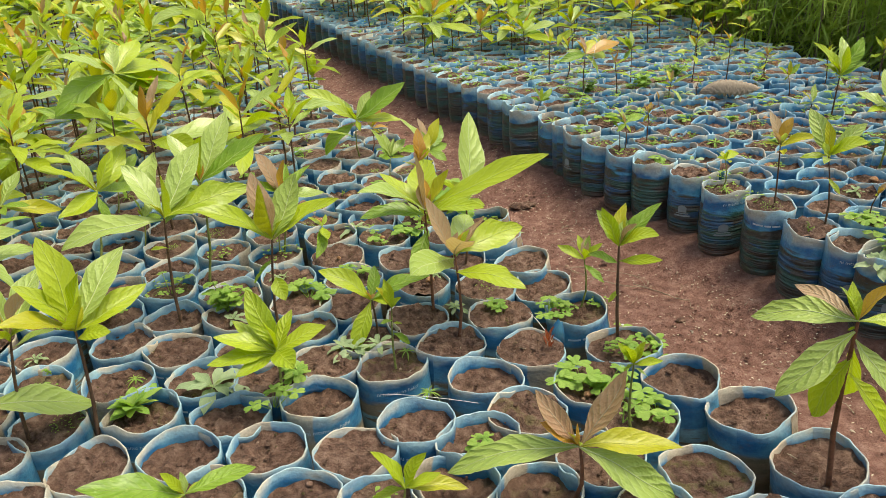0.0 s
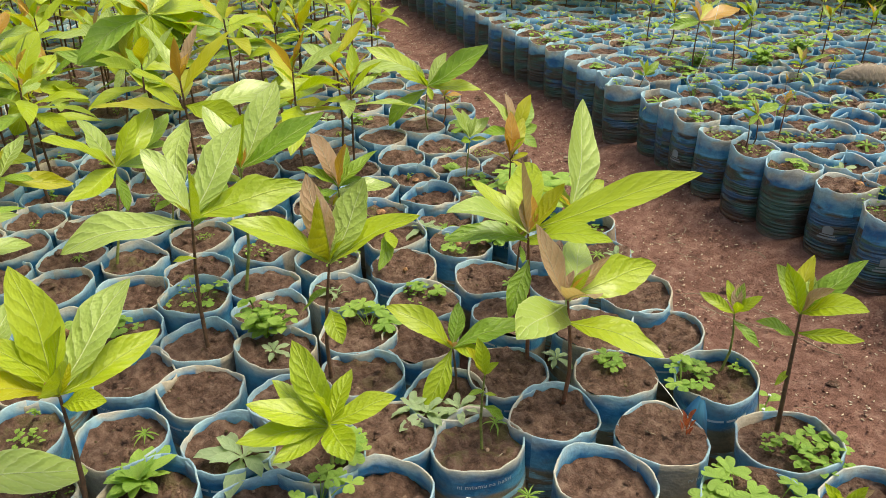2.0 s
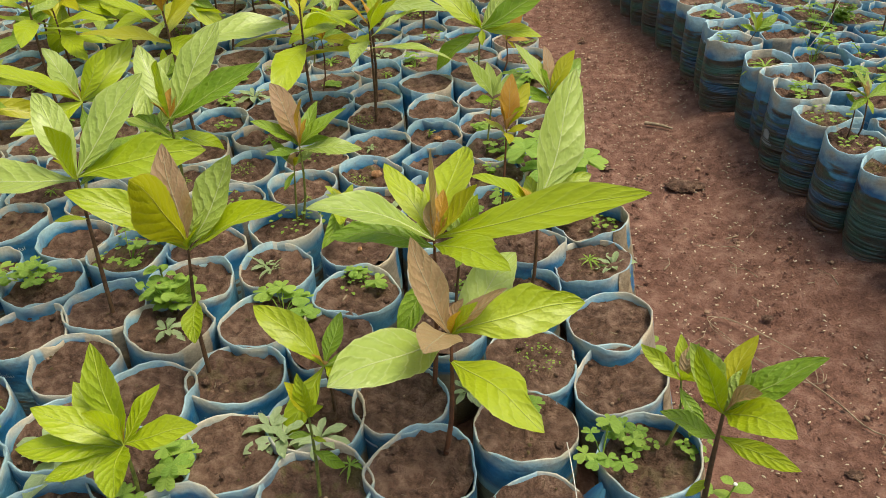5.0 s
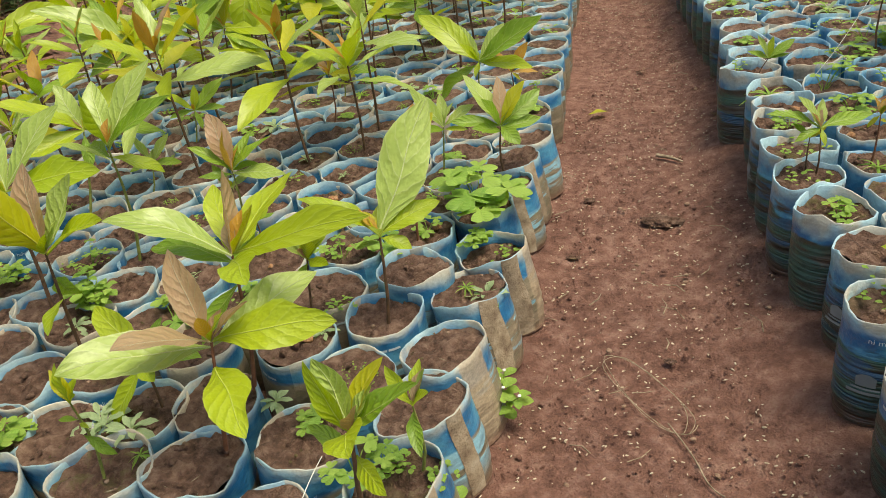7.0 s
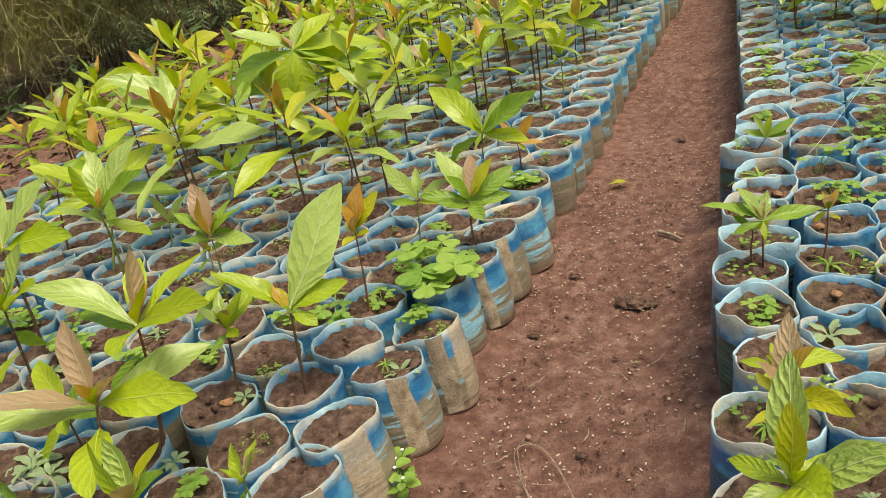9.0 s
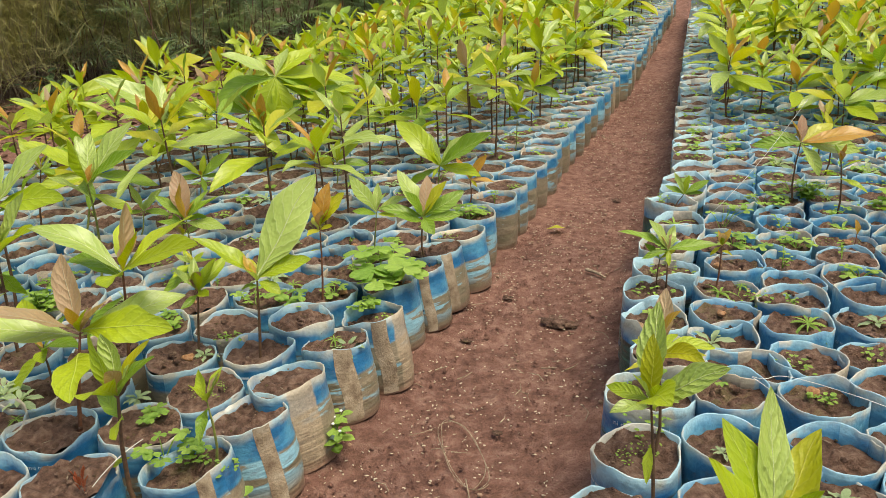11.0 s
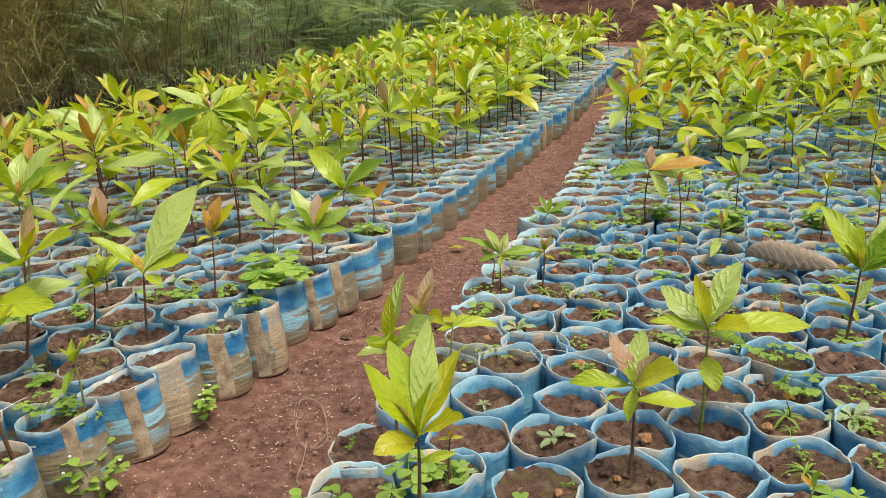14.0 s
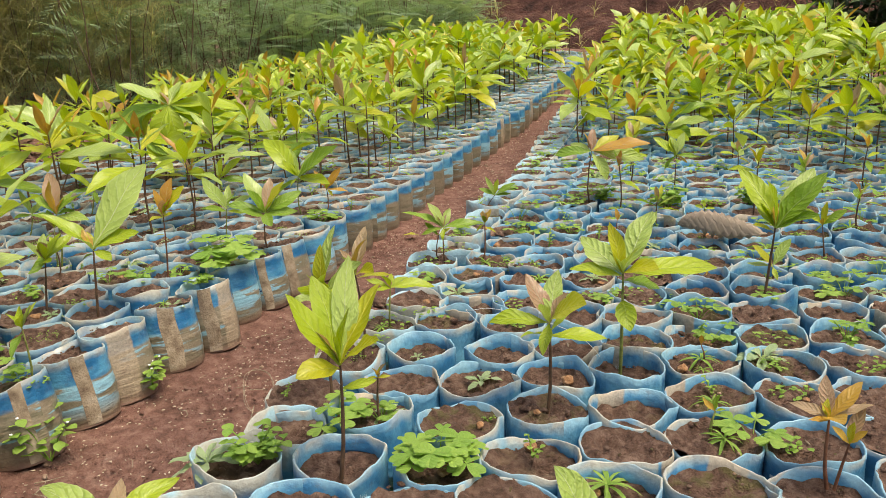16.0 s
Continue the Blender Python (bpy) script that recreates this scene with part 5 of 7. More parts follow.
seedling(0.512, -0.711, 0.147, (0.006, 0.005, 0.121), [
    ((-0.023, -0.021, 0.197), "yellow", "flat", 1, -34, 1),
    ((-0.009, 0.046, 0.218), "pale", "flat", 0.75, 23, 1),
    ((-0.027, 0.016, 0.204), "yellow", "flat", 1, -5, 1),
    ((0.020, 0.046, 0.195), "gold", "slim", 1.3, 25, 1),
    ((0.000, -0.041, 0.137), "gold", "oval", 1, -39, 0.97),
    ((0.053, -0.005, 0.169), "gold", "broad", 1, 26, 1),
    ((0.029, -0.014, 0.188), "yellow", "slim", 1.0, 87, 1),
    ((0.030, 0.028, 0.104), "yellow", "slim", 1.1, 39, 0.8),
    ((0.020, -0.022, 0.169), "yellow", "cup", 0.8, -70, 1)
], 0.0042, STEM, "young bright yellow-green seedling with a brown stem in a blue bag")
seedling(0.319, -0.374, 0.147, (0.003, 0.002, 0.060), [
    ((0.053, 0.042, 0.065), "yellow", "slim", 1.2, 18, 1),
    ((-0.022, -0.017, 0.078), "yellow", "slim", 1.2, -29, 1),
    ((-0.007, 0.020, 0.077), "yellow", "flat", 1, 17, 1),
    ((-0.001, -0.027, 0.068), "yellow", "slim", 1.3, -26, 1),
    ((0.011, 0.034, 0.072), "yellow", "slim", 1.2, 18, 1)
], 0.0028, STEM_GREEN, "small bright yellow-green seedling with a green stem in a blue bag")
seedling(0.632, -0.502, 0.147, (0.002, 0.001, 0.111), [
    ((-0.059, -0.026, 0.125), "yellow", "arch", 1, -16, 1),
    ((-0.028, 0.010, 0.163), "mauve", "flat", 1.1, -17, 1),
    ((-0.003, 0.031, 0.164), "pale", "flat", 1.1, 12, 1),
    ((0.037, -0.027, 0.165), "gold", "oval", 1.1, 39, 1),
    ((0.059, 0.025, 0.102), "yellow", "broad", 0.9, 18, 0.88),
    ((0.008, -0.029, 0.089), "yellow", "slim", 1.4, -17, 1)
], 0.004, STEM, "young glossy green seedling with a brown stem in a blue bag")
seedling(0.662, -0.362, 0.147, (0.000, 0.000, 0.130), [
    ((-0.060, 0.012, 0.172), "pale", "broad", 1.1, -30, 1),
    ((0.013, 0.046, 0.202), "pale", "flat", 1.1, 5, 1),
    ((-0.012, -0.004, 0.192), "gold", "slim", 1.2, -60, 1),
    ((0.042, -0.028, 0.164), "gold", "oval", 1, 32, 1),
    ((0.099, 0.032, 0.152), "yellow", "flat", 1, 20, 1),
    ((-0.060, -0.020, 0.138), "yellow", "slim", 1.2, -24, 0.97),
    ((0.026, -0.044, 0.088), "yellow", "oval", 1, 9, 0.75),
    ((0.035, 0.043, 0.110), "green", "broad", 0.9, 28, 0.93)
], 0.0042, STEM_GREEN, "young glossy green seedling with a green stem in a blue bag")
seedling(0.758, -0.038, 0.147, (0.008, 0.001, 0.118), [
    ((-0.050, 0.013, 0.203), "yellow", "slim", 1.4, -48, 1),
    ((0.046, 0.057, 0.203), "pale", "flat", 1, 34, 1),
    ((0.008, -0.029, 0.194), "yellow", "flat", 1.1, -88, 1),
    ((0.065, 0.010, 0.203), "green", "slim", 1.4, 54, 1),
    ((0.061, -0.011, 0.152), "green", "slim", 1.3, 44, 0.97),
    ((-0.017, -0.023, 0.128), "gold", "flat", 1, -21, 0.95),
    ((-0.023, 0.017, 0.149), "yellow", "flat", 1, -30, 1)
], 0.0042, STEM, "young glossy green seedling with a brown stem in a blue bag")
seedling(0.751, 0.038, 0.147, (0.002, 0.000, 0.035), [
    ((-0.037, -0.005, 0.040), "pale", "flat", 1, -22, 1),
    ((0.020, 0.023, 0.079), "pale", "flat", 1, 27, 1),
    ((0.014, -0.018, 0.022), "yellow", "flat", 1, 7, 1),
    ((-0.027, -0.004, 0.070), "gold", "flat", 1, -28, 1)
], 0.003, STEM, "small glossy green seedling with a brown stem in a blue bag")
seedling(0.287, 0.417, 0.147, (0.002, 0.001, 0.125), [
    ((0.120, 0.048, 0.154), "bronze", "flat", 1, 28, 1),
    ((-0.078, -0.031, 0.126), "green", "slim", 1.3, -33, 1),
    ((0.055, -0.010, 0.074), "pale", "oval", 0.9, 30, 0.97),
    ((-0.004, 0.020, 0.175), "mauve", "flat", 1.1, 16, 1),
    ((0.046, 0.051, 0.162), "gold", "broad", 1, 41, 1),
    ((0.101, 0.084, 0.107), "pale", "flat", 0.9, 40, 1),
    ((-0.051, 0.001, 0.141), "pale", "flat", 1, -44, 1)
], 0.0036, STEM, "young bronze-tipped seedling with a brown stem in a blue bag")
seedling(0.224, -0.084, 0.147, (0.000, 0.000, 0.066), [
    ((-0.059, -0.037, 0.105), "green", "slim", 1.2, -21, 1),
    ((-0.025, -0.004, 0.113), "pale", "flat", 1.1, -32, 1),
    ((-0.000, 0.024, 0.099), "pale", "flat", 1.1, 30, 1),
    ((0.062, 0.039, 0.078), "green", "slim", 1.2, 35, 1),
    ((-0.028, -0.030, 0.062), "green", "slim", 1.2, -23, 1),
    ((0.009, -0.018, 0.050), "yellow", "flat", 1, -12, 1)
], 0.0026, STEM, "small glossy green seedling with a brown stem in a blue bag")
seedling(0.211, -0.084, 0.147, (0.001, 0.001, 0.051), [
    ((-0.017, -0.011, 0.077), "green", "slim", 1.2, -46, 1),
    ((0.019, 0.012, 0.066), "gold", "slim", 1.2, 37, 1)
], 0.0024, STEM, "small glossy green seedling with a brown stem in a blue bag")
seedling(0.287, -0.055, 0.147, (0.004, 0.002, 0.074), [
    ((0.012, 0.007, 0.101), "bronze", "broad", 1, 46, 1),
    ((-0.011, -0.006, 0.060), "gold", "flat", 1, -31, 1),
    ((0.017, 0.021, 0.057), "gold", "slim", 1, 33, 0.9),
    ((-0.004, 0.009, 0.096), "bronze", "slim", 1, 0, 1)
], 0.0028, STEM_RED, "small bronze-tipped seedling with a reddish stem in a blue bag")
seedling(0.109, 0.268, 0.147, (0.014, 0.008, 0.040), [
    ((0.052, 0.029, 0.070), "green", "flat", 1, 39, 1),
    ((-0.016, -0.009, 0.059), "green", "flat", 1, -41, 1),
    ((0.019, 0.011, 0.076), "yellow", "flat", 1, 69, 1),
    ((0.045, 0.025, 0.046), "green", "slim", 1, 27, 1),
    ((-0.001, -0.001, 0.083), "pale", "slim", 1, -55, 1)
], 0.0024, STEM, "small glossy green seedling with a brown stem in a blue bag")
seedling(0.914, -0.499, 0.147, (-0.004, -0.000, 0.070), [
    ((-0.037, -0.004, 0.082), "mauve", "slim", 1.3, -36, 1),
    ((-0.014, 0.019, 0.105), "mauve", "flat", 1, -21, 1),
    ((0.016, 0.022, 0.105), "bronze", "flat", 1, 14, 1),
    ((0.006, -0.030, 0.096), "bronze", "oval", 1, 16, 1),
    ((0.028, 0.023, 0.086), "mauve", "slim", 1.2, 14, 1),
    ((-0.017, -0.022, 0.079), "bronze", "slim", 1.2, -24, 1)
], 0.0036, STEM_RED, "small bronze-tipped seedling with a reddish stem in a blue bag")
seedling(0.920, -0.498, 0.147, (0.008, 0.001, 0.049), [
    ((0.020, 0.002, 0.066), "bronze", "flat", 1, 49, 1),
    ((-0.006, -0.001, 0.065), "bronze", "flat", 1, -44, 1),
    ((0.009, 0.001, 0.071), "gold", "flat", 1, 66, 1),
    ((0.015, 0.022, 0.085), "mauve", "slim", 1.2, 7, 1)
], 0.003, STEM_RED, "small bronze-tipped seedling with a reddish stem in a blue bag")
seedling(0.800, -0.459, 0.147, (0.001, 0.000, 0.031), [
    ((0.002, 0.000, 0.050), "green", "slim", 1.4, 60, 1),
    ((-0.011, -0.003, 0.045), "bronze", "slim", 1.4, -50, 1),
    ((0.010, 0.002, 0.035), "yellow", "slim", 1.2, 30, 1)
], 0.0032, STEM_GREEN, "small glossy green seedling with a green stem in a blue bag")
seedling(0.480, -0.608, 0.147, (0.001, 0.001, 0.057), [
    ((0.003, 0.002, 0.070), "gold", "slim", 1.5, 48, 1),
    ((-0.008, -0.007, 0.058), "gold", "slim", 1.3, -38, 1),
    ((0.012, 0.010, 0.059), "gold", "slim", 1.3, 29, 1)
], 0.0028, STEM, "small bright yellow-green seedling with a brown stem in a blue bag")
seedling(0.577, 0.299, 0.147, (-0.003, -0.001, 0.051), [
    ((-0.021, -0.005, 0.058), "yellow", "slim", 1.4, -43, 1),
    ((0.016, 0.004, 0.053), "yellow", "slim", 1.4, 40, 1),
    ((-0.005, -0.001, 0.067), "yellow", "flat", 1.2, -62, 1),
    ((0.011, 0.003, 0.036), "yellow", "slim", 1.2, 44, 1)
], 0.0022, STEM, "small bright yellow-green seedling with a brown stem in a blue bag")
seedling(0.455, 0.497, 0.147, (-0.001, -0.000, 0.114), [
    ((-0.049, -0.014, 0.155), "yellow", "flat", 1, -47, 1),
    ((0.006, 0.022, 0.163), "pale", "flat", 1, 29, 1),
    ((-0.006, -0.002, 0.149), "pale", "flat", 1, -62, 1),
    ((0.043, 0.012, 0.115), "green", "slim", 1.2, 29, 1),
    ((0.023, 0.007, 0.097), "bronze", "flat", 0.8, 36, 1),
    ((-0.029, -0.008, 0.083), "green", "slim", 1.2, -29, 1)
], 0.0028, STEM, "young glossy green seedling with a brown stem in a blue bag")
seedling(0.801, 0.224, 0.147, (-0.008, -0.001, 0.061), [
    ((-0.038, -0.004, 0.090), "yellow", "flat", 1, -52, 1),
    ((-0.008, -0.001, 0.102), "gold", "slim", 1.2, 59, 1),
    ((0.025, 0.002, 0.092), "green", "flat", 1, 46, 1),
    ((-0.021, -0.002, 0.050), "yellow", "slim", 1.2, -43, 1)
], 0.0028, STEM, "small bright yellow-green seedling with a brown stem in a blue bag")
seedling(0.789, -0.714, 0.147, (-0.008, -0.003, 0.024), [
    ((-0.032, -0.013, 0.098), "pale", "flat", 1.4, -40, 1),
    ((0.018, 0.007, 0.057), "yellow", "flat", 1.2, 26, 1)
], 0.003, STEM_GREEN, "small glossy green seedling with a green stem in a blue bag")
seedling(0.425, -0.903, 0.147, (-0.000, -0.000, 0.027), [
    ((-0.016, -0.029, 0.091), "pale", "broad", 1.2, -32, 1),
    ((-0.009, 0.024, 0.065), "mauve", "flat", 1, 30, 1),
    ((0.013, 0.063, 0.056), "yellow", "slim", 1.2, 15, 1)
], 0.003, STEM, "small glossy green seedling with a brown stem in a blue bag")
seedling(0.424, 0.221, 0.147, (0.004, 0.001, 0.028), [
    ((0.001, 0.000, 0.053), "bronze", "slim", 1.6, -70, 1)
], 0.0022, STEM_RED, "small glossy green seedling with a reddish stem in a blue bag")
seedling(0.737, -0.283, 0.147, (-0.001, -0.000, 0.024), [
    ((-0.001, -0.000, 0.038), "bronze", "slim", 1.8, -79, 1)
], 0.0022, STEM_RED, "small glossy green seedling with a reddish stem in a blue bag")
seedling(0.664, 0.001, 0.147, (-0.001, -0.000, 0.018), [
    ((-0.002, -0.001, 0.041), "bronze", "slim", 1.6, -69, 1)
], 0.0022, STEM_RED, "small glossy green seedling with a reddish stem in a blue bag")
seedling(0.363, -0.492, 0.147, (-0.002, 0.001, 0.121), [
    ((-0.009, 0.029, 0.180), "mauve", "flat", 1, -18, 1),
    ((0.004, -0.003, 0.177), "bronze", "oval", 0.9, 62, 1),
    ((0.047, -0.029, 0.148), "gold", "slim", 1.2, 26, 1),
    ((-0.030, 0.019, 0.129), "gold", "slim", 1.2, -20, 1)
], 0.0034, STEM, "young bronze-tipped seedling with a brown stem in a blue bag")
seedling(0.400, -0.594, 0.147, (-0.008, 0.006, 0.129), [
    ((-0.027, 0.044, 0.205), "pale", "flat", 1.1, -43, 1),
    ((-0.013, 0.009, 0.189), "gold", "flat", 1, -61, 1),
    ((0.010, -0.044, 0.179), "yellow", "oval", 1, 50, 1),
    ((0.049, 0.001, 0.185), "pale", "flat", 1, 34, 1),
    ((-0.054, 0.014, 0.131), "yellow", "flat", 1, -22, 1),
    ((0.002, -0.026, 0.072), "yellow", "flat", 0.8, 16, 0.7)
], 0.0036, STEM, "young glossy green seedling with a brown stem in a blue bag")
seedling(-0.298, -0.533, 0.105, (0.008, 0.011, 0.101), [
    ((0.023, 0.034, 0.146), "yellow", "slim", 1.3, 51, 1),
    ((-0.024, 0.000, 0.137), "pale", "flat", 1, -16, 1),
    ((-0.016, 0.030, 0.143), "pale", "slim", 1.2, 9, 1),
    ((0.010, 0.067, 0.138), "yellow", "slim", 1.2, 27, 1),
    ((0.009, -0.022, 0.087), "green", "flat", 1, -32, 0.95),
    ((0.049, 0.000, 0.102), "yellow", "cup", 1.1, 19, 1),
    ((0.031, -0.008, 0.137), "yellow", "cup", 1.1, -32, 1)
], 0.003, STEM, "young glossy green seedling with a brown stem in a blue bag")
seedling(-0.469, -0.404, 0.105, (0.002, 0.004, 0.065), [
    ((-0.009, -0.016, 0.089), "pale", "slim", 1.3, -46, 1),
    ((-0.019, 0.007, 0.087), "yellow", "flat", 1, -16, 1),
    ((0.013, 0.023, 0.082), "yellow", "flat", 1, 39, 1),
    ((-0.008, -0.056, 0.033), "green", "slim", 1.2, -35, 1),
    ((0.004, 0.047, 0.062), "green", "slim", 1.2, 19, 1),
    ((0.012, -0.041, 0.054), "yellow", "cup", 1.1, -13, 1)
], 0.0026, STEM, "small glossy green seedling with a brown stem in a blue bag")


# seedlings on the rest of the beds
planted = [(o.location.x, o.location.y) for o in scene.objects if o.name.startswith("seedling")]
g = random.Random(3)


def crowded(x, y, gap):
    return any((x - a) ** 2 + (y - b) ** 2 < gap * gap for a, b in planted)


for key in sorted(tops):
    x, y, z = tops[key]
    left = key[0] == "L"
    if left:
        odds = 0.0 if y > 1.5 or key[1] < (1 if y > 0.5 else 2) else 0.36 if y > 0.45 else 0.40 if x < -0.95 and y > -0.75 else 0.34 if y > -0.2 and x < -0.5 else 0.0
    else:
        odds = 0.0 if y > 1.9 or key[1] < (1 if y > 1.0 else 3) else 0.29 if y > 1.0 else 0.17 if y > 0.25 else 0.0
    if g.random() < odds and not crowded(x, y, 0.075):
        tall = (0.15, 0.25) if left else (0.10, 0.19) if y > 0.9 else (0.06, 0.13)
        reach = g.uniform(0.105, 0.16) if left else g.uniform(0.105, 0.155) if y > 0.9 else g.uniform(0.045, 0.08)
        grown(key, g.uniform(*tall), reach, g.randint(0, 99999), None if left or y > 0.9 else 6, warm=0.3 if left or y > 0.9 else 0.5)


def far_seedlings():
    heaps = {k: Heap() for k in LEAF_FAR}
    stems = Heap()
    g = random.Random(8)
    keys = [("L", *s[:2]) for s in left_spots if s[3] >= 1.5 and s[0] > 0] + [("R", *s[:2]) for s in right_spots if s[3] >= 1.9 and s[0] > 0]
    for key in keys:
        if g.random() > 0.35:
            continue
        x, y, z = tops[key]
        h = g.choice((g.uniform(0.08, 0.15), g.uniform(0.12, 0.19), g.uniform(0.15, 0.23)))
        stems.add(*[a if k else a + (x, y, z) for k, a in enumerate(tube([(0, 0, 0), (g.uniform(-0.01, 0.01), g.uniform(-0.01, 0.01), h)], (0.004, 0.0025), 4))])
        for tip, tone, shape, wide, roll, start in random_leaves(g, h, g.uniform(0.12, 0.175) * (0.85 + h), g.randint(8, 11), 0.10):
            m = np.array(blade_pose((0, 0, h * start), tip, roll, wide))
            v, f, uv = g.choice(FAR_SHAPES)
            kind = {"mauve": "bronze"}.get(tone, tone)
            heaps[kind].add(v @ m[:3, :3].T + m[:3, 3] + (x, y, z), f, uv)
    root = part("far_seedlings", stems.mesh("stems"), STEM)
    tagged(root, "dense rows of yellow-green seedlings at the far end of the beds", "seedlings", kind="stuff")
    for k, heap in heaps.items():
        tagged(part("leaves", heap.mesh("leaves"), LEAF_FAR[k], root), kind="stuff")


far_seedlings()


# ---------------------------------------------------------------- weeds in the bags
def heart_arrays():
    """A clover leaflet of length 1 along +x, notched at its tip."""
    verts, uv = [], []
    for t in np.linspace(0, 1, 7):
        w = 0.50 * math.sin(math.pi / 2 * t**0.85)
        for q in np.linspace(-1, 1, 9):
            x = t * (0.80 + 0.20 * math.sin(math.pi * abs(q) ** 0.9)) if t > 0 else 0.0
            verts.append((x, q * w * (1 - 0.06 * t), 0.16 * abs(q) * w - 0.18 * t * t))
            uv.append((t, 0.5 + 0.5 * q))
    return np.array(verts), np.array(grid_faces(7, 9)), np.array(uv)


def petal_head():
    bm = bmesh.new()
    bmesh.ops.create_icosphere(bm, subdivisions=1, radius=0.0024)
    for v in bm.verts:
        v.co.z *= 0.6
    me = bpy.data.meshes.new("flower")
    bm.to_mesh(me)
    bm.free()
    return me


FLOWER_MESH = petal_head()


WEED_SHAPES = {
    "heart": heart_arrays(),
    "oblong": leaf_arrays(0.34, 0.3, 0.5, 0.05, 8, 5, widest=0.6),
    "blade": leaf_arrays(0.09, 0.3, 0.6, 0.0, 6, 3, widest=0.4),
    "roundish": leaf_arrays(0.72, 0.2, 0.3, 0.02, 8, 5, widest=0.55),
}


ROUND_LEAF = from_arrays("round_leaf", *WEED_SHAPES["roundish"])


def weed(kind, x, y, z, size, seed):
    """One small wild plant rooted in the soil of a bag or beside the path; each leaf or shoot is a part of its own."""
    g = random.Random(1000 + seed)
    pieces, heads, twigs = [], [], []
    heart, oblong, blade, roundish = (WEED_SHAPES[k] for k in ("heart", "oblong", "blade", "roundish"))

    def put(shape, at, tip, wide=1.0, roll=0.0):
        m = np.array(blade_pose(at, tip, roll, wide))
        pieces[-1].add(shape[0] @ m[:3, :3].T + m[:3, 3], shape[1], shape[2])

    def stalk(a, b, r=0.0007):
        mid = (Vector(a) + Vector(b)) / 2 + Vector((0, 0, (Vector(b) - Vector(a)).length * 0.12))
        pieces[-1].add(*tube([a, mid, b], (r, r * 0.9, r * 0.7), 4))

    def trefoil(at, length, facing):
        for k in (-1, 0, 1):
            a = facing + k * 1.9
            put(heart, at, (at[0] + math.cos(a) * length, at[1] + math.sin(a) * length, at[2] + length * g.uniform(-0.15, 0.25)))

    if kind in ("clover", "bigclover", "cushion", "trailing"):
        n = {"clover": 7, "bigclover": 8, "cushion": 17, "trailing": 15}[kind]
        for _ in range(n):
            pieces.append(Heap())
            a, r = g.uniform(0, 6.28), size * math.sqrt(g.uniform(0.05, 1))
            top = (math.cos(a) * r, math.sin(a) * r, size * (g.uniform(0.6, 1.0) * (1 - 0.55 * (r / size) ** 2) if kind == "cushion" else g.uniform(0.25, 0.8)) - (0.4 * r if kind == "trailing" else 0.0) + (0.03 if kind == "trailing" else 0.0))
            stalk((math.cos(a) * r * 0.15, math.sin(a) * r * 0.15, 0), top)
            trefoil(top, {"clover": 0.0115, "bigclover": 0.0175, "cushion": 0.0185, "trailing": 0.032}[kind] * g.uniform(0.7, 1.2), a)
    elif kind in ("rosette", "greyrosette", "lettuce", "tuft"):
        n = {"rosette": 8, "greyrosette": 11, "lettuce": 34, "tuft": 12}[kind]
        for k in range(n):
            pieces.append(Heap())
            a, u = k * 2.4 + g.uniform(-0.3, 0.3), k / n
            rise = 0.15 + 0.9 * u
            r = size * (1.15 - 0.5 * u) * g.uniform(0.8, 1.1)
            shape = {"lettuce": roundish, "tuft": blade}.get(kind, oblong)
            if kind == "lettuce":
                r *= 0.75 + 0.5 * g.random()
            put(shape, (0, 0, 0.001), (math.cos(a) * math.cos(rise) * r, math.sin(a) * math.cos(rise) * r, math.sin(rise) * r), 1.4 if kind == "tuft" else 0.55 if kind == "lettuce" else 1.0, g.uniform(-20, 20))
    elif kind in ("bushy", "sprout", "flowering"):
        for s in range({"bushy": 12, "sprout": 2, "flowering": 7}[kind]):
            pieces.append(Heap())
            a, lean = g.uniform(0, 6.28), g.uniform(0.1, 0.9)
            top = Vector((math.cos(a) * lean * size, math.sin(a) * lean * size, size * g.uniform(0.7, 1.1)))
            stalk((0, 0, 0), tuple(top), 0.001)
            heads.append(top)
            twigs.append([])
            for k in range(7):
                p = top * (0.35 + 0.65 * k / 6)
                b = k * 2.4 + a
                d = size * (0.40 if kind == "bushy" else 0.30) * g.uniform(0.7, 1.2)
                twigs[-1].append(blade_pose(tuple(p), (p.x + math.cos(b) * d, p.y + math.sin(b) * d, p.z + d * g.uniform(-0.1, 0.5))))
    elif kind == "grass":
        for k in range(7):
            pieces.append(Heap())
            a = g.uniform(0, 6.28)
            r = size * g.uniform(0.6, 1.2)
            put(blade, (0, 0, 0), (math.cos(a) * r * 0.7, math.sin(a) * r * 0.7, r * g.uniform(0.2, 0.9)), 0.8)
    else:
        pieces.append(Heap())
        for _ in range({"creeper": 26, "mat": 90}.get(kind, 60)):
            a, r = g.uniform(0, 6.28), size * math.sqrt(g.random())
            at = (math.cos(a) * r, math.sin(a) * r, g.uniform(0, 0.004) if kind == "moss" else g.uniform(0.001, 0.010 if kind == "creeper" else 0.018))
            d = {"creeper": 0.0075, "mat": 0.012}.get(kind, 0.003) * g.uniform(0.6, 1.2)
            b = g.uniform(0, 6.28)
            put(roundish, at, (at[0] + math.cos(b) * d, at[1] + math.sin(b) * d, at[2] + d * g.uniform(-0.1, 0.5)))
    grey = kind in ("greyrosette", "grass", "rosette")
    where = Matrix.Translation((x, y, z + 0.001)) @ Matrix.Rotation(g.uniform(0, 6.28), 4, "Z")
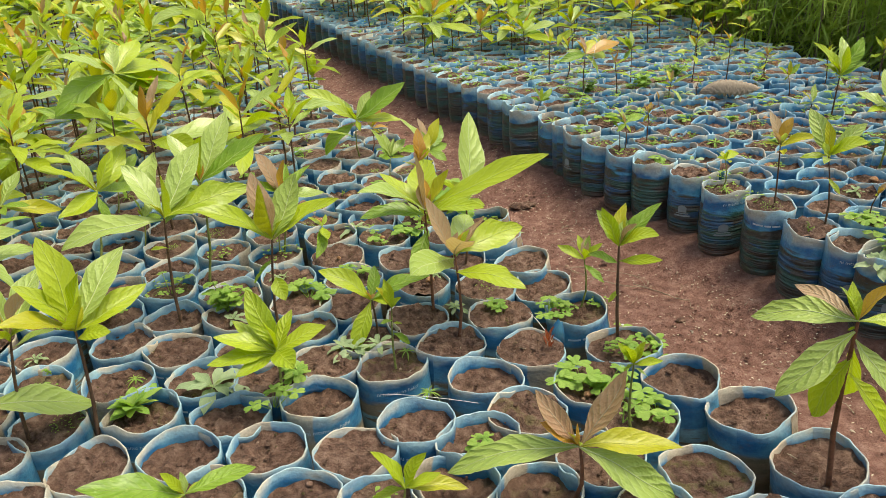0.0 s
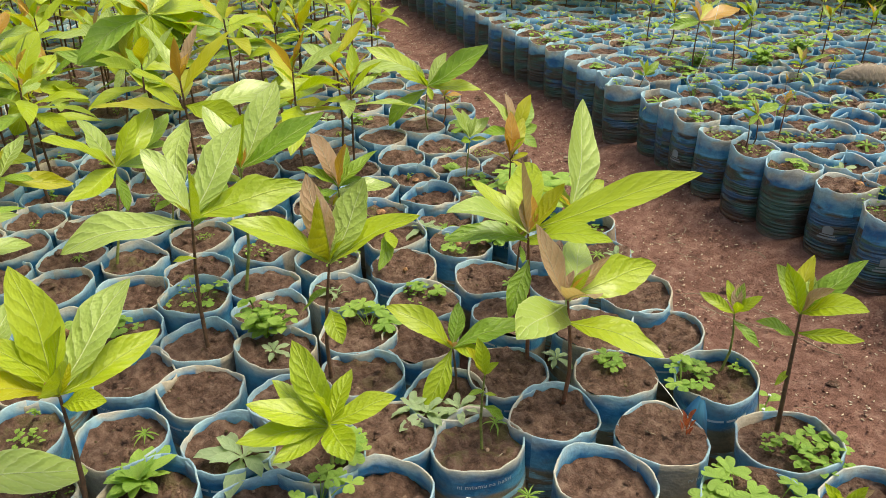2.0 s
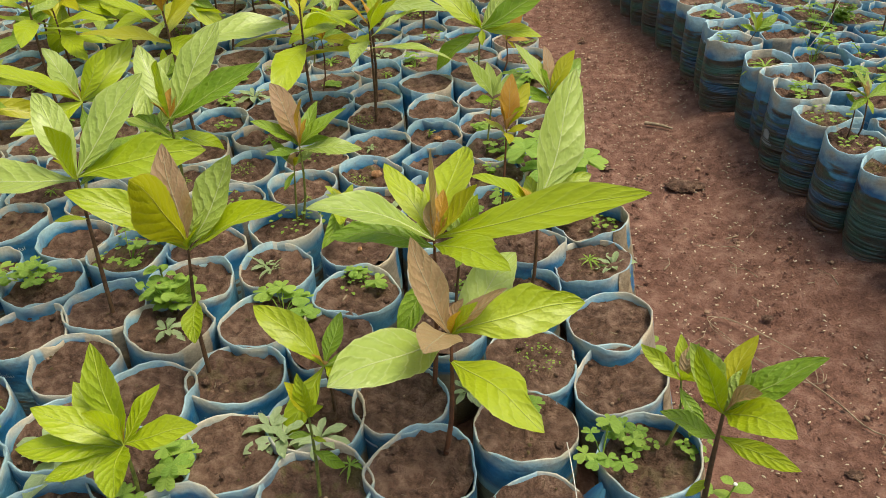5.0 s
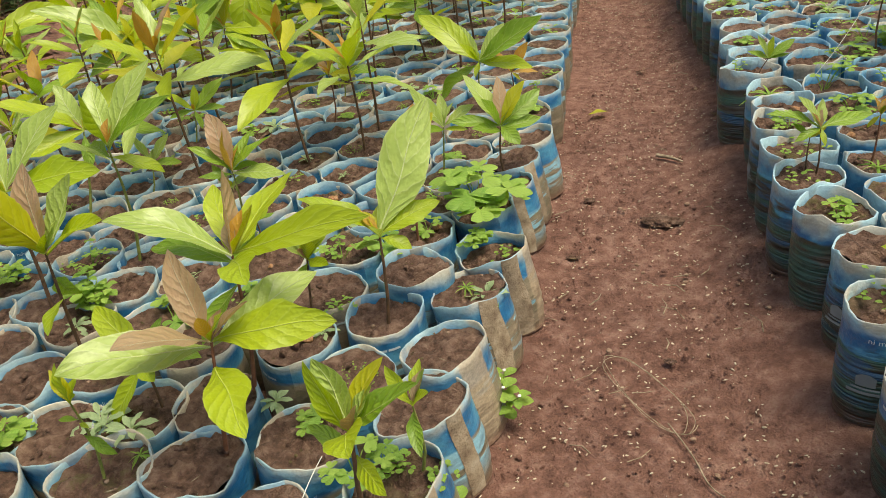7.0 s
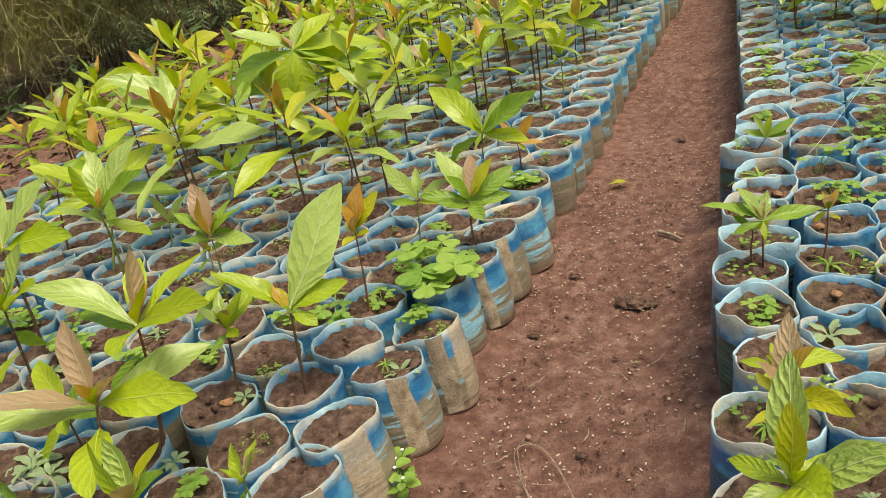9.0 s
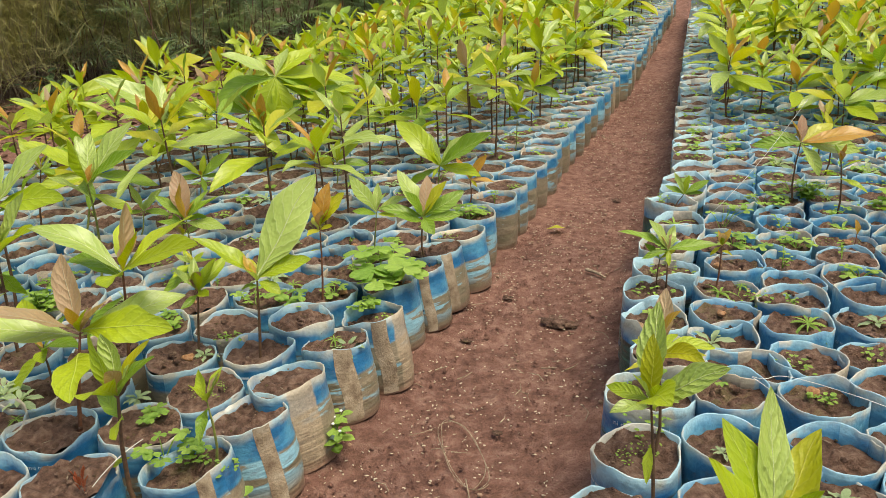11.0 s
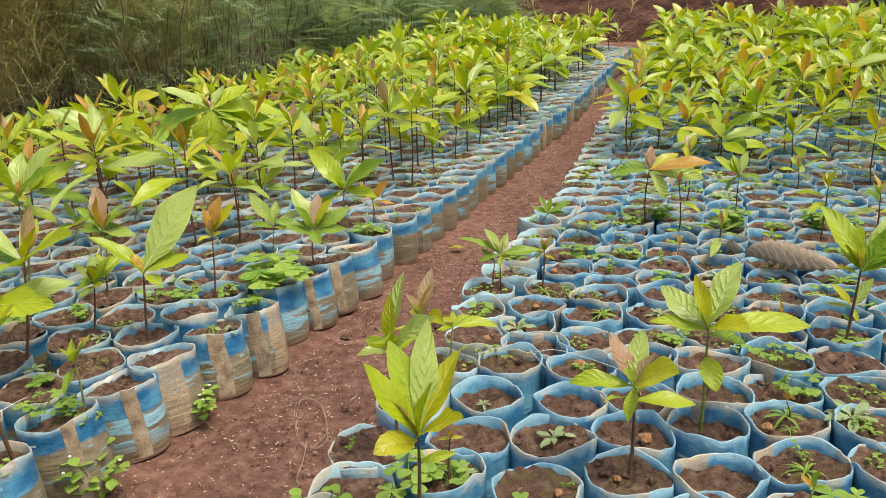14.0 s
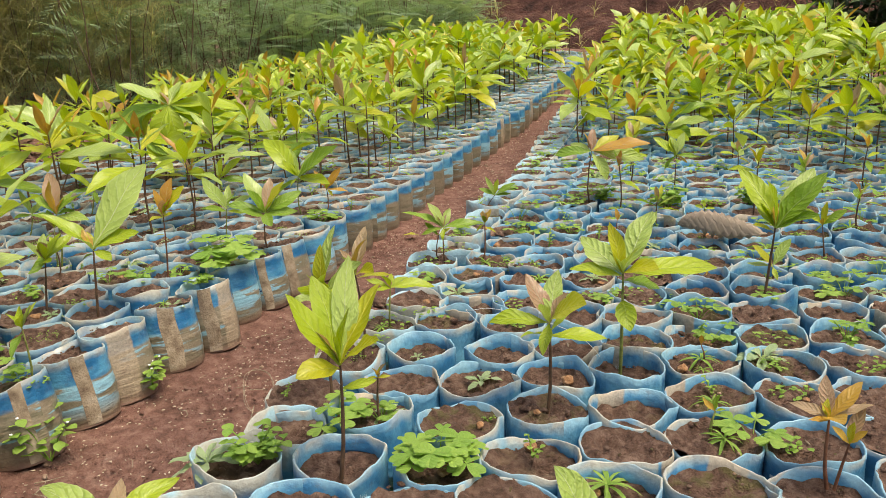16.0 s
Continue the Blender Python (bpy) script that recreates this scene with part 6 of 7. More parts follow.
    if len(pieces) == 1:
        ob = part("weed", pieces[0].mesh("weed"), WEED, m=where)
    else:
        ob = new("weed")
        ob.empty_display_size = 0.02
        ob.matrix_basis = where
        for n, heap in enumerate(pieces):
            piece = part("shoot" if heads else "leaf", heap.mesh("weed_piece"), WEED_GREY_ONE if grey else WEED_ONE, ob)
            for m in twigs[n] if heads else ():
                part("leaf", ROUND_LEAF, WEED_ONE, piece, m=m)
    if kind == "flowering":
        for top in heads:
            part("flower", FLOWER_MESH, PETAL, ob, "tiny white flower", Matrix.Translation(top + Vector((0, 0, 0.002))))
    what = {"clover": "low clover-leaved weed", "bigclover": "clover-leaved weed with broad leaflets", "cushion": "dense rounded clover-leaved weed", "trailing": "sprawling clover-leaved weed spilling over", "rosette": "flat leafy weed rosette", "greyrosette": "grey-green weed rosette", "lettuce": "crisp lettuce-like weed", "tuft": "spiky little weed", "bushy": "bushy green weed", "sprout": "tiny weed sprout", "flowering": "weed with small pale flowers", "grass": "pale dry grass tuft", "creeper": "creeping small-leaved weed", "mat": "dense low mat of round-leaved weed", "moss": "mossy weed cushion"}[kind]
    return tagged(ob, what + (" on the red earth" if z < 0.08 else " on the soil of a bag"), "weed", "" if kind in ("creeper", "moss", "mat") else "weeds in the bags", "stuff" if kind in ("creeper", "moss", "mat") else "")


weed("lettuce", -0.731, -0.824, 0.105, 0.0375, 0)
weed("bushy", -0.629, -0.578, 0.105, 0.0425, 1)
weed("clover", -0.736, -0.480, 0.105, 0.0375, 2)
weed("rosette", -0.430, -0.747, 0.105, 0.04, 3)
weed("greyrosette", -0.628, -0.800, 0.105, 0.0525, 4)
weed("clover", -0.542, -0.869, 0.105, 0.0325, 5)
weed("tuft", -0.337, -0.881, 0.105, 0.02, 6)
weed("bigclover", -0.135, -0.905, 0.105, 0.028, 7)
weed("bigclover", -0.100, -0.915, 0.105, 0.026, 8)
weed("bigclover", -0.062, -0.990, 0.105, 0.030, 74)
weed("mat", -0.030, -0.850, 0.105, 0.030, 9)
weed("clover", -0.105, -0.701, 0.105, 0.0175, 10)
weed("creeper", -0.043, -0.703, 0.105, 0.0175, 11)
weed("clover", -0.355, -0.373, 0.105, 0.0275, 12)
weed("rosette", -0.407, -0.287, 0.105, 0.0375, 13)
weed("clover", -0.821, -0.548, 0.105, 0.0275, 14)
weed("tuft", -0.741, -0.753, 0.105, 0.0175, 15)
weed("bigclover", -0.496, -0.562, 0.105, 0.03, 16)
weed("bigclover", -0.515, -0.794, 0.105, 0.025, 17)
weed("greyrosette", -0.264, -0.658, 0.105, 0.0225, 18)
weed("moss", -0.809, -0.840, 0.105, 0.025, 19)
weed("sprout", -0.869, -0.708, 0.105, 0.015, 20)
weed("sprout", -0.471, -0.353, 0.105, 0.015, 21)
weed("creeper", -0.430, -0.489, 0.105, 0.025, 22)
weed("rosette", -0.121, -0.412, 0.105, 0.0325, 23)
weed("clover", -0.186, -0.298, 0.105, 0.02, 24)
weed("creeper", -0.550, -0.363, 0.105, 0.0375, 25)
weed("grass", -0.543, -0.481, 0.105, 0.0375, 26)
weed("clover", -0.416, -0.487, 0.105, 0.02, 27)
weed("bigclover", -0.854, -0.544, 0.105, 0.0325, 28)
weed("creeper", -0.747, -0.478, 0.105, 0.0375, 29)
weed("rosette", -0.445, -0.738, 0.105, 0.03, 30)
weed("clover", -0.127, -0.720, 0.105, 0.0275, 31)
weed("tuft", -0.355, -0.770, 0.105, 0.0175, 32)
weed("trailing", -0.218, -0.205, 0.105, 0.062, 33)
weed("bigclover", -0.282, 0.155, 0.105, 0.0375, 34)
weed("clover", -0.188, -0.297, 0.105, 0.0175, 35)
weed("creeper", -0.289, -0.483, 0.105, 0.0175, 36)
weed("greyrosette", -0.283, -0.534, 0.105, 0.0225, 37)
weed("greyrosette", -0.393, -0.744, 0.105, 0.0325, 38)
weed("bigclover", -0.308, -0.340, 0.105, 0.0275, 39)
weed("rosette", -0.778, 0.049, 0.105, 0.0375, 40)
weed("bushy", 0.426, -0.738, 0.147, 0.034, 41)
weed("greyrosette", 0.383, -0.766, 0.150, 0.040, 42)
weed("cushion", 0.588, -0.652, 0.147, 0.038, 43)
weed("sprout", 0.660, -0.592, 0.147, 0.0225, 44)
weed("tuft", 0.742, -0.602, 0.147, 0.0375, 45)
weed("bigclover", 0.837, -0.451, 0.147, 0.0275, 46)
weed("creeper", 0.877, -0.453, 0.147, 0.0125, 47)
weed("greyrosette", 0.803, -0.251, 0.147, 0.0375, 48)
weed("creeper", 0.649, -0.124, 0.147, 0.0425, 49)
weed("creeper", 0.313, -0.363, 0.147, 0.0375, 50)
weed("creeper", 0.342, -0.452, 0.147, 0.0275, 51)
weed("clover", 0.883, -0.135, 0.147, 0.0375, 52)
weed("sprout", 0.713, -0.222, 0.147, 0.0225, 53)
weed("bigclover", 0.856, 0.037, 0.147, 0.0375, 54)
weed("tuft", 0.737, -0.286, 0.147, 0.0275, 55)
weed("sprout", 0.775, -0.373, 0.147, 0.0175, 56)
weed("sprout", 0.585, -0.552, 0.147, 0.01, 57)
weed("bigclover", 0.445, -0.633, 0.147, 0.03, 58)
weed("rosette", 0.483, -0.589, 0.147, 0.0225, 59)
weed("creeper", 0.849, -0.333, 0.147, 0.0225, 60)
weed("clover", 0.555, -0.145, 0.147, 0.0175, 61)
weed("creeper", 0.358, -0.326, 0.147, 0.03, 62)
weed("clover", 0.280, 0.125, 0.147, 0.03, 63)
weed("creeper", 0.345, -0.064, 0.147, 0.0225, 64)
weed("bushy", 0.465, 0.422, 0.147, 0.05, 65)
weed("creeper", 0.371, 0.446, 0.147, 0.0375, 66)
weed("clover", 0.259, 0.130, 0.147, 0.0375, 67)
weed("creeper", 0.673, -0.121, 0.147, 0.0425, 68)
weed("tuft", 0.316, -0.024, 0.147, 0.0175, 69)
weed("creeper", 0.761, 0.137, 0.147, 0.03, 70)
weed("bushy", 0.609, 0.525, 0.147, 0.0425, 71)
weed("bushy", 0.310, 0.440, 0.147, 0.0375, 72)
weed("clover", 0.244, 0.378, 0.147, 0.0325, 73)


g = random.Random(77)
for key, (x, y, z) in sorted(tops.items()):
    near = (key[0] == "L" and key[1] < 11 and y < 0.6) or (key[0] == "R" and key[1] < 11 and y < 0.95)
    if near and g.random() < ((0.20 if y < -0.35 and x > -0.85 else 0.60) if key[0] == "L" else 0.25 if y < -0.3 else 0.72):
        a, r = g.uniform(0, 6.28), g.uniform(0, 0.025)
        weed(g.choice(("sprout", "clover", "clover", "creeper", "tuft", "rosette", "moss", "creeper")), x + math.cos(a) * r, y + math.sin(a) * r, z, g.uniform(0.010, 0.026) * (1.4 if y > 0.2 else 1) * (1.0 if key[0] == "L" else 1.4 if y > -0.25 else 1.1), g.randint(0, 9999))


def far_weeds():
    heap = Heap()
    shape = leaf_arrays(0.6, 0.2, 0.3, 0.02, 4, 3)
    g = random.Random(21)
    for key, (x, y, z) in sorted(tops.items()):
        if y < 0.6 or y > 4.5 or g.random() > 0.65:
            continue
        for _ in range(g.randint(4, 14)):
            a, r, d = g.uniform(0, 6.28), g.uniform(0, 0.035), g.uniform(0.010, 0.022)
            at = (x + math.cos(a) * r, y + math.sin(a) * r, z + g.uniform(0.0, 0.025))
            b = g.uniform(0, 6.28)
            m = np.array(blade_pose(at, (at[0] + math.cos(b) * d, at[1] + math.sin(b) * d, at[2] + d * g.uniform(-0.2, 0.6))))
            heap.add(shape[0] @ m[:3, :3].T + m[:3, 3], shape[1], shape[2])
    tagged(part("far_weeds", heap.mesh("far_weeds"), WEED), "patches of small green weeds in the far bags", "weeds", kind="stuff")


far_weeds()


# ---------------------------------------------------------------- path: husks, crumbs, twigs, rubbish
def litter(name, mat, label, category, count, size, seed, zone, long=1.0):
    base = bmesh.new()
    bmesh.ops.create_icosphere(base, subdivisions=1, radius=1.0)
    bv = np.array([tuple(v.co) for v in base.verts])
    bf = np.array([[v.index for v in f.verts] for f in base.faces])
    base.free()
    g = np.random.RandomState(seed)
    heap = Heap()
    for _ in range(count):
        if zone == "path":
            y = g.uniform(-1.1, 2.2) if g.rand() < 0.8 else g.uniform(-0.9, 0.6)
            a, b = left_edge(y) + 0.045, right_edge(y) - 0.045
            x = a + (b - a) * g.rand()
            z = lift(x, y)
        else:
            key = ALL_TOPS[g.randint(len(ALL_TOPS))]
            cx, cy, z = tops[key]
            r, t = 0.042 * math.sqrt(g.rand()), g.uniform(0, 6.28)
            x, y = cx + r * math.cos(t), cy + r * math.sin(t)
        s = size * g.uniform(0.5, 1.5)
        t = g.uniform(0, 6.28)
        v = bv * (s * long, s, s * 0.7) * (1 + 0.25 * g.randn(len(bv), 1).clip(-1, 1))
        v = v @ np.array(((math.cos(t), math.sin(t), 0), (-math.sin(t), math.cos(t), 0), (0, 0, 1)))
        heap.add(v + (x, y, z + s * 0.2), bf, np.zeros((len(bv), 2)))
    tagged(part(name, heap.mesh(name), mat), label, category, kind="stuff")


ALL_TOPS = sorted(k for k, p in tops.items() if p[1] < 0.9)
litter("husks", HUSK, "pale grain husks scattered on the path", "husks", 2700, 0.0009, 1, "path", 2.4)
litter("earth_crumbs", EARTH, "small crumbs of red earth on the path", "earth crumbs", 5200, 0.0015, 2, "path")
litter("earth_lumps", EARTH, "loose lumps of red earth on the path", "earth lumps", 150, 0.0026, 7, "path", 1.2)
litter("pebbles", STONE, "small tan stones on the path", "pebbles", 160, 0.0028, 3, "path")
litter("soil_crumbs", SOIL, "dark soil crumbs in the bags", "soil crumbs", 9500, 0.0015, 4, "bags")
litter("straw_bits", TWIG, "bits of dry straw on the soil of the bags", "straw", 380, 0.0007, 9, "bags", 8.0)
litter("soil_lumps", SOIL, "lumps of red-brown soil in the bags", "soil lumps", 2600, 0.0032, 12, "bags", 1.2)
litter("grit", STONE, "tan grit on the soil of the bags", "grit", 700, 0.0018, 5, "bags")


def twig(points, r, label, mat=TWIG):
    v, f, uv = tube(points, [r * (1 - 0.5 * k / (len(points) - 1)) for k in range(len(points))], 5)
    tagged(part("twig", from_arrays("twig", v, f, uv), mat), label, "twig", "twigs on the path")


g = random.Random(4)
for _ in range(70):
    y = g.uniform(-1.0, 1.4)
    x = g.uniform(left_edge(y) + 0.06, right_edge(y) - 0.06)
    a, l = g.uniform(0, 3.14), g.uniform(0.012, 0.045)
    z = lift(x, y) + 0.002
    twig([(x, y, z), (x + math.cos(a) * l * 0.5, y + math.sin(a) * l * 0.5, z + 0.002), (x + math.cos(a + 0.3) * l, y + math.sin(a + 0.3) * l, z)], g.uniform(0.0006, 0.0011), "thin dry twig lying on the red earth")
twig([(-0.058, 0.243, 0.006), (-0.03, 0.232, 0.008), (-0.006, 0.222, 0.006)], 0.004, "short thick dry twig on the red earth")


def clod(x, y, size, label):
    bm = bmesh.new()
    bmesh.ops.create_icosphere(bm, subdivisions=4, radius=1.0)
    for v in bm.verts:
        k = 1 + 0.45 * noise.fractal(v.co * 1.7 + Vector((x * 30, y * 30, 0)), 1.0, 2.0, 4)
        v.co = Vector((v.co.x * size * 1.5 * k, v.co.y * size * k, max(v.co.z, -0.3) * size * 0.45 * k))
    for f in bm.faces:
        f.smooth = True
    tagged(part("clod", bm, SOIL, m=Matrix.Translation((x, y, lift(x, y) + 0.002))), label, "clod", "clods on the path")


clod(0.0, 0.0, 0.017, "dark clod of earth and roots on the path")
clod(0.02, 0.004, 0.011, "dark clod of earth and roots on the path")
for cx, cy, s in ((-0.13, 0.05, 0.007), (-0.10, -0.14, 0.006), (0.09, -0.35, 0.005), (0.02, 0.42, 0.006), (-0.02, -0.72, 0.006), (0.14, -0.61, 0.006), (-0.2, 0.72, 0.007)):
    clod(cx, cy, s, "small clod of red earth on the path")


def cord(name, points, r, mat, label):
    c = bpy.data.curves.new(name, "CURVE")
    c.dimensions, c.bevel_depth, c.bevel_resolution = "3D", r, 1
    s = c.splines.new("NURBS")
    s.points.add(len(points) - 1)
    for p, co in zip(s.points, points):
        p.co = (*co, 1)
    s.use_endpoint_u, s.order_u = True, 3
    c.materials.append(mat)
    tagged(new(name, c), label, "cord")


cord("string", [(0.408, -0.309, 0.164), (0.422, -0.320, 0.168), (0.435, -0.291, 0.167), (0.516, -0.305, 0.170), (0.599, -0.322, 0.166), (0.636, -0.365, 0.162)], 0.0004, THREAD, "slack white string lying over the bag rims")
cord("string", [(0.408, -0.309, 0.163), (0.427, -0.330, 0.169), (0.453, -0.348, 0.165)], 0.0004, THREAD, "slack white string lying over the bag rims")
cord("string", [(-0.160, -0.722, 0.119), (-0.151, -0.765, 0.123), (-0.144, -0.800, 0.108)], 0.0005, THREAD, "short stiff white string across a bag")
cord("string", [(-0.400, -0.892, 0.122), (-0.35, -0.91, 0.126), (-0.280, -0.94, 0.122)], 0.0004, THREAD, "thin pale string across the bags")
cord("string", [(0.20, 0.20, 0.18), (0.25, 0.24, 0.24), (0.305, 0.352, 0.36)], 0.0004, THREAD, "thin white string tied to a seedling")
cord("coil", [(0.075 + 0.06 * math.cos(k * 0.5) * (1 + 0.12 * math.sin(k * 1.3)) + 0.018 * math.sin(k * 0.5), -0.415 - 0.055 * math.cos(k * 0.5) + 0.02 * math.sin(k * 0.5) * (1 + 0.2 * math.cos(k)), 0.003 + 0.002 * math.sin(k)) for k in range(27)], 0.0005, TWIG, "loose coil of thin brown cord on the red earth")
cord("cord", [(0.11, -0.46, 0.003), (0.145, -0.50, 0.004), (0.17, -0.545, 0.003), (0.185, -0.55, 0.005)], 0.0009, TWIG, "frayed end of brown cord on the red earth")



def curled_leaf():
    """The large dry leaf that lies across the bags."""
    rows, cols = 25, 13
    verts, uv = [], []
    for a in range(rows):
        t = a / (rows - 1)
        w = 0.046 * max(math.sin(math.pi * t**0.85), 0.02) ** 0.75
        for b in range(cols):
            q = -1 + 2 * b / (cols - 1)
            vein = 0.0058 * math.cos(2 * math.pi * (t * 11 - abs(q) * 1.6)) * math.sin(math.pi * t)
            verts.append((0.165 * t, q * w * 0.50, 0.030 * (1 - q * q) * math.sin(math.pi * min(t * 1.05, 1)) ** 0.6 + vein + 0.004 * math.sin(7 * t)))
            uv.append((t, 0.5 + 0.5 * q))
    me = from_arrays("dry_leaf", verts, grid_faces(rows, cols), uv)
    m = leaf_material("dry_leaf_skin", (0.15, 0.105, 0.075), (0.31, 0.245, 0.18), (0.38, 0.31, 0.24), veins=11.0, gloss=0.6, through_light=0.12)
    ob = part("dry_leaf", me, m, m=Matrix.Translation((0.545, 0.230, 0.176)) @ Euler((0.25, -0.02, -0.13)).to_matrix().to_4x4())
    s = ob.modifiers.new("thickness", "SOLIDIFY")
    s.thickness = 0.0012
    tagged(ob, "large curled dry brown leaf lying across the bags", "dry leaf")


curled_leaf()
weed("flowering", -0.074, -0.505, 0.0, 0.066, 501)
weed("flowering", -0.020, -0.715, 0.0, 0.070, 502)
weed("sprout", -0.105, -0.30, 0.0, 0.016, 503)



def stone(x, y, z, size, seed, label, mat):
    bm = bmesh.new()
    bmesh.ops.create_icosphere(bm, subdivisions=3, radius=1.0)
    for v in bm.verts:
        k = 1 + 0.4 * noise.fractal(v.co * 1.1 + Vector((seed * 7.0, 0, 0)), 1.0, 2.0, 3)
        v.co = Vector((v.co.x * size * 1.25 * k, v.co.y * size * k, v.co.z * size * 0.75 * k))
    for f in bm.faces:
        f.smooth = True
    tagged(part("stone", bm, mat, m=Matrix.Translation((x, y, z + size * 0.4)) @ Matrix.Rotation(seed, 4, "Z")), label, "stone", "stones in the bags")


TAN_STONE = soil_material("tan_stone", (0.22, 0.10, 0.045), (0.40, 0.21, 0.10), (0.55, 0.36, 0.22), 130.0, 0.004)
BLACK_STONE = soil_material("black_stone", (0.012, 0.012, 0.012), (0.03, 0.03, 0.03), (0.07, 0.065, 0.06), 130.0, 0.003)
g = random.Random(99)
for key in ALL_TOPS:
    x, y, z = tops[key]
    if -1.05 < y < 0.6 and g.random() < (0.34 if key[0] == "R" else 0.16):
        a, r = g.uniform(0, 6.28), g.uniform(0.005, 0.03)
        stone(x + math.cos(a) * r, y + math.sin(a) * r, z, g.uniform(0.003, 0.0075), g.uniform(0, 50), "tan orange stone lying on the soil of a bag", TAN_STONE)
stone(-0.515, 0.337, LEFT_RIM - SINK, 0.012, 3.0, "small black stone on the soil of a bag", BLACK_STONE)


def fallen_leaf(x, y, z, size, turn, tone, label):
    part_ob = part("fallen_leaf", LEAF_MESH["broad", 0], LEAF[tone], m=Matrix.Translation((x, y, z)) @ Euler((0.1, -0.12, turn)).to_matrix().to_4x4() @ Matrix.Diagonal((size, size, size, 1)))
    tagged(part_ob, label, "fallen leaf")


fallen_leaf(-0.24, 0.415, 0.012, 0.045, 0.6, "gold", "yellow fallen leaf lying on the red earth")


def dried_sprout(x, y, z):
    root = new("dried_sprout")
    root.location = (x, y, z)
    tagged(root, "dried red sprout on the soil of a bag", "dry sprout")
    g = random.Random(6)
    skin = leaf_material("red_dry_leaf", (0.30, 0.05, 0.025), (0.46, 0.13, 0.06), (0.5, 0.25, 0.15), veins=3.0, gloss=0.6)
    for k in range(9):
        a = k * 2.4
        part("leaf", LEAF_MESH["slim", k % 4], skin, root, m=blade_pose((math.cos(a) * 0.003, math.sin(a) * 0.003, 0.002 * k), (math.cos(a) * 0.007, math.sin(a) * 0.007, 0.012 + 0.003 * k), g.uniform(-50, 50)))


dried_sprout(-0.152, -0.806, LEFT_RIM - SINK)


# ---------------------------------------------------------------- scrub round the nursery
def frond_arrays(pairs=17):
    """A feathery leaf of length 1 along +x."""
    verts, faces, uv = [], [], []
    for k in range(pairs):
        t = 0.12 + 0.86 * k / (pairs - 1)
        reach = 0.22 * math.sin(math.pi * min(1, 0.25 + 0.75 * t)) + 0.03
        for s in (-1, 1):
            n = len(verts)
            z = -0.25 * t * t
            verts += [(t - 0.013, 0, z), (t + 0.010 + reach * 0.3, s * reach * 0.5, z - 0.01), (t + reach * 0.55, s * reach, z - 0.03), (t + 0.018 + reach * 0.14, s * reach * 0.45, z - 0.01)]
            uv += [(0, 0.5), (0.5, 1), (1, 0.5), (0.5, 0)]
            faces.append((n, n + 1, n + 2, n + 3) if s > 0 else (n + 3, n + 2, n + 1, n))
    return np.array(verts), np.array(faces), np.array(uv)


def scrub(name, mat, spots, label, category, shape, length, rise, per, stalks=None, wood_mat=None, lifted=False):
    """Shoots at each spot (x, y, z, height), with leaves all along them."""
    heap, wood = Heap(), Heap()
    g = random.Random(len(spots) + 17)
    for x, y, z, h in spots:
        z = z if lifted else climb(y) - 0.01
        lean = Vector((g.uniform(-0.28, 0.28), g.uniform(-0.28, 0.28), 1)) * h
        if stalks:
            wood.add(*[a if k else a + (x, y, z) for k, a in enumerate(tube([(0, 0, -0.02), tuple(lean * 0.5 + Vector((g.uniform(-0.05, 0.05), g.uniform(-0.05, 0.05), 0))), tuple(lean)], (stalks, stalks * 0.7, stalks * 0.3), 4))])
        for k in range(per):
            u = g.uniform(0.12, 1.0)
            p = lean * u
            a = g.uniform(0, 6.28)
            d = length * g.uniform(0.6, 1.3)
            e = g.uniform(*rise)
            tip = (p.x + math.cos(a) * math.cos(e) * d, p.y + math.sin(a) * math.cos(e) * d, p.z + math.sin(e) * d)
            m = np.array(blade_pose(tuple(p), tip, g.uniform(-30, 30)))
            heap.add(shape[0] @ m[:3, :3].T + m[:3, 3] + (x, y, z), shape[1], shape[2])
    ob = part(name, heap.mesh(name), mat)
    tagged(ob, label, category, kind="stuff")
    if stalks:
        tagged(part("stalks", wood.mesh("stalks"), wood_mat or TWIG, ob, "thin dry stalks"), kind="stuff")


g = random.Random(31)
FROND_SHAPE, PLUME, SPRAY = frond_arrays(), frond_arrays(12), frond_arrays(7)
HAIR = leaf_arrays(0.018, 0.2, 0.5, 0.0, 3, 2, widest=0.4)
HAIR = (HAIR[0] * (1, 0.4, 1), *HAIR[1:])
THIN = leaf_arrays(0.016, 0.2, 0.4, 0.0, 4, 2, widest=0.4)
LANCE = leaf_arrays(0.22, 0.3, 0.3, 0.02, 5, 3)
hedge_x = lambda y: -3.12 - 0.22 * min(y, 1.0) + 0.08 * max(y - 1.0, 0.0)
dry = [(hedge_x(y) - g.triangular(0, 1.1, 0.15), y, 0, g.uniform(0.7, 1.9)) for y in [g.uniform(-1.6, 2.1) for _ in range(1100)]]
scrub("dry_scrub", STRAW, dry, "tangled dry straw-coloured grass and stalks", "dry grass", HAIR, 0.24, (0.1, 1.45), 95, 0.0012)


def clumped(count, lo, hi, across, spread, heights):
    """Spots gathered in clumps along the hedge."""
    out = []
    for _ in range(count // 7):
        y = g.uniform(lo, hi)
        x = hedge_x(y) - g.uniform(*across)
        tall = g.uniform(*heights)
        out += [(x + g.gauss(0, spread), y + g.gauss(0, spread), 0, tall * g.uniform(0.55, 1.1)) for _ in range(7)]
    return out


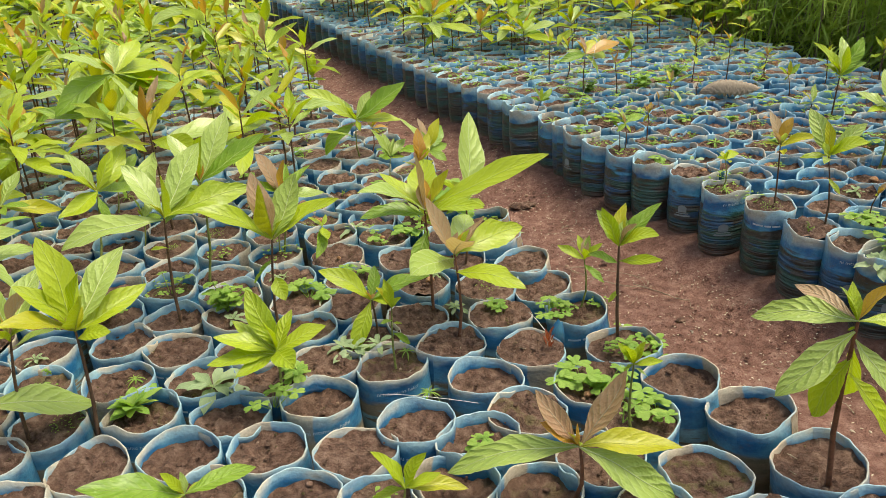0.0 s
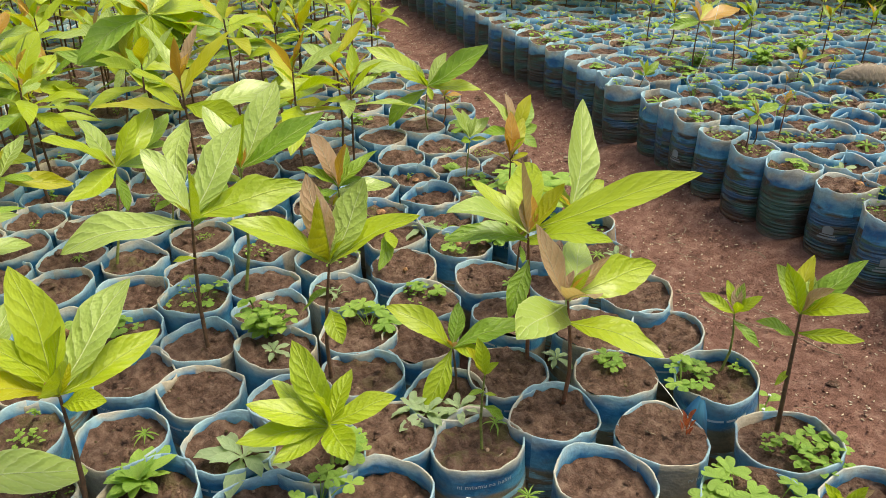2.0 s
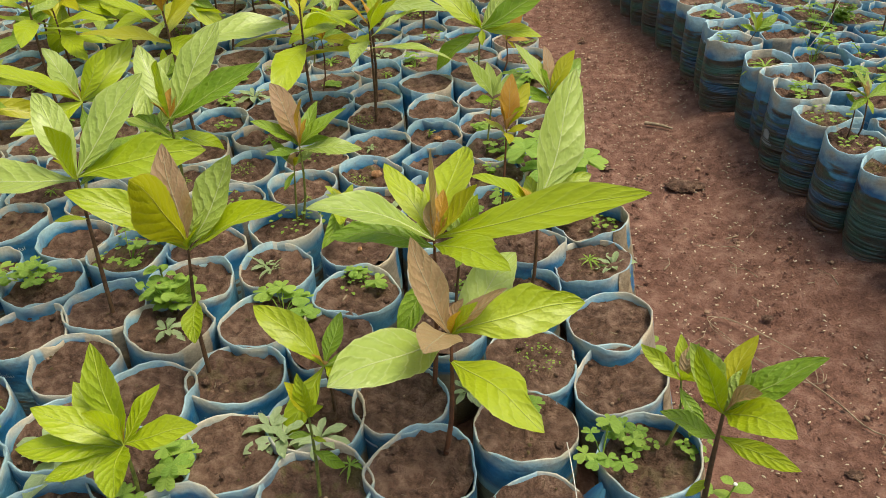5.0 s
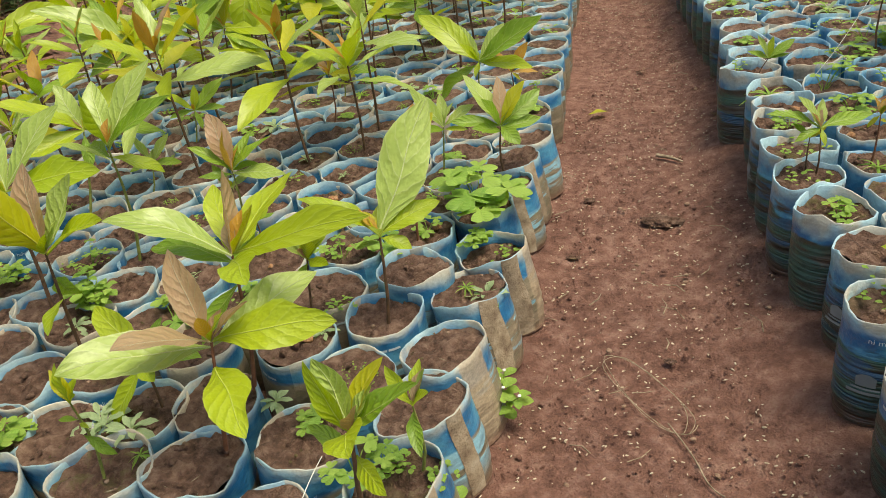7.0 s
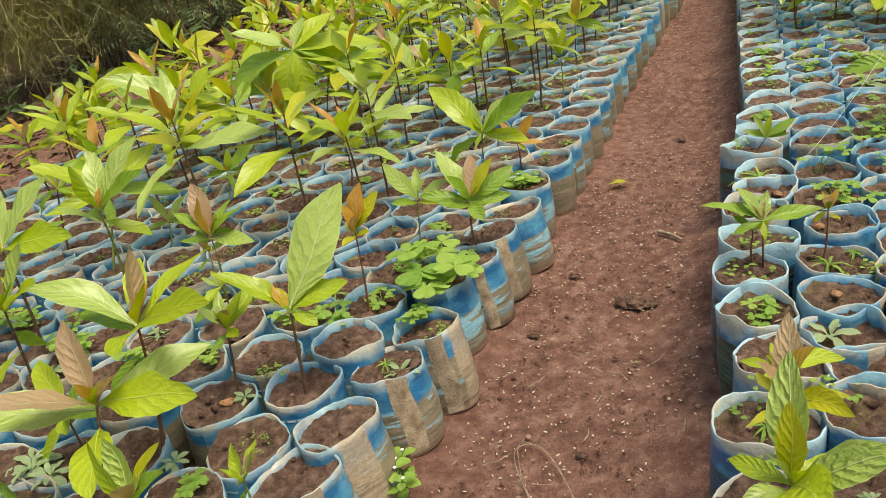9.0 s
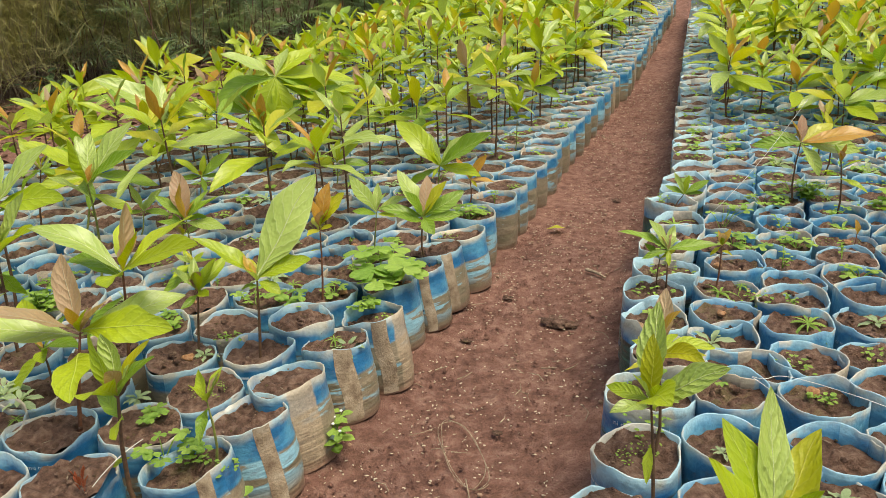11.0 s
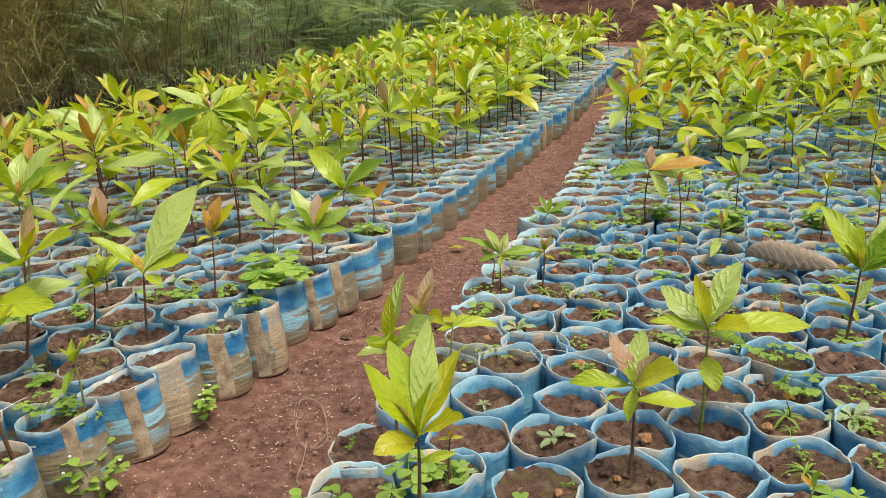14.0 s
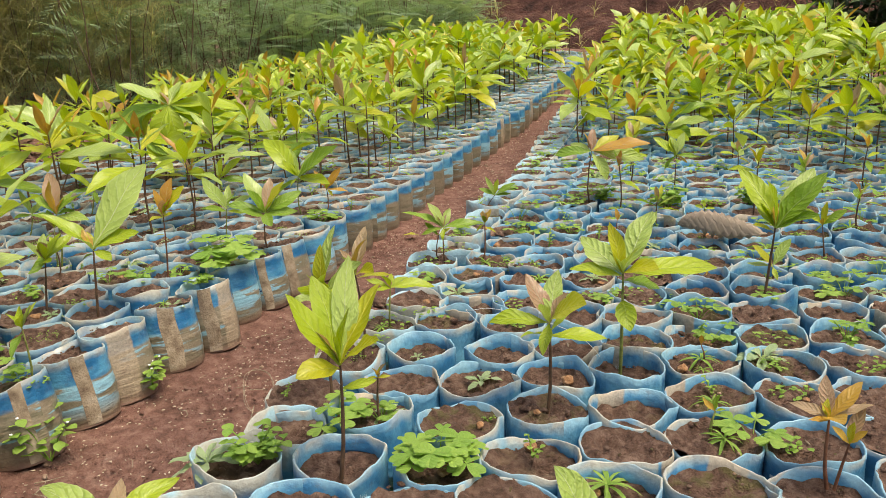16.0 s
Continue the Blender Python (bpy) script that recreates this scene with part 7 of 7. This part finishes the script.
scrub("feathery_scrub", FROND, clumped(420, 1.3, 5.3, (-0.05, 1.0), 0.16, (0.5, 1.5)), "grey-green feathery-leaved scrub behind the left bed", "scrub", PLUME, 0.26, (-0.6, 0.8), 17, 0.004, STEM)
scrub("bracken", FROND, clumped(80, 3.0, 5.2, (-0.35, 0.1), 0.10, (0.35, 0.8)), "pale arching bracken fronds beside the left bed", "bracken", FROND_SHAPE, 0.40, (-0.1, 0.7), 8, 0.003, STEM)
back = [(hedge_x(y) - 1.2 - g.uniform(0, 2.5), y, 0, g.uniform(1.6, 3.2)) for y in [g.uniform(-4, 6.8) for _ in range(260)]]
scrub("tall_scrub", FROND_DARK, back, "dark tall feathery bushes behind the scrub", "scrub", SPRAY, 0.24, (-0.5, 0.7), 40, 0.007, STEM)
edge = [(hedge_x(y) + g.uniform(0.0, 0.25), y, 0, g.uniform(0.05, 0.16)) for y in [g.uniform(-1.5, 4.5) for _ in range(120)]]
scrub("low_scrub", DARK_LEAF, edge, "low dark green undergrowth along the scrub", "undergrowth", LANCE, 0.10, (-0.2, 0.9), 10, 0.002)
right = [(right_edge(y) + 1.24 + g.triangular(0, 1.2, 0.1), y, 0, g.uniform(0.35, 0.9)) for y in [g.uniform(0.3, 1.9) for _ in range(260)]]
scrub("needle_shrubs", NEEDLE, right, "soft bright green needle-leaved shrubs behind the right bed", "shrubs", THIN, 0.15, (-1.0, 1.0), 95, 0.004)
# Low dark leaves added to stand in for the shade under these shrubs.
foot = [(right_edge(y) + 1.20 + g.uniform(0, 0.30), y, 0, g.uniform(0.05, 0.14)) for y in [g.uniform(-0.2, 1.9) for _ in range(100)]]
scrub("low_scrub", DARK_LEAF, foot, "low dark green leaves added as shade under the shrubs beside the right bed", "undergrowth", LANCE, 0.09, (-0.2, 0.9), 9, 0.002)
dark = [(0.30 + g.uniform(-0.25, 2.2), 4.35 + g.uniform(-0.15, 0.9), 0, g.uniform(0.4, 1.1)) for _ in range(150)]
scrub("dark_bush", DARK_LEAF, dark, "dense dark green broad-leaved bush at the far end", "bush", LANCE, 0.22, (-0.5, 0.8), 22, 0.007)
tufts = [(g.uniform(-3.8, 0.5), g.uniform(4.9, 6.4), 0.0, g.uniform(0.06, 0.26)) for _ in range(70)]
tufts = [(x, y, 0.1 + 1.6 * (max(y - 5.0 + 0.10 * x, 0) / 2.0) ** 1.2, h) for x, y, z, h in tufts]
scrub("bank_grass", STRAW, tufts, "dry grass tufts on the earth bank", "dry grass", THIN, 0.16, (0.2, 1.4), 12, 0.002, None, True)


def leaf_litter():
    """Fallen brown leaves at the foot of the scrub."""
    heap = Heap()
    g = random.Random(52)
    flake = leaf_arrays(0.4, 0.3, 0.3, 0.02, 4, 3)
    for _ in range(4200):
        y = g.uniform(-1.4, 4.6)
        x = hedge_x(y) + g.triangular(-0.3, 1.45, 0.1)
        a, d = g.uniform(0, 6.28), g.uniform(0.025, 0.07)
        z = climb(y) + g.uniform(0.004, 0.02)
        m = np.array(blade_pose((x, y, z), (x + math.cos(a) * d, y + math.sin(a) * d, z + g.uniform(-0.004, 0.02)), g.uniform(-40, 40)))
        heap.add(flake[0] @ m[:3, :3].T + m[:3, 3], flake[1], flake[2])
    tagged(part("leaf_litter", heap.mesh("leaf_litter"), STEM), "fallen dark brown leaves at the foot of the scrub", "leaf litter", kind="stuff")


leaf_litter()
